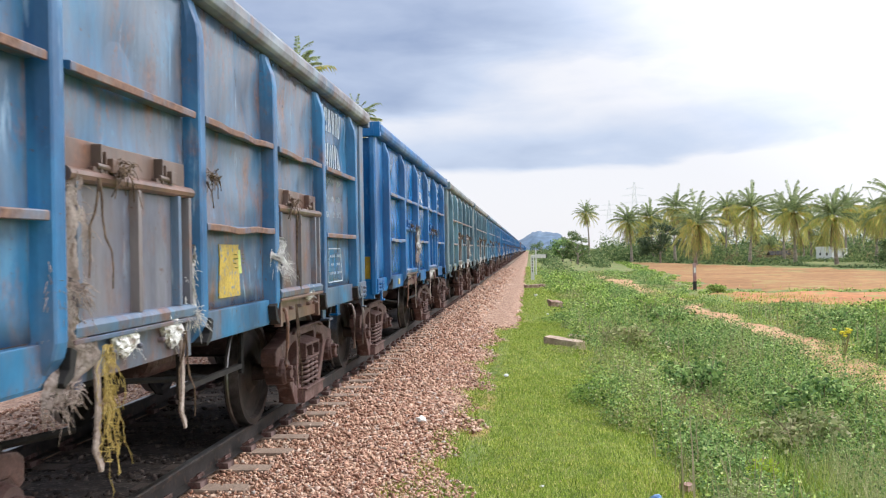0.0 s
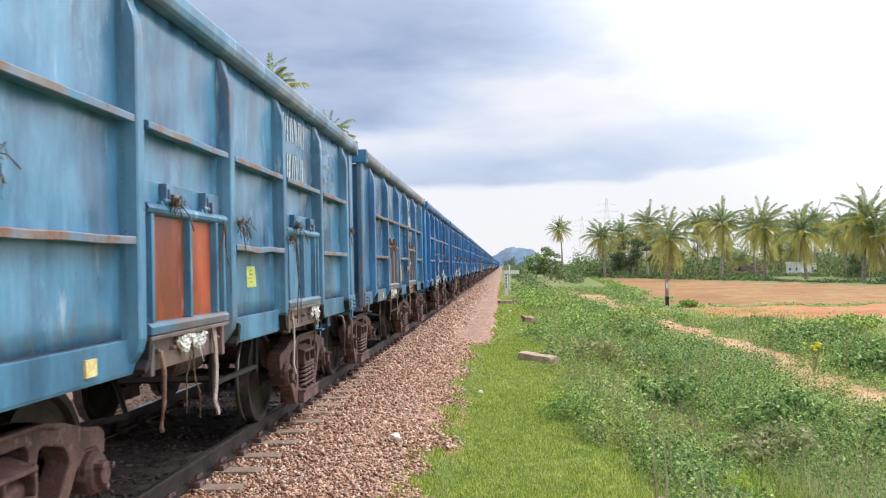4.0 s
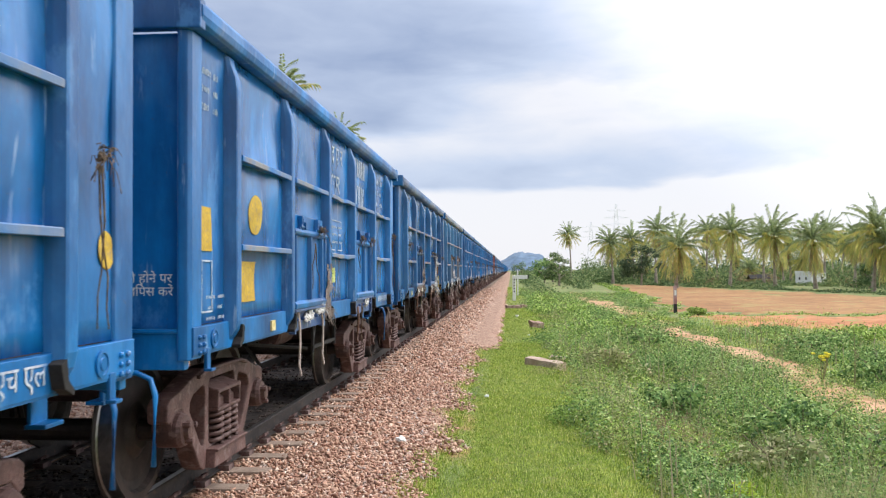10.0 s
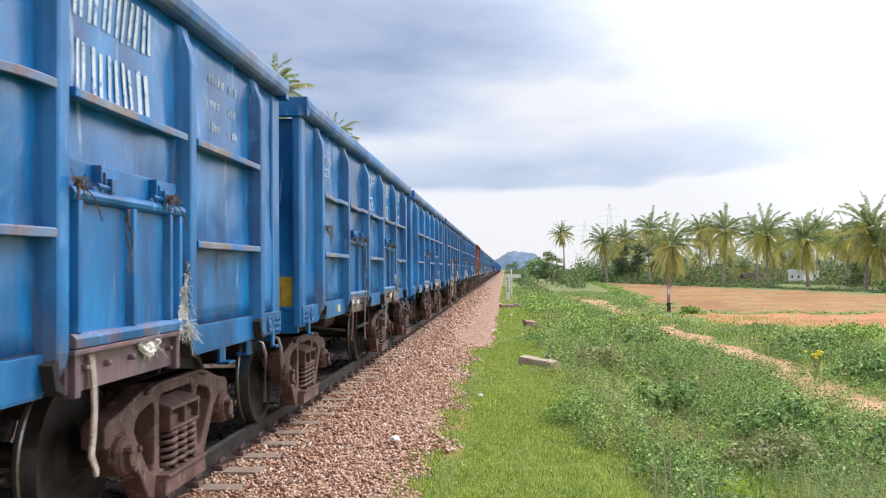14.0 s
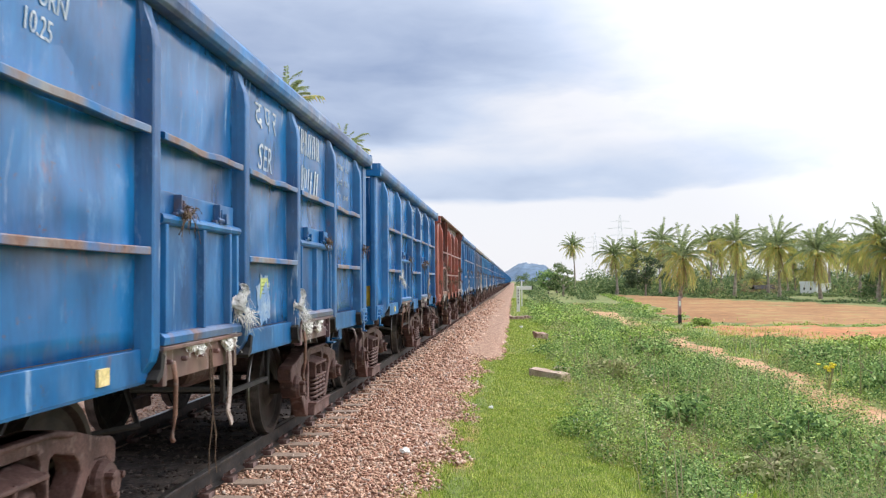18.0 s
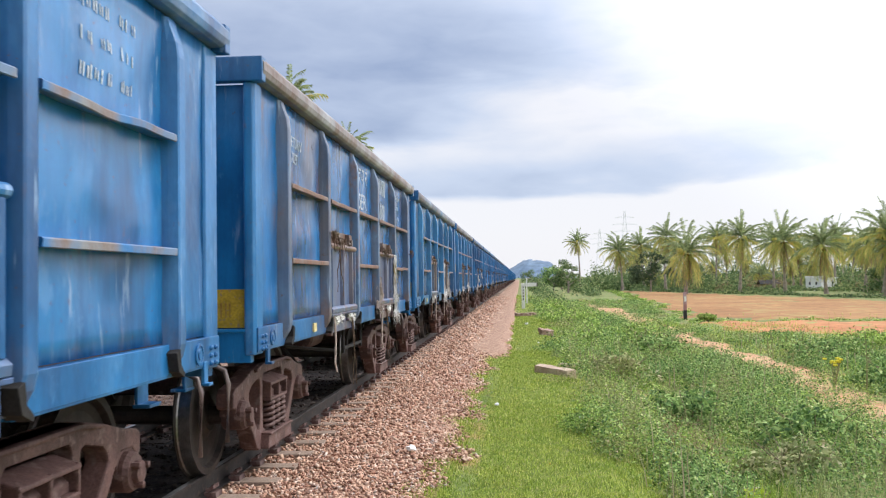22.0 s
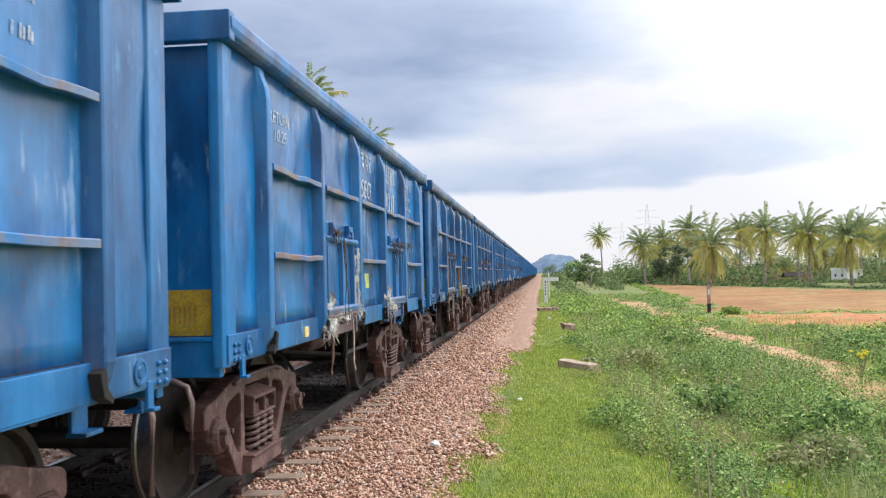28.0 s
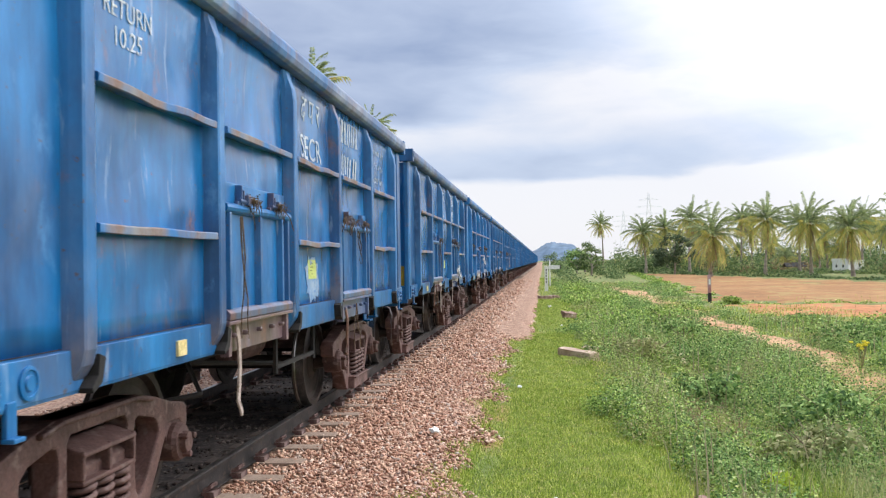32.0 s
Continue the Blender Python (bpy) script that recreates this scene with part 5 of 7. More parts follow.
def make_far_wagon():
    """The same wagon in fewer pieces for the tail of the train, which stays far away."""
    w = thing("open_wagon", "blue open goods wagon far down the line", "freight wagon", "wagons of the train")
    m = WM
    side = m["side_wall"]
    child("underframe", m["underframe"], w)
    child("floor_plate", m["floor"], w)
    for s in (0, 180):
        rot = pose(0, 0, 0, 0, 0, s)
        child("side_wall", side, w, rot)["kind"] = "stuff"
        child("coping", m["coping"], w, rot)
        child("end_wall", m["end_wall"], w, rot @ pose(0, HALF - 0.02, 0))
        child("end_coping", m["end_coping"], w, rot @ pose(0, HALF, 0))
    for yb in (-3.345, 3.345):
        b = child("bogie", m["bogie"], w, pose(0, yb, 0))
        for s in (-1, 1):
            child("side_frame", m["frame_plain"], b, pose(s * 1.13, 0, 0))
    for y in AXLES:
        a = child("wheelset", m["axle"], w, pose(0, y, 0.5))
        for s in (0, 180):
            child("wheel", m["wheel_far"], a, pose(0, 0, 0, 0, 0, s) @ pose(0.865, 0, 0))
    return w


BLUE, DEEP, FADED, GREY, TEAL, RED = (0.006, 0.158, 0.428), (0.004, 0.150, 0.430), (0.05, 0.21, 0.40), (0.160, 0.245, 0.29), (0.02, 0.17, 0.43), (0.335, 0.082, 0.054)
LOOK = {-1: (FADED, 0.62), 0: ((0.018, 0.158, 0.335), 0.78), 1: (DEEP, 0.22), 2: (GREY, 0.60), 3: (GREY, 0.70), 4: ((0.08, 0.24, 0.40), 0.42), 5: (FADED, 0.7), 6: (BLUE, 0.24), 7: (BLUE, 0.32), 8: (BLUE, 0.26),
        9: (DEEP, 0.12), 10: (DEEP, 0.15), 11: (BLUE, 0.30), 12: ((0.085, 0.215, 0.37), 0.60), 13: (BLUE, 0.34), 14: (BLUE, 0.28), 15: (BLUE, 0.36), 16: (BLUE, 0.32), 17: (BLUE, 0.36), 18: (BLUE, 0.30),
        19: (RED, 0.30), 20: (TEAL, 0.25), 21: (BLUE, 0.50), 22: ((0.022, 0.170, 0.375), 0.58), 23: ((0.016, 0.160, 0.39), 0.72), 24: (BLUE, 0.38), 25: (TEAL, 0.25), 26: (BLUE, 0.3), 27: (BLUE, 0.42), 28: (BLUE, 0.40), 29: (BLUE, 0.48), 30: (BLUE, 0.34)}
NAVY = (0.006, 0.138, 0.375)
for q in (11, 16, 17, 18, 21):
    LOOK[q] = ((0.006, 0.140, 0.385) if q != 11 else (0.005, 0.118, 0.325), LOOK[q][1] + (0.1 if q == 11 else 0.0))
for q, wear_ in ((24, 0.38), (27, 0.40), (28, 0.44), (29, 0.44), (30, 0.34)):
    LOOK[q] = (NAVY if q != 27 else (0.005, 0.122, 0.335), wear_)
TRAIN = []
# the upper rib sits a little higher or lower from wagon to wagon
RIB_Z = {2: 2.43, 3: 2.43, 6: 2.43, 7: 2.432, 12: 2.486, 19: 2.44, 22: 2.486, 23: 2.48, 28: 2.486, 29: 2.482}


def make_train():
    protos = {"mid": make_wagon((2, 4)), "red": make_wagon((1, 5)), "far": make_far_wagon()}
    for k in range(-1, 62):
        kind = "red" if k == 19 else ("mid" if k < 33 else "far")
        w = copy_thing(protos[kind], Matrix())
        col, wear = LOOK.get(k, (BLUE, 0.22 + 0.25 * rngw.random()))
        f = 1 + rngw.uniform(-0.1, 0.1)
        wear += 0.06 if 20 <= k < 33 else 0.0
        wear = min(wear, 0.47) if k > 23 else wear
        col = tuple(c * f for c in col)
        for o in w.children_recursive:
            o.color = (*col, wear)
            if k > 5 and k != 19 and wear > 0.5 and o.name.startswith(("end_", "corner_post")):
                o.color = (0.010, 0.150, 0.39, 0.34)
            if o.name.startswith("rib") and kind != "far" and o.matrix_basis.translation.z > 2.2:
                o.matrix_basis = Matrix.Translation((0, 0, RIB_Z.get(k, 2.462) - 2.415)) @ o.matrix_basis
            if o.name.startswith("rib") and kind != "far":
                o.data = WM["rib", rngw.choice((0, 0, 1, 2, 3, 4))]
            if o.name.startswith("side_panel") and kind != "far":
                o.data = WM["end" if o.data.name.startswith(WM["end", 0].name[:3]) and abs(o.matrix_basis.translation.y) > 4.3 else "mid", rngw.randrange(6)]
        word = "rust-red" if col[0] > col[2] else ("faded blue-grey, rust-streaked" if wear > 0.55 and col[2] > 0.26 * f else ("weathered grey-green" if col[0] > 0.15 else ("deep blue" if wear < 0.24 else "worn blue")))
        w["label"] = word + (" open goods wagon with riveted ribs and flap doors" if kind != "far" else " open goods wagon in the tail of the train")
        TRAIN.append((k, w))
    for p in protos.values():
        for o in (*p.children_recursive, p):
            bpy.data.objects.remove(o)


make_train()


# ---- plants ----
def leaf_soup(name, centres, normals, length, mat, width=0.5, seed=0):
    """Many small pointed leaves, each a four-cornered blade lightly folded along its rib."""
    rng = np.random.default_rng(seed)
    c, n = np.asarray(centres, float), np.asarray(normals, float)
    n = n / np.maximum(np.linalg.norm(n, axis=1, keepdims=True), 1e-6)
    r = rng.normal(size=c.shape)
    u = r - (r * n).sum(1, keepdims=True) * n
    u /= np.maximum(np.linalg.norm(u, axis=1, keepdims=True), 1e-6)
    v = np.cross(n, u)
    L = np.asarray(length)[:, None]
    W = L * width
    a, b = c - u * L * 0.5, c + u * L * 0.5
    p, q = c + v * W * 0.5 + n * W * 0.15, c - v * W * 0.5 + n * W * 0.15
    vs = np.stack([a, p, b, q], 1).reshape(-1, 3)
    fs = np.arange(len(vs)).reshape(-1, 4)
    return soup(name, vs, fs, mat)


def clump_leaves(x, y, z, r, h, n, rng, lean=0.0):
    """Leaf places and directions for one leafy plant, denser at its outside."""
    d = rng.normal(size=(n, 3))
    d[:, 2] = np.abs(d[:, 2])
    d /= np.linalg.norm(d, axis=1, keepdims=True)
    s = rng.uniform(0.25, 1.0, (n, 1)) ** 0.5
    p = d * s * np.array([r, r, h]) * (1 + 0.35 * rng.normal(size=(n, 1)) * 0.5)
    nrm = d * np.array([0.7, 0.7, 0.6]) + np.array([0, 0, 0.55]) + 0.55 * rng.normal(size=(n, 3))
    return p + np.array([x, y, z]), nrm


def spread(name, spots, mat, label, category, size, width, seed):
    rng = np.random.default_rng(seed)
    P, N, S = [], [], []
    for x, y, r, h, n in spots:
        p, nn = clump_leaves(x, y, ground_z(x, y) - 0.04, r, h, n, rng)
        P.append(p)
        N.append(nn)
        S.append(size * (0.55 + 0.9 * rng.random(n)) * (1 + max(0.0, y - 14) / 34))
    ob = new(name, leaf_soup(name, np.concatenate(P), np.concatenate(N), np.concatenate(S), mat, width, seed))
    return tagged(ob, label, category, kind="stuff")


def path_x(y):
    """Middle line of the footpath."""
    return float(np.interp(y, [6, 16, 25, 39, 50, 62, 102, 180], [6.0, 6.55, 6.95, 6.75, 6.7, 6.66, 6.2, 7.2]))


def weed_height(x, y):
    a = noise.noise(Vector((x * 0.55, y * 0.33, 5.0)))
    b = noise.noise(Vector((x * 1.6, y * 1.2, 2.0)))
    return max(0.17, 0.49 + 0.80 * a + 0.30 * b)


def make_weeds():
    rng = np.random.default_rng(21)
    low, mid, pale = [], [], []
    for y0, y1, dens, n in ((4.5, 9, 17, 265), (9, 16, 13, 215), (16, 28, 7.5, 175), (28, 50, 3.2, 130), (50, 95, 2.0, 100)):
        for xa, xb in ((0.5, 6.5), (6.5, 11.5)):
            for _ in range(int((xb - xa) * (y1 - y0) * dens)):
                x, y = rng.uniform(xa, xb), rng.uniform(y0, y1)
                edge = float(np.interp(y, [6, 9, 13, 20, 40, 80], [1.38, 1.2, 0.82, 0.80, 0.95, 1.1])) + 0.22 * math.sin(y * 0.9) + 0.15 * math.sin(y * 2.3)
                if x < edge or x > 4.0 + 0.38 * y and y < 20:
                    continue
                path = path_x(y)
                bare = float(np.interp(y, [14, 20, 25, 28, 38, 41, 57, 60, 72, 80], [0.15, 0.4, 0.9, 1.0, 0.95, 0.05, 0.05, 1.0, 0.95, 0.45]))
                if rng.random() < bare and abs(x - path) < (0.35 * rng.random() + 0.50) * (1.0 + 0.5 * noise.noise(Vector((y * 0.35, 2.0, 7.0)))) * (1.8 if y > 56 else 1.0):
                    continue
                if y > 41 and x > (8.2 if y < 52 else 8.9 + 0.067 * (y - 52.5)):
                    continue
                w = weed_height(x, y) * min(1.0, (x - edge) / 0.9 + 0.25)
                if xa > 6:
                    w *= 0.8 if y < 34 else 0.45
                if w < 0.12:
                    continue
                sc = 1.15 + max(0, y - 14) / 28
                h, r = (0.12 + 0.80 * w) * rng.uniform(0.7, 1.25), (0.12 + 0.16 * w) * rng.uniform(0.8, 1.4) * sc
                if y > 48 and 4.0 < x < path + 0.4:
                    h = min(h, 0.28 + 0.25 * rng.random())
                t = noise.noise(Vector((x * 0.4, y * 0.25, 12.0))) + rng.normal() * 0.18
                (pale if t > 0.24 else mid if t > 0.02 else low).append((x, y, r, h, int(n * rng.uniform(0.7, 1.3))))
    spread("weeds", mid, M["weed"], "dense waist-high green weeds on the railway bank", "weeds", 0.039, 0.48, 1)
    spread("dark_weeds", low, M["shrub"], "darker broad-leaved weeds among the undergrowth", "weeds", 0.042, 0.56, 2)
    spread("grey_weeds", pale, M["weedpale"], "grey-green narrow-leaved weeds with dry stalks", "weeds", 0.044, 0.26, 3)
    dead = [(2.40 + 0.32 * rng.normal(), 13.0 + 0.6 * rng.normal(), rng.uniform(0.1, 0.2), rng.uniform(0.3, 0.55), 70) for _ in range(26)]
    dead += [(rng.uniform(1.6, 7.0), rng.uniform(9, 30), rng.uniform(0.1, 0.25), rng.uniform(0.3, 0.6), 40) for _ in range(12)]
    spread("withered_weeds", dead, M["withered"], "brown withered weeds among the green", "weeds", 0.045, 0.3, 12)
    # dry and green stalks standing out of the weeds
    vs, fs = [], []
    for _ in range(2600):
        y = 5 + 32 * rng.random() ** 1.6
        x = rng.uniform(1.25, min(4.2 + 0.36 * y, 11))
        if abs(x - path_x(y)) < 0.75 or weed_height(x, y) < 0.25:
            continue
        z, h = ground_z(x, y), rng.uniform(0.35, 0.95) * (0.5 + 0.6 * weed_height(x, y))
        a, l, w = rng.uniform(0, 6.28), rng.uniform(0.05, 0.3) * h, 0.004 * (1 + y / 22)
        dx, dy = math.cos(a), math.sin(a)
        k = len(vs)
        for s in (0, 0.5, 1.0):
            px, py, pz = x + dx * l * s * s, y + dy * l * s * s, z + h * s
            ww = w * (1.1 - s)
            vs += [(px - dy * ww - ww, py + dx * ww, pz), (px + dy * ww + ww, py - dx * ww, pz)]
        fs += [(k, k + 1, k + 3, k + 2), (k + 2, k + 3, k + 5, k + 4)]
    tagged(new("dry_stalks", soup("dry_stalks", vs, fs, M["stalk"])), "thin dry stalks standing among the weeds", "weeds", kind="stuff")


def blades(name, spots, mat, label, category, width):
    """Grass blades: three-sided slips bending outward."""
    rng = np.random.default_rng(len(spots))
    s = np.asarray(spots, float)
    n = len(s)
    a, h = rng.uniform(0, 6.283, n), s[:, 3]
    d = np.stack([np.cos(a), np.sin(a), np.zeros(n)], 1)
    side = np.stack([-np.sin(a), np.cos(a), np.zeros(n)], 1) * (width * (1 + np.maximum(0, s[:, 1] - 10) / 14))[:, None]
    p = s[:, :3]
    tip = p + d * (h * rng.uniform(0.1, 0.9, n))[:, None] + np.array([0, 0, 1]) * (h * rng.uniform(0.6, 1.0, n))[:, None]
    vs = np.stack([p - side, p + side, tip], 1).reshape(-1, 3)
    tagged(new(name, soup(name, vs, np.arange(len(vs)).reshape(-1, 3), mat)), label, category, kind="stuff")


def make_grass():
    rng = np.random.default_rng(8)
    out = []
    for y0, y1, dens in ((4, 9, 6000), (9, 15, 4200), (15, 26, 2000), (26, 50, 650), (50, 110, 110)):
        xa, xb = -1.25, 2.1
        n = int((xb - xa) * (y1 - y0) * dens)
        X, Y, H = rng.uniform(xa, xb, n), rng.uniform(y0, y1, n), rng.random(n)
        for x, y, q in zip(X, Y, H):
            e = TRACK_X + 2.66 + (0.42 if y > 24 else 0) + 0.13 * math.sin(y * 1.9) + 0.1 * math.sin(y * 4.3)
            if y < 8.8:
                e -= 0.36 * (8.8 - y) * max(0.0, 0.55 + noise.noise(Vector((x * 1.8, y * 1.4, 6.0))))
            if x < e + 0.25 * (q - 0.7):
                continue
            tuft = noise.noise(Vector((x * 2.3, y * 2.3, 1.0)))
            out.append((x, y, max(ground_z(x, y) + 0.006, bed_z(x) if x < TRACK_X + 2.9 else -9) - 0.006, 0.018 + 0.036 * q * (1 + 0.7 * tuft)))
    blades("grass", out, M["blade"], "short green grass with dry tips on the verge", "grass", 0.0038)
    out = []
    for _ in range(26000):
        y = 4.5 + 45 * rng.random() ** 1.7
        x = rng.uniform(1.0, min(4.5 + 0.36 * y, 14))
        if abs(x - path_x(y)) < 0.75:
            continue
        out.append((x, y, ground_z(x, y) - 0.01, rng.uniform(0.10, 0.34)))
    hay = []
    for _ in range(150):
        cx, cy = rng.uniform(2.4, 6.0), rng.uniform(6.0, 10.5)
        for _ in range(60):
            (hay if cx > 3.0 else out).append((cx + rng.normal() * 0.1, cy + rng.normal() * 0.1, ground_z(cx, cy) - 0.01, rng.uniform(0.3, 0.75)))
    for _ in range(9000):
        y = rng.uniform(30, 60)
        x = rng.uniform(7.2, 26)
        if y > 39 and x > 8.3:
            if rng.random() < 0.96:
                continue
        out.append((x, y, ground_z(x, y) - 0.01, rng.uniform(0.1, 0.3)))
    blades("pale_grass", hay, M["hay"], "tufts of tall pale grass among the weeds", "grass", 0.004)
    herbs = []
    for _ in range(12000):
        y = 4.5 + 28 * rng.random() ** 1.8
        x = rng.uniform(-0.95, 2.1)
        if noise.noise(Vector((x * 1.1, y * 0.9, 21.0))) + 0.30 * rng.normal() < -0.05:
            continue
        if x < TRACK_X + 2.8 + (0.4 if y > 24 else 0):
            continue
        herbs.append((x, y, rng.uniform(0.05, 0.15), rng.uniform(0.03, 0.075), 20))
    spread("verge_herbs", herbs, M["herb"], "small creeping herbs in the turf", "grass", 0.021, 0.6, 9)
    blades("tall_grass", out, M["blade"], "taller loose grass between the weeds", "grass", 0.004)


def frond(bm_lists, base, az, rise, length, bend, rng, leaf=0.75, n=17, hang=0.5):
    """One palm frond: a midrib that arches over by the angle bend, with leaflets hanging on both sides."""
    vs, fs = bm_lists
    d = Vector((math.cos(az), math.sin(az), 0))
    side = Vector((-math.sin(az), math.cos(az), 0))
    sway = rng.uniform(-0.25, 0.25)
    pts, p = [base], base
    for i in range(8):
        a = max(rise - bend * ((i + 0.5) / 8) ** 1.25, radians(-86))
        p = p + (d * math.cos(a) + side * sway * (i / 8) * math.cos(a) + Vector((0, 0, math.sin(a)))) * (length / 8)
        pts.append(p)
    for i in range(8):
        w0, w1 = 0.05 * (1 - i / 8) + 0.012, 0.05 * (1 - (i + 1) / 8) + 0.012
        k = len(vs)
        vs += [pts[i] - side * w0, pts[i] + side * w0, pts[i + 1] + side * w1, pts[i + 1] - side * w1]
        fs.append((k, k + 1, k + 2, k + 3))
    for j in range(n):
        s = 0.14 + 0.86 * j / (n - 1)
        f = s * 8
        i = min(7, int(f))
        p = pts[i].lerp(pts[i + 1], f - i)
        tan = (pts[i + 1] - pts[i]).normalized()
        l = leaf * (0.50 + 1.2 * s * (1.18 - s)) * rng.uniform(0.75, 1.2)
        for g in (-1, 1):
            q = p + (side * g * 0.50 + tan * 0.62 + Vector((0, 0, -hang * rng.uniform(0.4, 1.3)))) * l
            mid = p.lerp(q, 0.5) + Vector((0, 0, 0.06))
            w = tan * 0.029
            k = len(vs)
            vs += [p - w * 0.5, p + w * 0.5, mid + w, q, mid - w]
            fs.append((k, k + 1, k + 2, k + 3))
            fs.append((k, k + 2, k + 3, k + 4))
    return pts


def palm_meshes(seed):
    rng = random.Random(seed)
    vs, fs = [], []
    groups = []
    # upright young fronds, an arching middle, a drooping yellow skirt and dead fronds against the trunk
    wind = rng.uniform(0, 6.28)
    for name, mat, count, hi, lo, arch, long, hang, leaf, at in (
            ("crown", "frond", 32, 90, 6, 50, (2.1, 3.8), 0.62, 0.58, 0.0), ("lower_fronds", "yellowfrond", 25, 18, -64, 50, (2.2, 3.6), 0.95, 0.62, -0.1),
            ("dead_fronds", "dry", 15, -50, -84, 14, (1.6, 3.2), 0.5, 0.42, -0.4)):
        vs, fs = [], []
        for i in range(count):
            az = i * 2.39996 + rng.uniform(-0.45, 0.45)
            gust = math.cos(az - wind)
            rise = radians(hi + (lo - hi) * (i / count) ** 0.9 + rng.uniform(-13, 13) - 9 * gust)
            bend = radians(arch * rng.uniform(0.45, 1.45) - 14 * gust)
            frond((vs, fs), Vector((0, 0, at)), az, rise, rng.uniform(*long), bend, rng, leaf, 30 if name != "dead_fronds" else 12, hang)
        groups.append(soup(name, vs, fs, M[mat]))
    crown, old, dead = groups
    bm = bmesh.new()
    for i in range(11):
        a, r = i * 2.4, 0.32
        bmesh.ops.create_icosphere(bm, subdivisions=1, radius=0.15, matrix=Matrix.Translation((r * math.cos(a), r * math.sin(a), -0.35 - 0.1 * (i % 3))))
    nuts = mesh_of("coconut_cluster", bm, M["nut"], smooth=True)
    return crown, old, dead, nuts


def trunk_mesh(h, lean, seed):
    rng = random.Random(seed)
    bm = bmesh.new()
    pts, rings = [], []
    for i in range(15):
        s = i / 14
        pts.append(Vector((lean[0] * s * s + 0.15 * math.sin(3 * s + seed), lean[1] * s * s, h * s)))
    for i, p in enumerate(pts):
        s = i / 14
        r = 0.20 * (1 - s) ** 3 + 0.135 - 0.04 * s
        for dz, f in ((0.0, 1.06), (0.10, 0.95)):
            rings.append([p + Vector((r * f * math.cos(0.785 * k), r * f * math.sin(0.785 * k), dz)) for k in range(8)])
    loft(bm, rings)
    return mesh_of("trunk", bm, M["bark"]), pts[-1]


PALMS = [palm_meshes(s) for s in (2, 5, 9, 14)]


def make_palm(x, y, h, k, scale=1.0, label="tall coconut palm with a ragged green and yellow crown", lean=None):
    rng = random.Random(int(x * 31 + y * 7))
    p = thing("coconut_palm", label, "palm tree", "coconut palms", pose(x, y, ground_z(x, y) - 0.1))
    t, top = trunk_mesh(h, lean or (rng.uniform(-0.9, 0.9), rng.uniform(-0.6, 0.6)), k)
    child("trunk", t, p)
    crown, old, dead, nuts = PALMS[k % 4]
    m = Matrix.Translation(top) @ pose(0, 0, 0, rng.uniform(-6, 6), rng.uniform(-6, 6), rng.uniform(0, 360)) @ Matrix.Scale(scale, 4)
    child("crown", crown, p, m)
    child("lower_fronds", old, p, m, "yellowing lower fronds")
    child("dead_fronds", dead, p, m, "brown hanging dead fronds")
    child("coconut_cluster", nuts, p, m)["kind"] = "stuff"


def make_palms():
    # along the far edge of the field: bearing (tangent), distance, height of the crown
    rows = [(0.066, 186, 12.4, 0.8), (0.112, 168, 10.8, 1.0), (0.136, 172, 11.6, 0.9), (0.160, 160, 12.6, 1.0), (0.183, 128, 8.9, 1.16), (0.215, 168, 12.4, 0.9), (0.240, 138, 11.0, 1.05),
            (0.275, 150, 11.4, 1.0), (0.287, 128, 10.6, 1.1), (0.331, 120, 9.6, 1.15), (0.342, 150, 11.5, 1.0), (0.374, 128, 9.4, 1.05), (0.393, 106, 10.6, 1.1), (0.418, 104, 8.6, 1.1), (0.45, 100, 10.0, 1.1), (0.49, 96, 9.5, 1.1),
            (0.171, 175, 12.6, 0.9), (0.200, 178, 12.5, 0.9), (0.226, 176, 12.9, 0.9), (0.258, 172, 12.5, 0.9), (0.304, 166, 12.0, 0.9), (0.316, 172, 12.4, 0.9), (0.36, 165, 12.5, 0.9), (0.405, 150, 12.0, 0.95), (0.43, 140, 11.5, 1.0),
            (0.124, 200, 11.5, 0.9), (0.15, 205, 12.5, 0.9), (0.29, 195, 13, 0.9), (0.35, 190, 13.0, 0.9), (0.47, 130, 11, 1.0), (0.52, 120, 11, 1.0), (0.56, 110, 11, 1.0)]
    for i, (b, d, h, s) in enumerate(rows):
        if i > 15 and i % 2:
            continue
        b *= 0.975
        make_palm(b * d, d, h - 2.6 - 0.6 * (b > 0.37) - (0.6 + i * 1.37 % 2.8 if i > 15 else i * 0.77 % 0.9), i, s * (1.05 + i * 0.31 % 0.16))
    rng = random.Random(4)
    for i in range(26):
        b = rng.uniform(0.10, 0.56)
        if 0.31 < b < 0.35:
            continue
        d = float(np.interp(b, [0.07, 0.2, 0.3, 0.4, 0.62], [190, 165, 155, 128, 105])) + rng.uniform(4, 45)
        make_palm(b * d, d, rng.uniform(2.5, 6.5), i, rng.uniform(0.7, 0.95), "young coconut palm in the shade of taller ones")
    for i, (x, y, h, s) in enumerate([(-15.4, 60, 14.75, 0.84), (-14.4, 76, 13.85, 0.74)]):
        make_palm(x, y, h, i + 1, s, "tall coconut palm standing behind the train", (0.3, 0.2))


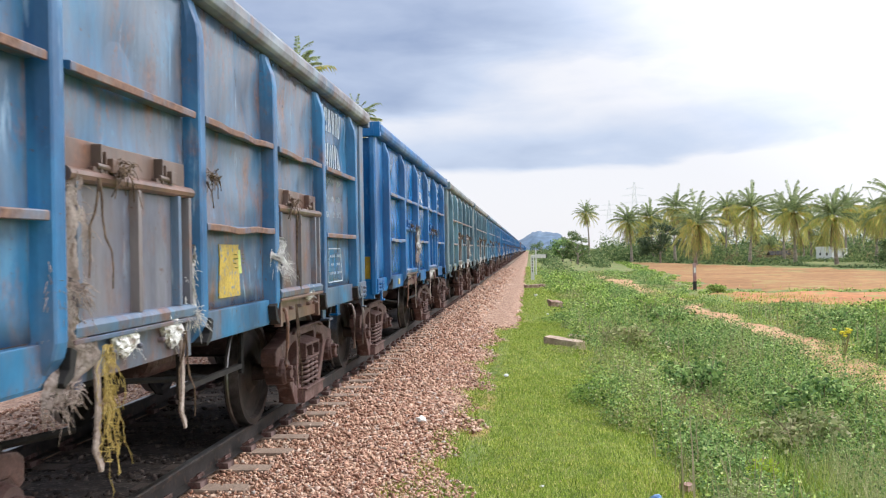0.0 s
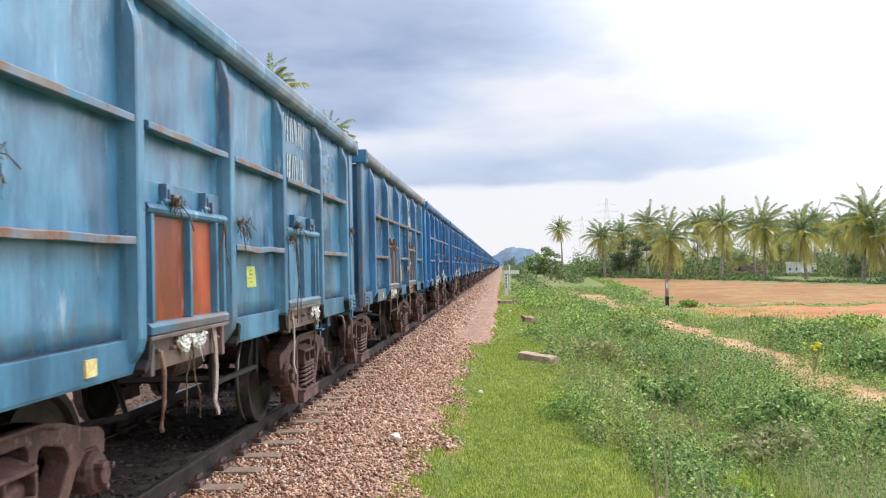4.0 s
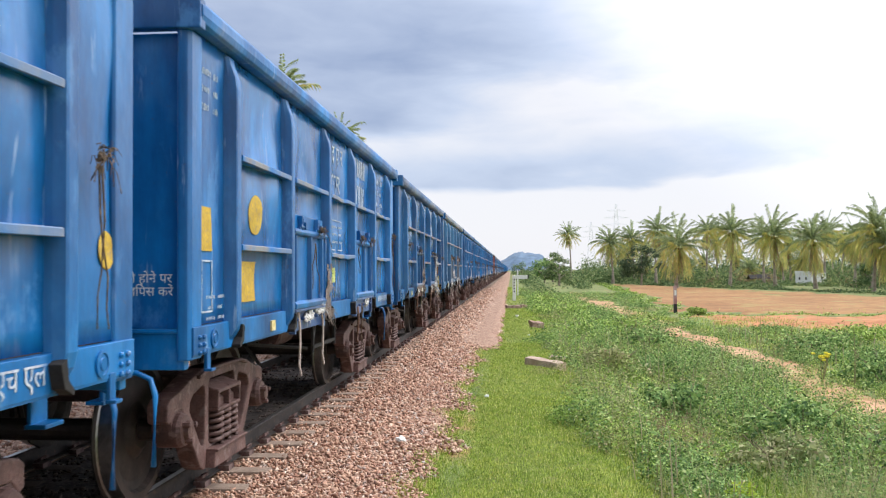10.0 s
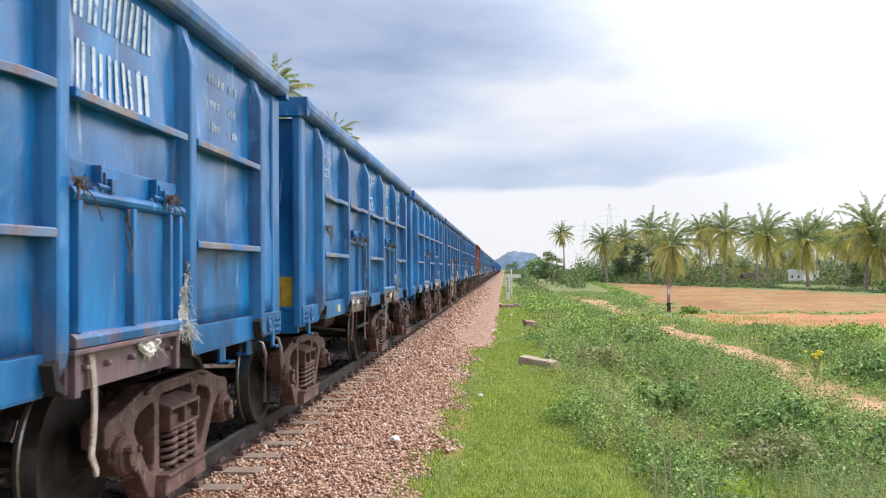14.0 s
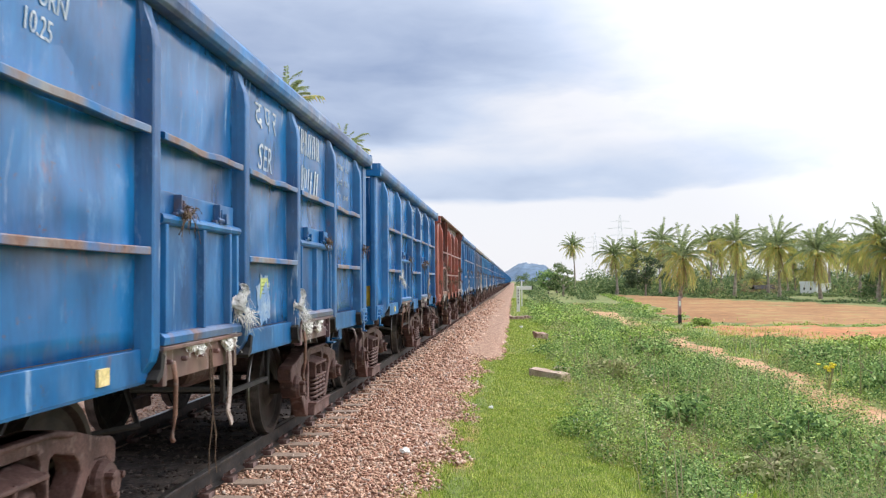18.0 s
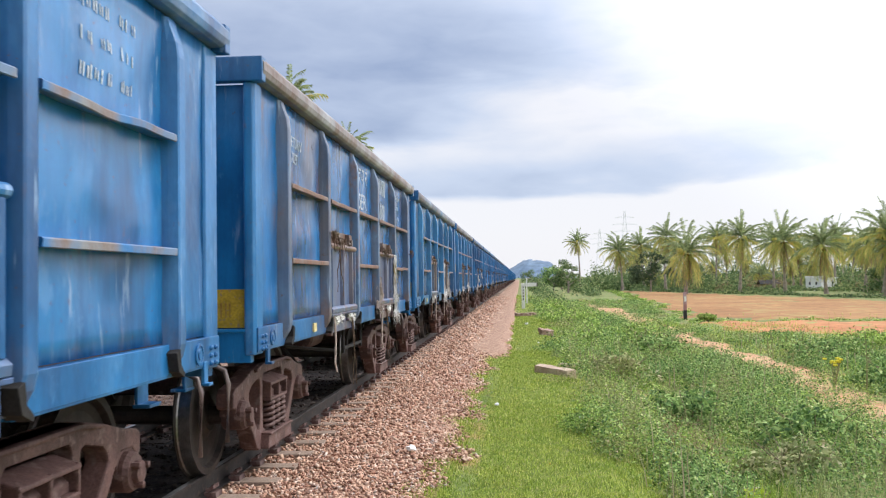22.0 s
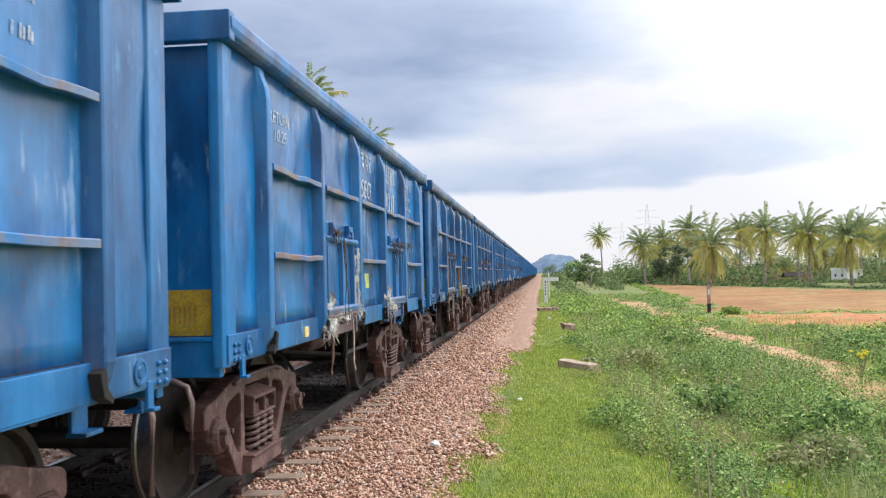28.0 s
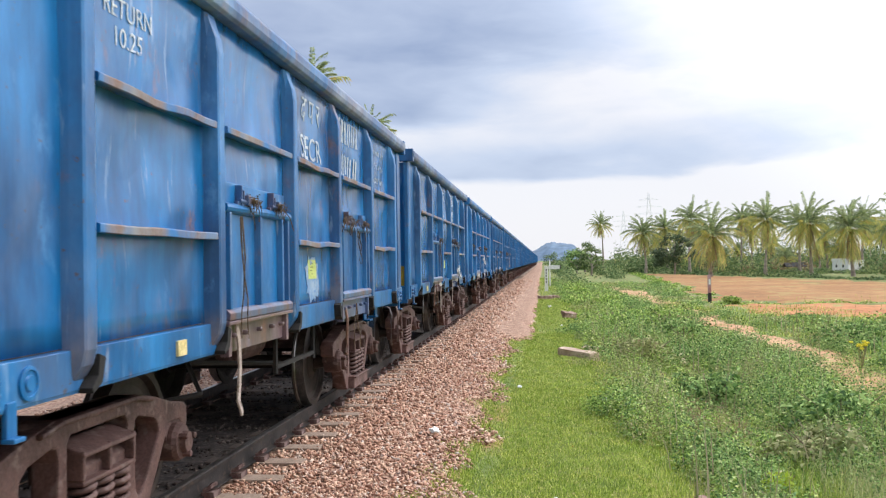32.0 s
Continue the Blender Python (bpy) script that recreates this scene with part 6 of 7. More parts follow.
def make_tree(name, x, y, h, r, mat, n, seed, label, leaf=0.32):
    """A broad-leaved tree: tapered trunk, a few limbs, crown of many leaf clumps with gaps."""
    rng = np.random.default_rng(seed)
    t = thing(name, label, "tree", "trees at the field's edge", pose(x, y, ground_z(x, y) - 0.1))
    bm = bmesh.new()
    tube(bm, [(0, 0, 0), (0.1, 0, h * 0.25), (0, 0.1, h * 0.5), (0.1, 0.1, h * 0.75)], 0.2, 7, 0.06)
    for k in range(6):
        a = k * 1.05
        tube(bm, [(0, 0, h * (0.25 + 0.06 * k)), (r * 0.4 * math.cos(a), r * 0.4 * math.sin(a), h * (0.42 + 0.06 * k)), (r * 0.75 * math.cos(a), r * 0.75 * math.sin(a), h * (0.5 + 0.07 * k))], 0.09, 5, 0.02)
    part("trunk", bm, M["bark"], t)
    P, N = [], []
    for _ in range(26):
        a, u, v = rng.uniform(0, 6.28), rng.uniform(0.1, 1) ** 0.5, rng.uniform(0.18, 0.95)
        rr = r * u * math.sin(3.0 * (v * 0.8 + 0.17))
        p, nn = clump_leaves(rr * math.cos(a), rr * math.sin(a), h * v, r * 0.33, r * 0.30, n // 26, rng)
        P.append(p)
        N.append(nn)
    P, N = np.concatenate(P), np.concatenate(N)
    child("crown", leaf_soup("crown", P, N, leaf * (0.6 + 0.8 * rng.random(len(P))), mat, 0.6, seed), t)


def make_far_green():
    rng = np.random.default_rng(31)
    spots = []
    for _ in range(620):
        b = rng.uniform(0.075, 0.62)
        d = float(np.interp(b, [0.07, 0.2, 0.3, 0.4, 0.62], [178, 150, 142, 112, 92])) + abs(rng.normal()) * 22
        h = rng.uniform(1.2, 4.4) * (1.2 if b < 0.2 else 0.85)
        if 0.245 < b < 0.335:
            h = min(h, 0.6)
        spots.append((b * d, d, rng.uniform(0.8, 2.0), h, 60))
    for _ in range(620):
        b = rng.uniform(0.075, 0.62)
        if 0.245 < b < 0.335:
            continue
        d = float(np.interp(b, [0.07, 0.2, 0.3, 0.4, 0.62], [195, 178, 165, 138, 118])) + rng.uniform(0, 40)
        spots.append((b * d, d, rng.uniform(1.4, 2.8), rng.uniform(2.2, 6.0) * (1.0 if b < 0.2 else 0.72), 90))
    for _ in range(150):
        b, d = rng.uniform(0.225, 0.36), rng.uniform(192, 235)
        spots.append((b * d, d, rng.uniform(1.6, 3.0), rng.uniform(3.5, 7.5), 90))
    far_x, far_y = [17, 24, 36, 60], [172, 142, 90, 60]
    for _ in range(420):
        q = rng.uniform(0, 1) ** 0.8 * 43 + 17
        y = float(np.interp(q, far_x, far_y)) + rng.uniform(1.0, 7.0)
        x = q + rng.uniform(0, 2)
        spots.append((x, y, rng.uniform(0.6, 1.5), rng.uniform(0.3, 1.15) * (0.35 if 0.29 < x / y < 0.36 else 0.75), 60))
    dry = []
    for _ in range(150):
        b = rng.uniform(0.17, 0.6)
        d = float(np.interp(b, [0.07, 0.2, 0.3, 0.4, 0.62], [180, 152, 144, 114, 94])) + rng.uniform(2, 40)
        if 0.30 < b < 0.335:
            continue
        dry.append((b * d, d, rng.uniform(0.6, 1.3), rng.uniform(1.2, 3.6), 50))
    spread("dry_undergrowth", dry, M["withered"], "brown withered fronds and scrub under the palms", "bushes", 0.085, 0.3, 14)
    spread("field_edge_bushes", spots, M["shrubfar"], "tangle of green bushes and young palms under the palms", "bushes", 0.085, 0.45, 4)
    spots = []
    for _ in range(260):
        d = rng.uniform(70, 240)
        x = rng.uniform(1.4 + 0.004 * d, 0.072 * d + 1.5)
        if d < 120:
            x = min(x, 6.0)
        if abs(x - path_x(d)) < 1.6 + 0.006 * d or d < 110 and 4.2 < x < 6.5:
            continue
        spots.append((x, d, rng.uniform(0.5, 1.2) * (1 + d / 260), rng.uniform(0.5, 1.3) * (1 + max(0, d - 90) / 90), 55))
    for _ in range(200):
        d = rng.uniform(260, 700)
        spots.append((rng.uniform(0.004, 0.5) * d, d, rng.uniform(2, 5), rng.uniform(2.0, 5.0), 40))
    for _ in range(150):
        d = rng.uniform(30, 400)
        spots.append((-9 - rng.uniform(0.0, 0.5) * d, d, rng.uniform(0.8, 3), rng.uniform(0.6, 2.5), 50))
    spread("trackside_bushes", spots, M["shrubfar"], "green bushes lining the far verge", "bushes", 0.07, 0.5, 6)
    # grass tufts strewn along the edge of the bare field
    spots = []
    for _ in range(420):
        s = rng.random()
        if s < 0.4:
            q = rng.random()
            x, y = 9.8 + 7 * q + rng.normal() * 0.7, 50 + 122 * q + rng.normal() * 1.5
        elif s < 0.75:
            x, y = rng.uniform(9.5, 40), 52.0 + rng.normal() * 0.4
        else:
            x, y = rng.uniform(9.5, 34), 36.5 + rng.normal() * 1.0
        spots.append((x, y, rng.uniform(0.2, 0.5), rng.uniform(0.10, 0.28), 34))
    spread("field_margin_grass", spots, M["weed"], "low grass and weeds along the field margins", "grass", 0.07, 0.35, 7)


make_weeds()
make_grass()
make_palms()
make_tree("broadleaf_tree", 0.036 * 165, 165, 4.2, 2.8, M["shrub"], 2200, 13, "grey-green tree at the end of the field")
make_tree("broadleaf_tree", 0.140 * 150, 150, 6.6, 3.2, M["darkleaf"], 3000, 3, "dark round broad-leaved tree among the palms")
make_tree("broadleaf_tree", 0.045 * 190, 190, 6.0, 2.8, M["shrubfar"], 2000, 4, "low green tree at the end of the field")
make_tree("broadleaf_tree", 0.052 * 150, 150, 4.6, 2.4, M["shrubfar"], 1800, 5, "low green tree at the end of the field")
make_tree("broadleaf_tree", 0.012 * 260, 260, 4.5, 3.2, M["shrubfar"], 1500, 6, "small tree beside the line far off")
make_tree("broadleaf_tree", 0.38 * 120, 120, 3.4, 2.0, M["shrubfar"], 1500, 7, "leafy bush at the edge of the field", 0.25)
make_far_green()


def make_bush(x, y, r, h, n, seed, mat, label):
    rng = np.random.default_rng(seed)
    t = thing("bush", label, "bush", "bushes beside the path", pose(x, y, ground_z(x, y) - 0.05))
    for k in range(7):
        a = k * 0.9 + seed
        bm = bmesh.new()
        tube(bm, [(0, 0, 0), (0.3 * r * math.cos(a), 0.3 * r * math.sin(a), 0.5 * h), (0.7 * r * math.cos(a), 0.7 * r * math.sin(a), 0.85 * h)], 0.018, 5, 0.005)
        part("stem", bm, M["twig"], t)
    P, N = [], []
    for _ in range(14):
        a, q = rng.uniform(0, 6.28), rng.uniform(0.2, 0.8) * r
        p, nn = clump_leaves(q * math.cos(a), q * math.sin(a), rng.uniform(0.05, 0.6) * h, r * 0.42, h * 0.42, n // 14, rng)
        P.append(p)
        N.append(nn)
    P, N = np.concatenate(P), np.concatenate(N)
    child("foliage", leaf_soup("foliage", P, N, min(0.11, 0.06 + y * 0.0022) * (0.6 + 0.8 * rng.random(len(P))), mat, 0.5, seed), t)


for i, (bx, by, br, bh, bm_, bl) in enumerate([
        (8.6, 27.5, 1.1, 0.9, "shrub", "dark leafy bush beside the footpath"), (9.7, 28.5, 0.9, 0.7, "shrub", "dark leafy bush beside the footpath"),
        (8.4, 21.5, 1.1, 1.0, "shrub", "dark leafy bush beside the footpath"), (9.3, 20.0, 1.0, 1.0, "weed", "green leafy bush beside the footpath"),
        (2.2, 45.0, 1.3, 1.1, "weed", "round green bush on the railway bank"), (3.2, 40.0, 1.2, 0.9, "weed", "round green bush on the railway bank"), (1.9, 58.0, 1.2, 1.2, "weed", "round green bush on the railway bank"),
        (4.8, 36.0, 1.3, 1.0, "weed", "round green bush on the railway bank"), (4.4, 30.0, 1.1, 0.9, "shrub", "dark green bush on the railway bank"), (2.3, 33.0, 0.9, 0.8, "weed", "round green bush on the railway bank"),
        (10.3, 51.5, 0.5, 0.55, "weed", "small leafy bush at the field's edge"), (11.8, 33.0, 1.0, 0.7, "weed", "small leafy bush at the field's edge"), (13.5, 35.5, 0.9, 0.7, "weed", "small leafy bush at the field's edge"),
        (2.9, 16.5, 0.8, 0.75, "shrub", "dark green bush on the railway bank"), (4.3, 14.0, 0.9, 0.8, "shrub", "dark green bush on the railway bank"), (3.3, 11.5, 0.7, 0.7, "weedpale", "grey-green bush on the railway bank"),
        (4.9, 12.0, 0.8, 0.8, "shrub", "dark green bush on the railway bank"), (2.4, 22.0, 0.9, 0.75, "weedpale", "grey-green bush on the railway bank"), (3.6, 50.0, 1.2, 0.9, "weed", "round green bush on the railway bank"), (2.42, 9.9, 0.22, 0.42, "lime", "young plant with bright lime-green leaves among the weeds")]):
    make_bush(bx, by, br, bh, 260 if br < 0.3 else 1500 if by < 25 else 1100, i + 3, M[bm_], bl)


def make_flowers():
    """A spray of yellow flower heads and one tall dry stem beside the path."""
    t = thing("flowering_weed", "weed with bright yellow flower heads beside the path", "weed", at=pose(7.0, 21.3, ground_z(7.0, 21.3)))
    rng = random.Random(6)
    heads = []
    for k in range(12):
        p = Vector((rng.uniform(-0.2, 0.2), rng.uniform(-0.2, 0.2), rng.uniform(0.55, 0.75)))
        bm = bmesh.new()
        tube(bm, [(0, 0, 0), p * 0.5, p], 0.006, 4)
        part("stem", bm, M["stalk"], t)
        heads.append(p)
    for p in heads:
        bm = bmesh.new()
        for q in range(6):
            a = q * 1.05
            bmesh.ops.create_icosphere(bm, subdivisions=1, radius=0.022, matrix=Matrix.Translation(p + Vector((0.03 * math.cos(a), 0.03 * math.sin(a), 0.01 * (q % 2)))))
        part("flower_head", bm, M["flower"], t, "bright yellow flower head")
    bm = bmesh.new()
    tube(bm, [(0, 0, 0), (0.02, 0, 0.7), (0.0, 0, 1.35)], 0.02, 6, 0.008)
    solid("dry_stem", bm, M["stalk"], "tall bare dry stem standing in the weeds", "plant", at=pose(7.45, 20.6, ground_z(7.45, 20.6)))


make_flowers()


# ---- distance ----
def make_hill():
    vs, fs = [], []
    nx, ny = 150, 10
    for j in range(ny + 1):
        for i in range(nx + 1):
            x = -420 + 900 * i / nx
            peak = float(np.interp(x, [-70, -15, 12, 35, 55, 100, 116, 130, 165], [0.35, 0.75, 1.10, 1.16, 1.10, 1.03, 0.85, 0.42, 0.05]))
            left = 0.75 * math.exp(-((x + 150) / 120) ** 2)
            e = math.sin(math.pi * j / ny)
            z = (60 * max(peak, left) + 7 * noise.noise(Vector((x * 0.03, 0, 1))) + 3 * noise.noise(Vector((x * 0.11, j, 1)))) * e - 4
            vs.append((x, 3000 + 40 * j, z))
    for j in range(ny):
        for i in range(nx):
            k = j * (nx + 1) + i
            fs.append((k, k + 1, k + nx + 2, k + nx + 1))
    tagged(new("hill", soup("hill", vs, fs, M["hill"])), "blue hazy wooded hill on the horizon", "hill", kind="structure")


def make_pylon(x, y, h):
    p = thing("pylon", "lattice power pylon far off in haze", "pylon", "power pylons", pose(x, y, -1.2))
    def half(z):
        return 4.2 * (1 - z / h) ** 1.15 + 0.45
    bm = bmesh.new()
    zs = [h * s for s in (0, 0.16, 0.31, 0.45, 0.57, 0.68, 0.78, 0.87, 0.94, 1.0)]
    for sx, sy in ((-1, -1), (-1, 1), (1, -1), (1, 1)):
        tube(bm, [(sx * half(z), sy * half(z), z) for z in zs], 0.075, 4)
    part("leg_frame", bm, M["pylon"], p)
    bm = bmesh.new()
    for a, b in zip(zs, zs[1:]):
        for s in (-1, 1):
            tube(bm, [(-half(a), s * half(a), a), (half(b), s * half(b), b)], 0.045, 4)
            tube(bm, [(half(a), s * half(a), a), (-half(b), s * half(b), b)], 0.045, 4)
            tube(bm, [(s * half(a), -half(a), a), (s * half(b), half(b), b)], 0.045, 4)
    part("bracing", bm, M["pylon"], p)
    for z, l in ((0.70, 7.5), (0.80, 8.5), (0.90, 6.5)):
        bm = bmesh.new()
        tube(bm, [(-l, 0, h * z), (0, 0, h * z + 1.2), (l, 0, h * z)], 0.09, 4)
        tube(bm, [(-l, 0, h * z), (l, 0, h * z)], 0.07, 4)
        part("cross_arm", bm, M["pylon"], p)


make_hill()
make_pylon(0.114 * 640, 640, 48)
make_pylon(0.087 * 800, 800, 44)


def make_house(x, y):
    h = thing("house", "small white plastered house behind the palms", "house", at=pose(x, y, -1.05, 0, 0, 36) @ Matrix.Scale(0.58, 4))
    bm = bmesh.new()
    box(bm, -3.2, 3.2, -2.4, 2.4, 0, 3.3)
    part("wall", bm, M["plaster"], h)
    bm = bmesh.new()
    box(bm, -3.4, 3.4, -2.6, 2.6, 3.3, 3.45)
    box(bm, -3.3, -0.4, -2.5, 2.5, 3.45, 3.9)
    part("roof", bm, M["plaster"], h, "flat white roof with parapet")
    for wx, wy, face in ((-1.6, -2.41, 0), (1.4, -2.41, 0), (-3.21, -0.9, 1), (-3.21, 1.1, 1)):
        m = pose(wx, wy, 0, 0, 0, -90 * face)
        bm = bmesh.new()
        box(bm, -0.24, 0.24, -0.05, 0.05, 1.6, 2.3)
        win = part("window", bm, M["dark"], h, m=m)
        bm = bmesh.new()
        box(bm, -0.34, 0.34, -0.19, 0.0, 2.3, 2.38)
        part("sill", bm, M["plaster"], win)


make_house(0.318 * 146, 146)


def make_shelter(x, y):
    s = thing("field_shelter", "low dark thatched shelter under the palms", "shelter", at=pose(x, y, -1.0) @ Matrix.Scale(0.72, 4))
    for a in (-1.9, 1.9):
        for b in (-1.2, 1.2):
            bm = bmesh.new()
            tube(bm, [(a, b, 0), (a, b, 1.5)], 0.07, 6)
            part("post", bm, M["twig"], s)
    bm = bmesh.new()
    prism(bm, [(-1.7, 1.3), (0, 2.3), (1.7, 1.3), (1.7, 1.2), (0, 2.1), (-1.7, 1.2)], -2.4, 2.4, "x")
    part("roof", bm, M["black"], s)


make_shelter(0.264 * 160, 160)


# ---- trackside things ----
def make_posts():
    p = thing("distance_post", "white concrete distance post on the verge", "post", at=pose(0.22, 62, ground_z(0.22, 62) - 0.05))
    bm = bmesh.new()
    box(bm, -0.115, 0.115, -0.07, 0.07, 0, 1.75)
    body = part("slab", bm, M["white"], p, bevel=0.02)
    for i in range(5):
        bm = bmesh.new()
        box(bm, -0.04, 0.04, -0.078, -0.071, 0.62 + 0.2 * i, 0.73 + 0.2 * i)
        part("marking", bm, M["dark"], body, "dark painted mark")
    q = thing("track_sign", "white trackside sign with a short arm", "sign", at=pose(0.55, 74, ground_z(0.55, 74) - 0.05))
    bm = bmesh.new()
    box(bm, -0.05, 0.05, -0.05, 0.05, 0, 2.1)
    part("post", bm, M["white"], q, bevel=0.01)
    bm = bmesh.new()
    box(bm, -0.12, 0.85, -0.09, -0.052, 1.40, 1.70)
    board = part("board", bm, M["white"], q, bevel=0.01)
    bm = bmesh.new()
    box(bm, 0.79, 0.87, -0.10, -0.048, 1.39, 1.71)
    part("end_band", bm, M["dark"], board, "dark end band")
    b = thing("boundary_post", "upright boundary post painted pale above and black below", "post", at=pose(9.5, 54, ground_z(9.5, 54) - 0.05))
    bm = bmesh.new()
    box(bm, -0.095, 0.095, -0.095, 0.095, 0, 0.62)
    part("base", bm, M["dark"], b, "black base", bevel=0.01)
    bm = bmesh.new()
    box(bm, -0.09, 0.09, -0.09, 0.09, 0.62, 1.66)
    part("shaft", bm, M["mauve"], b, bevel=0.015)
    bm = bmesh.new()
    box(bm, -0.08, 0.08, -0.097, -0.089, 0.625, 1.0)
    part("red_mark", bm, M["redpaint"], b)
    bm = bmesh.new()
    box(bm, -0.055, 0.055, -0.097, -0.089, 1.12, 1.42)
    part("white_mark", bm, M["white"], b)




def rough_stone(name, size, seed, at, mat, label):
    bm = bmesh.new()
    bmesh.ops.create_cube(bm, size=1)
    bmesh.ops.subdivide_edges(bm, edges=bm.edges[:], cuts=3, use_grid_fill=True)
    for v in bm.verts:
        v.co = Vector((v.co.x * size[0], v.co.y * size[1], v.co.z * size[2]))
        v.co += v.normal * (0.03 if size[0] > 1 else 0.07 * min(1.0, size[0] * 2.5)) * noise.noise(v.co * 5 + Vector((seed, 0, 0))) - v.co * 0.05 * max(0, noise.noise(v.co * 3 + Vector((0, seed, 0))))
    ob = solid(name, bm, mat, label, "stone", at=at, bevel=0.0, smooth=False)
    return ob


def make_stones():
    rough_stone("stone_slab", (1.12, 0.25, 0.19), 1, pose(0.72, 19.80, -0.395, 2, 2, -54), M["slab"], "long grey-brown stone block lying on the turf")
    rough_stone("stone", (0.30, 0.3, 0.10), 2, pose(1.05, 21.8, -0.47, 0, 0, 30), M["slab"], "small grey stone half in the weeds")
    rough_stone("stone", (0.46, 0.36, 0.28), 3, pose(0.92, 33.5, -0.40, 8, 4, 20), M["brownstone"], "rough brown stone on the turf")
    rough_stone("stone", (0.7, 0.5, 0.24), 4, pose(0.10, 49.5, -0.40, 0, 0, 10), M["brownstone"], "flat brown stones beside the ballast")
    rough_stone("stone", (0.4, 0.4, 0.2), 5, pose(0.62, 50.5, -0.40, 0, 0, 40), M["brownstone"], "flat brown stone on the turf")
    rough_stone("stone", (0.12, 0.09, 0.06), 6, pose(1.42, 8.6, -0.585, 0, 0, 40), M["brownstone"], "small reddish stone at the edge of the weeds")


def litter(x, y, s, seed, mat, label, category="litter"):
    bm = bmesh.new()
    bmesh.ops.create_icosphere(bm, subdivisions=2, radius=s)
    for v in bm.verts:
        v.co *= 0.75 + 0.55 * noise.noise(v.co * (2.2 / s) * 0.6 + Vector((seed * 3.3, 0, 0)))
        v.co.z *= 0.55
    z = max(ground_z(x, y), bed_z(x) + 0.02 if x < TRACK_X + 2.8 else -9)
    solid("litter", bm, mat, label, category, "scraps of litter", at=pose(x, y, z + s * 0.8, 0, 0, seed * 40))


def make_litter():
    litter(-1.21, 10.0, 0.072, 1, M["white"], "crumpled white paper scrap on the ballast")
    litter(-0.40, 14.8, 0.055, 2, M["white"], "crumpled white plastic scrap on the turf")
    litter(0.88, 13.6, 0.06, 3, M["white"], "white plastic scrap beside the weeds")
    litter(1.02, 7.75, 0.06, 4, M["bluewrap"], "blue and white wrapper on the grass")
    litter(0.08, 8.0, 0.025, 5, M["white"], "small white scrap on the grass")
    litter(0.26, 40.0, 0.10, 6, M["white"], "white plastic bag on the turf")
    litter(0.55, 29.0, 0.045, 7, M["white"], "small white scrap on the grass")
    litter(-0.62, 26.5, 0.045, 8, M["white"], "small white scrap on the ballast")
    litter(0.30, 10.3, 0.02, 9, M["yellow"], "dry yellow scrap on the grass")


make_posts()
make_stones()
make_litter()


# ---- lettering, rags and ropes on the wagons ----
FACE = pose(0, 0, 0, 90, 0, 90)


def text_mesh(name, body, size, mat, align="CENTER"):
    c = bpy.data.curves.new(name, "FONT")
    c.body, c.size, c.align_x, c.extrude = body, size, align, 0.0008
    c.resolution_u = 3
    ob = bpy.data.objects.new(name, c)
    scene.collection.objects.link(ob)
    bpy.context.view_layer.update()
    me = bpy.data.meshes.new_from_object(ob.evaluated_get(bpy.context.evaluated_depsgraph_get()))
    me.name = name
    me.materials.clear()
    me.materials.append(mat)
    bpy.data.objects.remove(ob)
    return me


def bars_mesh(name, rows, mat, seed):
    """Plain upright bars in rows, of a line of figures' size; rows: (height of line, figure height, figure count, figure width)."""
    rng = random.Random(seed)
    bm = bmesh.new()
    for z, h, n, w in rows:
        for i in range(n):
            if h < 0.1:
                if rng.random() < 0.93:
                    x, k = (i - (n - 1) / 2) * w + (0.07 if i > n // 2 else -0.03), w * rng.uniform(0.07, 0.11)
                    for q in (-0.2, 0.2)[: rng.choice((1, 2, 2, 2))]:
                        box(bm, x + q * w - k, x + q * w + k, z + h * rng.uniform(0, 0.2), z + h * rng.uniform(0.75, 1), -0.0012, 0.0012)
                continue
            x = (i - (n - 1) / 2) * w
            for a in (-0.24, 0.14 + 0.10 * rng.random()):
                box(bm, x + w * (a - 0.10), x + w * (a + 0.10), z + h * rng.uniform(0, 0.06), z + h * rng.uniform(0.92, 1), -0.0012, 0.0012)
    return mesh_of(name, bm, mat)


def frame_mesh(name, w, h, t, mat):
    bm = bmesh.new()
    for a in ((-w / 2, w / 2, -h / 2, -h / 2 + t), (-w / 2, w / 2, h / 2 - t, h / 2), (-w / 2, -w / 2 + t, -h / 2 + t, h / 2 - t), (w / 2 - t, w / 2, -h / 2 + t, h / 2 - t)):
        box(bm, a[0], a[1], a[2], a[3], -0.002, 0.002)
    return mesh_of(name, bm, mat)


def plate_mesh(name, w, h, mat, t=0.004):
    bm = bmesh.new()
    bmesh.ops.create_grid(bm, x_segments=8, y_segments=6, size=0.5)
    for v in bm.verts:
        v.co = Vector((v.co.x * w, v.co.y * h, t))
    bmesh.ops.solidify(bm, geom=bm.faces[:], thickness=2 * t)
    return mesh_of(name, bm, mat)


def disc_mesh(name, rx, rz, mat):
    bm = bmesh.new()
    rows = [[bm.verts.new((f * rx * math.cos(k * 0.2618), f * rz * math.sin(k * 0.2618), 0.003 if f < 1 else 0.0)) for k in range(24)] for f in (0.05, 0.25, 0.5, 0.75, 0.97, 1.0)]
    for a, b in zip(rows, rows[1:]):
        for k in range(24):
            bm.faces.new((a[k], b[k], b[(k + 1) % 24], a[(k + 1) % 24]))
    bm.faces.new(rows[0])
    return mesh_of(name, bm, mat)


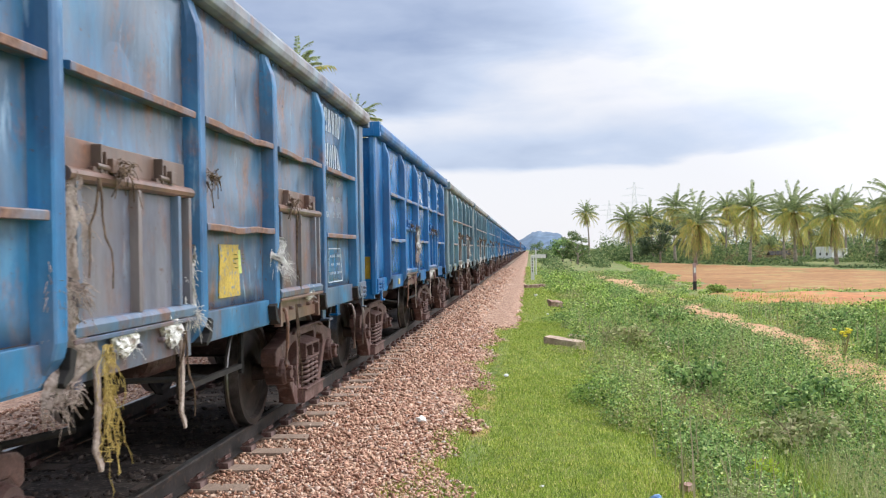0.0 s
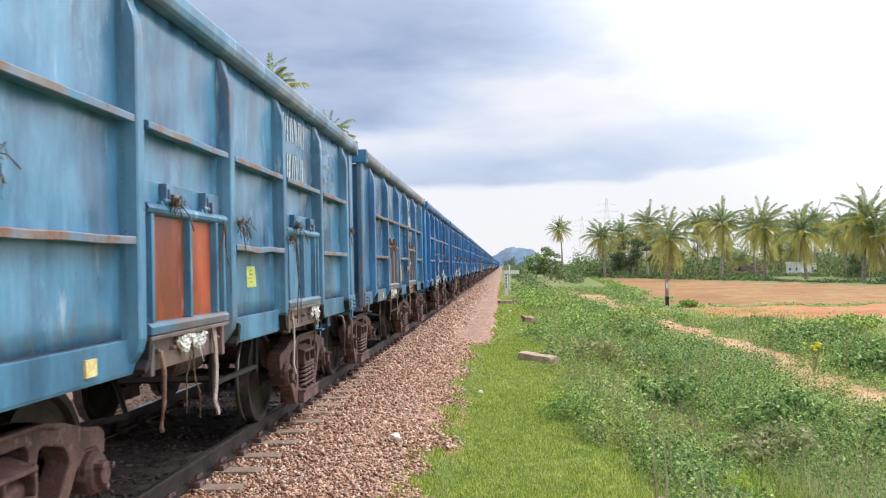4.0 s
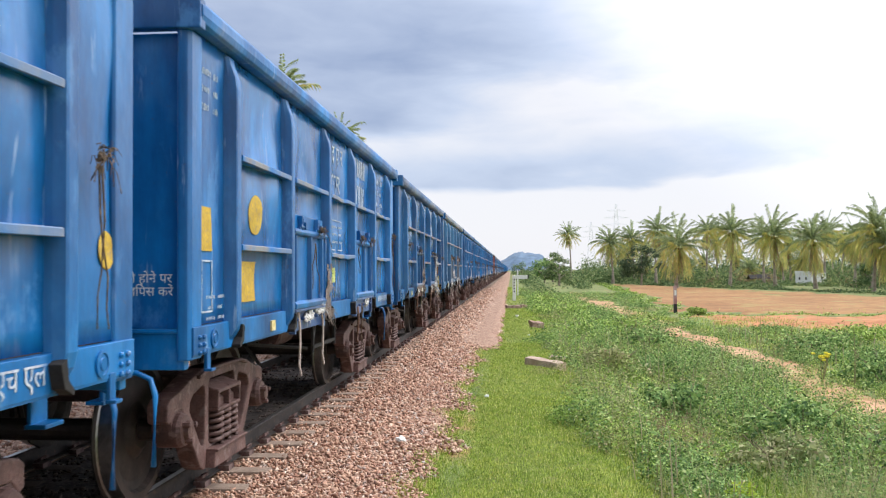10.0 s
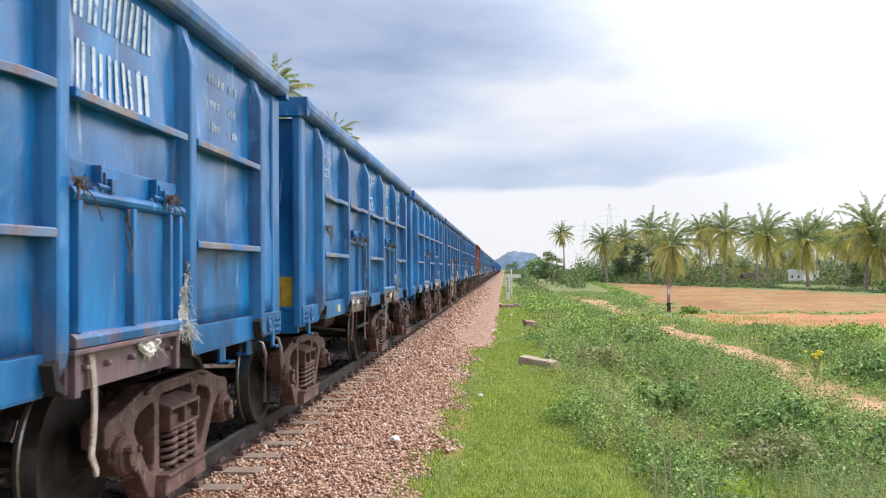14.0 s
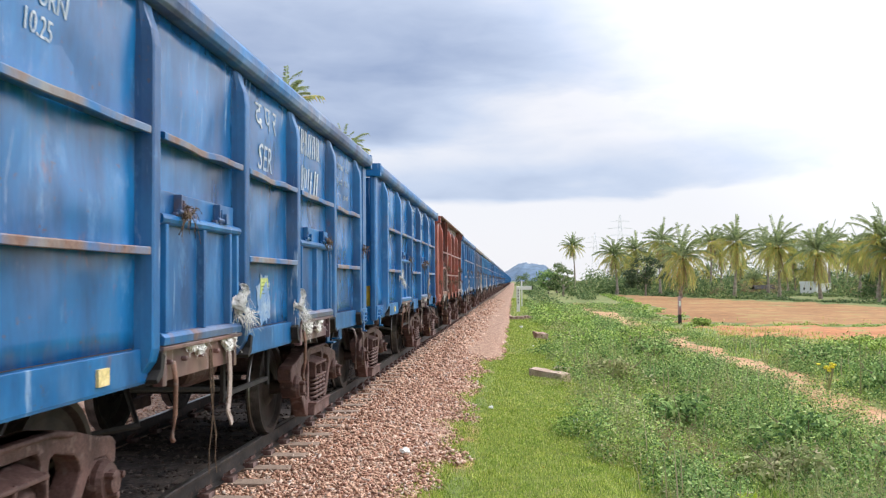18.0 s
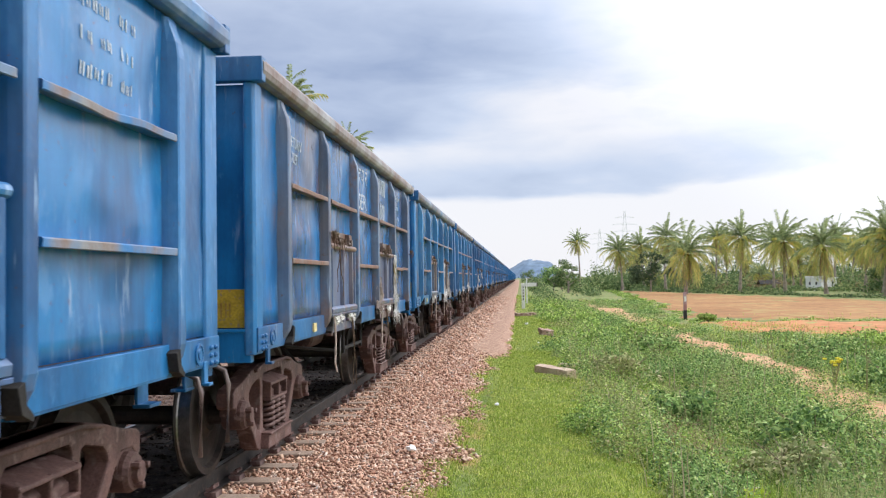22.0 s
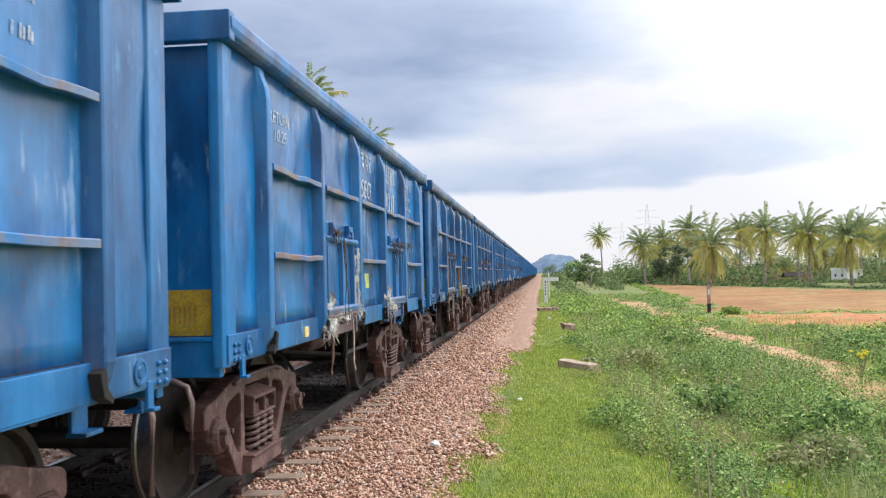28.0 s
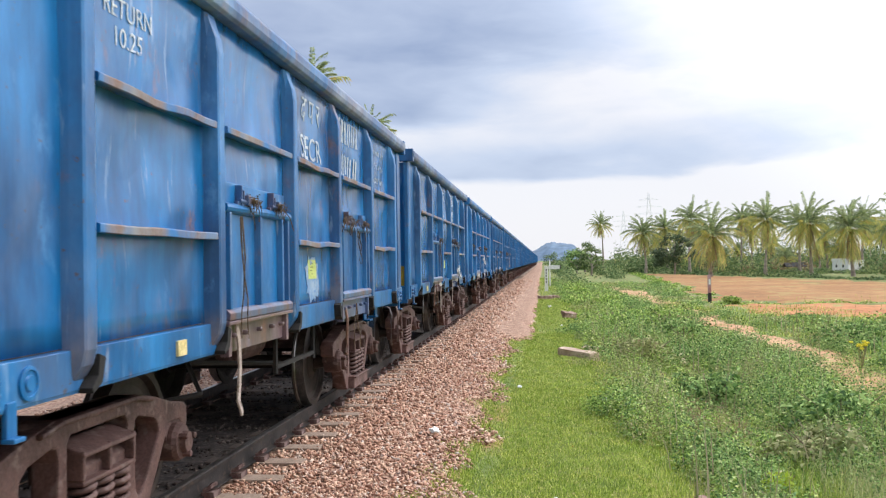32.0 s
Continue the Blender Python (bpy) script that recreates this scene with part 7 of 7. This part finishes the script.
def dress_train():
    W = M["lettering"]
    T = {s: text_mesh("marking", s, 0.30, W) for s in ("SER", "ECR", "SECR", "SCR", "ECoR")}
    T["10.25"] = text_mesh("marking", "RETURN\n10.25", 0.14, M["number"])
    T["hindi"] = text_mesh("marking", "\u0926 \u092a \u0930", 0.30, W)
    T["hindi_east"] = text_mesh("marking", "\u092a\u0942 \u092e \u0930\u0947", 0.30, W)
    T["return_hindi"] = text_mesh("marking", "\u0916\u093e\u0932\u0940 \u0939\u094b\u0928\u0947 \u092a\u0930\n\u0915\u094b \u0935\u093e\u093f\u092a\u0938 \u0915\u0930\u0947\u0902", 0.085, M["white"])
    T["type"] = text_mesh("marking", "\u092c\u093e\u0915\u094d\u0938 \u090f\u0928 \u090f\u091a \u090f\u0932", 0.15, W)
    nums = [bars_mesh("number_patch", [(0.0, 0.26, 5, 0.19), (0.36, 0.26, 6, 0.17), (0.70, 0.10, 9, 0.09)], M["number"], s) for s in range(4)]
    small = [bars_mesh("small_writing", [(0.0, 0.075, 8, 0.07), (0.17, 0.075, 8, 0.07), (0.34, 0.075, 8, 0.07)], M["number"], s + 9) for s in range(3)]
    thin = bars_mesh("small_writing", [(0.0, 0.035, 12, 0.045), (0.09, 0.035, 9, 0.045), (0.18, 0.035, 12, 0.045)], M["number"], 31)
    boxframe = frame_mesh("marking_frame", 0.72, 0.36, 0.011, M["number"])
    tall = frame_mesh("marking_frame", 0.28, 0.42, 0.014, W)
    plate = plate_mesh("end_plate", 0.50, 0.30, M["yellow"])
    plate_bars = bars_mesh("plate_writing", [(-0.07, 0.12, 4, 0.07)], M["platemark"], 5)
    sq = plate_mesh("yellow_panel", 0.62, 0.40, M["yellow"])
    sq_old = plate_mesh("yellow_panel", 0.62, 0.40, M["oldyellow"])
    disc = disc_mesh("yellow_disc", 0.23, 0.25, M["yellow"])
    tag = plate_mesh("reflector_tag", 0.12, 0.085, M["tag"], 0.012)
    lab = plate_mesh("paper_label", 0.24, 0.17, M["label"], 0.002)
    prints = bars_mesh("label_print", [(0.115, 0.009, 5, 0.024), (0.085, 0.009, 6, 0.024), (0.055, 0.009, 6, 0.024), (0.025, 0.009, 4, 0.024)], M["print"], 3)
    bm = bmesh.new()
    prism(bm, [(-0.03, -0.2), (0.04, -0.17), (0.035, 0.05), (0.05, 0.2), (-0.025, 0.19), (-0.04, 0.0)], -0.012, 0.018, "x")
    stick = mesh_of("wooden_wedge", bm, M["stick"], 0.006)
    bm = bmesh.new()
    prism(bm, [(0.58, 0.215), (0.66, 0.29), (0.755, 0.40), (0.745, 0.50), (0.68, 0.44), (0.55, 0.27)], -0.003, 0.003, "x")
    mark = mesh_of("yellow_mark", bm, M["oldyellow"])
    glue = []
    for s in range(3):
        bm = bmesh.new()
        ring = []
        for i in range(40):
            a = i * 0.15708
            r = 0.16 + 0.07 * noise.noise(Vector((math.cos(a) * 1.2, math.sin(a) * 1.2, s * 5.0))) + 0.07 * noise.noise(Vector((math.cos(a) * 6, math.sin(a) * 6, s)))
            ring.append((r * 1.3 * math.cos(a), r * 1.1 * math.sin(a)))
        prism(bm, ring, -0.001, 0.001, "z")
        glue.append(mesh_of("paper_residue", bm, M["glue"]))
    edges = (-HALF, *POSTS, HALF)
    mids = [(a + b) / 2 for a, b in zip(edges, edges[1:])]
    XF = X_PANEL + 0.019

    def put(w, name, me, i, z, dy=0.0, label="", lift=0.0, sc=(1, 1, 1)):
        """Lay a flat marking on panel i; it follows the sheet's dents (lift: above the sill, which is flat)."""
        y = mids[i] + dy
        if lift > 0:
            o = child(name, me, w, pose(XF + lift, y, z) @ FACE, label)
            o.scale = sc
            return o
        sheet_ = [c for c in w.children if c.name.startswith("side_panel") and abs(c.matrix_basis.translation.y - mids[i]) < 0.05]
        me = me.copy()
        if sheet_:
            wd, z0, z1, seed, dent = SHEETS[sheet_[0].data.name]
            for q in me.vertices:
                q.co.x, q.co.y = q.co.x * sc[0], q.co.y * sc[1]
                q.co.z += 0.0045 + dent_at((dy + q.co.x) / wd + 0.5, (z + q.co.y - z0) / (z1 - z0), seed, dent)
        return child(name, me, w, pose(X_PANEL, y, z) @ FACE, label)

    for k, w in TRAIN:
        if k > 33:
            continue
        rng = random.Random(k * 17 + 5)
        red = k == 19
        doors = (1, 5) if red else (2, 4)
        # markings
        code = "ECoR" if k in (1, 28) else "SCR" if k == 27 else "SECR" if k in (18, 24, 29, 26) else "ECR" if k in (11, 16) else "SER"
        clean = k in (9, 10)
        if not red:
            if k not in (0, 2, 3, 4, 5, 23):
                put(w, "marking", T[code], 3, 2.56, 0.03)
                put(w, "marking", T["hindi_east" if code in ("ECR", "ECoR") else "hindi"], 3, 2.90, 0.03)
            put(w, "number_patch", nums[k % 4], 5 if k in (12, 0, 22, 23) else 4, 2.52, -0.1, "plain white bars where the number stands")
            if not clean and k not in (0, 2, 3, 4, 5):
                put(w, "marking", T["10.25"], 1, 2.86, -0.25)
            put(w, "small_writing", small[k % 3], 5, 2.0 if k in (0, 12, 22, 23) else 2.62, 0.05)
        else:
            for i, z, me, nm in ((2, 2.7, small[0], "small_writing"), (4, 2.55, nums[1], "number_patch")):
                o = put(w, nm, me.copy(), i, z, 0, "plain pale bars where writing stands")
                o.data.materials[0] = M["letterred"]
        if k in (0, 12, 22, 23):
            put(w, "marking_frame", boxframe, 5, 1.50)
            put(w, "small_writing", thin, 5, 1.40)
        if clean:
            put(w, "marking", T["type"], 5, 1.14, 0.2, "", 0.02)
            put(w, "yellow_panel", sq, 0, 1.92, -0.10, sc=(0.48, 0.75, 1.0))
            put(w, "yellow_disc", disc, 1, 2.08, -0.15, sc=(0.82, 0.64, 1))
            put(w, "yellow_panel", sq, 1, 1.55, -0.36, sc=(0.80, 0.78, 1))
            put(w, "marking_frame", tall, 0, 1.53, -0.06, sc=(0.8, 0.85, 1))
            put(w, "yellow_disc", disc, 6, 1.74, 0.12, sc=(0.42, 0.40, 1))
            child("straw_knot", WM["tuft", k % 4], w, pose(X_PANEL + 0.05, mids[6] - 0.12, 2.2))
            child("loose_cord", WM["cord", 1], w, pose(X_PANEL + 0.05, mids[6] - 0.10, 2.15))
            put(w, "marking_frame", boxframe, 3, 2.05)
            put(w, "small_writing", thin, 3, 1.95)
            put(w, "small_writing", thin, 0, 1.30, 0, "", 0.018, sc=(0.6, 0.8, 1))
            put(w, "small_writing", small[1], 0, 2.72, 0, sc=(0.5, 0.7, 1))
        if k in (23, 12, 0, 5):
            put(w, "yellow_panel", sq_old, 1 if k in (23, 22, 12) else 3, 1.52, -0.1, "faded yellow painted panel", sc=(0.72, 0.9, 1))
        if k == 23:
            put(w, "yellow_panel", sq_old, 3, 1.55, 0.2, "faded yellow painted panel")
            put(w, "yellow_panel", sq_old, 0, 1.98, sc=(0.6, 0.7, 1))
        if rng.random() < 0.75 and not red:
            dy = {22: 0.22, 16: -0.2}.get(k, rng.uniform(-0.3, 0.2))
            if k in (22, 16) or rng.random() < 0.4:
                put(w, "paper_residue", glue[k % 3], 3, 1.50, dy, "torn remains of old paper labels", -0.008)["kind"] = "stuff"
            o = put(w, "paper_label", lab, 3, 1.58, dy, "yellow-green printed paper label", -0.002)
            child("label_print", prints, o, pose(0, -0.07, 0.011))["kind"] = "stuff"
        if not red:
            put(w, "reflector_tag", tag, 1, 1.17, 0.28, "yellow reflector tag", 0.02)
        # the end that faces up the line carries a yellow plate
        if k > 5 and not clean and not red and rng.random() < 0.85 or k in (1, 2, 3, 4):
            e = child("end_plate", plate, w, pose(1.20, -HALF + 0.035, 1.42, 90, 0, 0), "yellow painted plate")
            child("plate_writing", plate_bars, e, pose(0, 0, 0.005))
        if clean or k in (23,):
            child("marking", T["return_hindi"], w, pose(1.19, -HALF + 0.034, 1.56, 90, 0, 0))
        # rags, wads of sacking, straw and cord caught on doors and posts
        for i in doors:
            y = mids[i]
            tidy = k in (27, 28, 29)
            for _ in range(0 if tidy else rng.choice((1, 2, 3))):
                child("cloth_wad", WM["wad", rng.randrange(4)], w, pose(X_PANEL + 0.02, y + rng.uniform(-0.6, 0.6), 1.24 + rng.uniform(-0.05, 0.03), rng.uniform(-20, 20)), "frayed dirty sacking")
            if rng.random() < 0.55 and not tidy:
                child("sack_rag", WM["rag", rng.choice((1, 2, 3, 3, 4, 5))], w, pose(X_PANEL + 0.05, y + rng.choice((-0.78, 0.74, 0.80)), rng.uniform(1.5, 2.0)), "torn dirty-white sack rag")
            for yy in (-0.42, 0.30):
                if rng.random() < 0.7:
                    child("straw_knot", WM["tuft", rng.randrange(4)], w, pose(X_PANEL + 0.06, y + yy + rng.uniform(-0.05, 0.15), 2.05))
            if rng.random() < 0.8:
                child("loose_cord", WM["cord", rng.randrange(4)], w, pose(X_PANEL + 0.08, y + rng.uniform(-0.7, 0.7), rng.uniform(1.9, 2.05)))
            if rng.random() < 0.5:
                child("loose_cord", WM["cord", rng.randrange(4)], w, pose(X_PANEL + 0.06, y + rng.uniform(-0.6, 0.6), 1.2))
        if not red and rng.random() < 0.75:
            child("hanging_strap", WM["strap"], w, pose(X_PANEL, mids[2] + 0.50 + rng.uniform(-0.06, 0.06), 0, 0, 0, rng.uniform(-12, 12)), "pale dusty door strap hanging from the sill")
        for y in POSTS:
            if rng.random() < 0.2 and not clean:
                child("straw_knot", WM["tuft", rng.randrange(4)], w, pose(X_PANEL + 0.07, y + 0.09, rng.uniform(1.9, 2.15)))
        if k == 0:
            child("frayed_rope", WM["fray", 0], w, pose(X_PANEL + 0.07, mids[2] - 0.45, 1.20), "frayed yellow plastic rope")
            child("frayed_rope", WM["fray", 1], w, pose(X_PANEL + 0.07, mids[2] - 0.42, 1.0), "frayed yellow plastic rope")
            child("sack_rag", WM["rag", 4], w, pose(X_PANEL + 0.03, mids[2] - 0.78, 2.02), "brown-stained sacking strip")
            child("sack_rag", WM["rag", 5], w, pose(X_PANEL + 0.03, mids[2] - 0.74, 1.45), "brown-stained sacking strip")
            child("sack_rag", WM["rag", 2], w, pose(X_PANEL + 0.03, mids[2] + 0.74, 1.70), "torn dirty-white sack rag")
        if k in (24, 6, 3, 16, 26):
            child("sack_rag", WM["rag", 0], w, pose(X_PANEL + 0.03, mids[2] + 0.72, 1.95), "torn dirty-white sack rag")
            child("sack_rag", WM["rag", 1], w, pose(X_PANEL + 0.03, mids[2] - 0.66, 1.5), "torn dirty-white sack rag")
        if k == 1:
            child("sack_rag", WM["rag", 1], w, pose(X_PANEL + 0.06, mids[2] + 0.70, 2.06), "white frayed sacking")
        if k == 22:
            for dy, z, i in ((-0.66, 2.04, 0), (-0.68, 1.50, 1), (0.68, 1.80, 2), (0.66, 1.45, 3)):
                child("sack_rag", WM["rag", i], w, pose(X_PANEL + 0.045, mids[4] + dy, z), "torn dirty-white sack rag")
            for dy in (-0.62, -0.35, -0.1):
                child("cloth_wad", WM["wad", 1 if dy > -0.2 else 2], w, pose(X_PANEL + 0.05, mids[4] + dy, 1.23), "crushed white sacking")
        if k in (11, 27):
            i, dy, z = (5, -0.02, 1.66) if k == 11 else (3, 0.44, 1.62)
            child("wooden_wedge", stick, w, pose(X_PANEL + 0.045, mids[i] + dy, z, 8), "orange-brown wooden wedge").scale = (1, 0.8, 0.72)
            child("frayed_rope", WM["fray", 1], w, pose(X_PANEL + 0.05, mids[i] + dy + 0.04, z - 0.2), "frayed yellow cord")
        if k == 11:
            child("sack_rag", WM["rag", 1], w, pose(X_PANEL + 0.06, mids[4] + 0.78, 2.02), "white frayed sacking").scale = (1.0, 1.2, 0.62)
            child("sack_rag", WM["rag", 3], w, pose(X_PANEL + 0.06, mids[4] + 0.55, 1.38), "white frayed sacking")
        if k == 19:
            child("sack_rag", WM["rag", 1], w, pose(X_PANEL + 0.06, mids[5] + 0.66, 1.62), "white frayed sacking")
        if k == 16:
            child("sack_rag", WM["rag", 5], w, pose(X_PANEL + 0.05, mids[2] + 0.35, 1.12), "brown sacking strip")
            child("frayed_rope", WM["fray", 0], w, pose(X_PANEL + 0.07, mids[2] + 0.42, 1.22), "frayed yellow plastic rope")
        if k == 21:
            for z, q in ((2.02, 0), (1.42, 1)):
                child("sack_rag", WM["rag", q], w, pose(X_PANEL + 0.06, mids[4] + 0.74, z), "torn dirty-white sack rag")
            child("frayed_rope", WM["fray", 0], w, pose(X_PANEL + 0.07, mids[4] + 0.72, 1.85), "frayed pale plastic rope")
            child("straw_knot", WM["tuft", 2], w, pose(X_PANEL + 0.10, POSTS[5] - 0.06, 2.10))
        if k == 25:
            child("tarpaulin_scrap", WM["tarp", 0], w, pose(X_PANEL + 0.10, mids[2] + 0.35, 1.9), "bright blue tarpaulin scrap")
        for o in w.children_recursive:
            if o.name.startswith(("number_patch", "sack_rag", "tarpaulin_scrap", "small_writing", "cloth_wad", "straw_knot", "plate_writing", "loose_cord", "frayed_rope")):
                o["kind"] = "stuff"
            if o.name.startswith("rib"):
                o.color[3] = min(1.0, o.color[3] * 0.7 + 0.20 + 0.30 * rng.random() - (0.35 if clean else 0))
                if k == 21:
                    o.color = (0.17, 0.12, 0.10, 0.9)
            elif k == 21 and o.name.startswith("stanchion") and not o.name.startswith("stanchion_"):
                o.color = (0.075, 0.155, 0.30, 0.72)
            elif k == 21 and o.name.startswith("side_panel"):
                o.color[3] = 0.66
            elif k == 21 and o.name.startswith("coping"):
                o.color = (0.15, 0.125, 0.12, 0.95)
            elif o.name.startswith("door_sill"):
                f = rng.choice((0.3, 0.8, 0.9)) if not clean else 0.3
                o.color = (*(a * (1 - f) + b * f for a, b in zip(o.color[:3], (0.22, 0.105, 0.075))), min(1.0, o.color[3] + 0.1 + 0.2 * rng.random()))
            elif o.name.startswith("uncoupling_lever") and not clean:
                o.color = (0.16, 0.11, 0.10, 0.6)
            elif o.name.startswith("bottom_bar"):
                o.color[3] = min(1.0, o.color[3] + 0.45)
            elif o.name.startswith("door") and o.color[3] > 0.5:
                f = 0.35 + 0.4 * rng.random() if k != 22 or o.matrix_basis.translation.y < 0 else 0.9
                o.color = (*(a * (1 - f) + b * f for a, b in zip(o.color[:3], (0.245, 0.175, 0.150))), min(1.0, o.color[3] + 0.05))
            elif o.name.startswith("stanchion") and o.color[3] > 0.5:
                o.color = (*(a * 0.5 + b * 0.5 for a, b in zip(o.color[:3], (0.03, 0.21, 0.50) if k not in (2, 3) else (0.07, 0.24, 0.36))), o.color[3] - rng.uniform(0.2, 0.4))
            elif o.name.startswith("coping"):
                o.color[3] = min(1.0, o.color[3] + 0.15)
            elif o.name.startswith("top_bar") and o.color[3] > 0.5:
                o.color = (0.21, 0.12, 0.095, 0.7)
            elif o.name.startswith("hinge") and o.color[3] > 0.5:
                o.color = (0.17, 0.10, 0.08, 0.9)
            elif o.name.startswith("hinge"):
                o.color[3] = min(1.0, o.color[3] + (0.05 if o.name.startswith("hinge_plate") else 0.35))
            elif o.name.startswith(("stanchion", "side_panel", "side_sill", "coping")):
                o.color[3] = max(0.0, min(1.0, o.color[3] + rng.uniform(-0.10, 0.10)))
        for o in w.children:
            if o.name.startswith("latch") and rng.random() < 0.5:
                o.data = WM["strap"]
                o["label"] = "pale dusty door strap hanging from the sill"
        if red:
            n = 0
            for i in (0, 2, 3, 4, 6):
                for dy in (-0.22, 0.20) if i in (0, 6) else (-0.55, -0.18, 0.22, 0.58):
                    child("hook", WM["hook"], w, pose(X_PANEL, mids[i] + dy, 1.66 + 0.03 * math.sin(n)), "small bent steel tie hook").color = (0.20, 0.07, 0.05, 0.5)
                    if n % 5 in (0, 3):
                        child("straw_knot", WM["tuft", n % 4], w, pose(X_PANEL + 0.03, mids[i] + dy, 1.63))["kind"] = "stuff"
                    if n % 6 == 1:
                        child("loose_cord", WM["cord", n % 4], w, pose(X_PANEL + 0.04, mids[i] + dy, 1.60))["kind"] = "stuff"
                    n += 1
            for i in doors:
                for dy in (-0.40, 0.40):
                    child("stay", WM["stay"], w, pose(X_PANEL, mids[i] + dy, 0)).color = (0.20, 0.065, 0.05, 0.4)
                child("gusset", WM["gusset"], w, pose(X_PANEL, mids[i] + 0.05, 0)).color = (0.20, 0.065, 0.05, 0.4)
            for o in w.children:
                if o.name.startswith("coping"):
                    o.data = WM["flange"]
                    o.color = (0.17, 0.080, 0.060, 0.62)
                elif o.name.startswith(("end_wall", "corner_post", "end_sill")):
                    o.color = (0.36, 0.092, 0.066, 0.26)
                elif o.name.startswith("stanchion"):
                    o.color = (0.32, 0.082, 0.058, 0.22)
                elif o.name.startswith("door_sill"):
                    o.color = (0.13, 0.10, 0.095, 0.5)
            for o in [c for c in w.children if c.name.startswith("bogie")]:
                for s in (-1, 1):
                    child("yellow_mark", mark, o, pose(1.13 + 0.0785, 0, 0) if s > 0 else pose(1.13 + 0.0785, 0, 0) @ Matrix.Scale(-1, 4, (0, 1, 0)), "yellow painted mark on the bogie")
            for o in w.children_recursive:
                if o.name.startswith("hinge_plate"):
                    o.color = (0.36, 0.085, 0.055, 0.1)
                elif o.name.startswith(("door", "hinge")) and not o.name.startswith("door_sill"):
                    o.color = (0.135, 0.085, 0.078, 0.45)
        if k == 4 or k == 27:
            d = [o for o in w.children if o.name.startswith("door") and not o.name.startswith("door_") and o.matrix_basis.translation.y < 0][0]
            d.color = (0.42, 0.09, 0.035, 0.2) if k == 4 else (0.20, 0.12, 0.08, 0.5)


dress_train()
make_ballast(BED)


# ---- movement ----
SLIP_T = (0.0, 1.0, 2.0, 3.0, 6.0, 7.0, 8.0, 9.0, 10.0, 12.0, 13.0, 16.0, 17.0, 19.0, 22.0, 23.0, 24.0, 25.0, 26.0, 28.5, 29.0, 30.0, 31.0, 32.0)
SLIP = (-0.08, -0.24, -0.12, -0.24, -0.06, -0.09, 0.02, 0.01, 0.07, 0.09, 0.08, -0.16, -0.34, -0.24, 0.0, 0.03, -0.12, -0.14, -0.28, -0.35, -0.34, -0.27, -0.19, -0.14)


def run(t):
    """Metres the train has come by t seconds; it slows a little."""
    return -2.51719e-05 * t**4 + 0.00128598 * t**3 + -0.0456642 * t**2 + 10.85024 * t + -0.7044 + float(np.interp(t, SLIP_T, SLIP))


def wagon_y(k):
    return FIRST + k * PITCH + HALF


FIRST = 0.437


def motions():
    times = [float(t) for t in range(0, 33)]
    turns = {}
    for k, w in TRAIN:
        walk(w, [(t, pose(TRACK_X, wagon_y(k) - run(t), 0)) for t in times])
        sets = [o for o in w.children if o.name.startswith("wheelset")]
        for o in sets:
            y = round(o.matrix_basis.translation.y, 3)
            if y not in turns:
                walk(o, [(i / 30, pose(0, y, 0.5, math.degrees(run(i / 30) / 0.5) % 360)) for i in range(0, 961)])
                turns[y] = o.animation_data
            else:
                o.rotation_mode = "QUATERNION"
                d = o.animation_data_create()
                d.action = turns[y].action
                d.action_slot = turns[y].action_slot


motions()
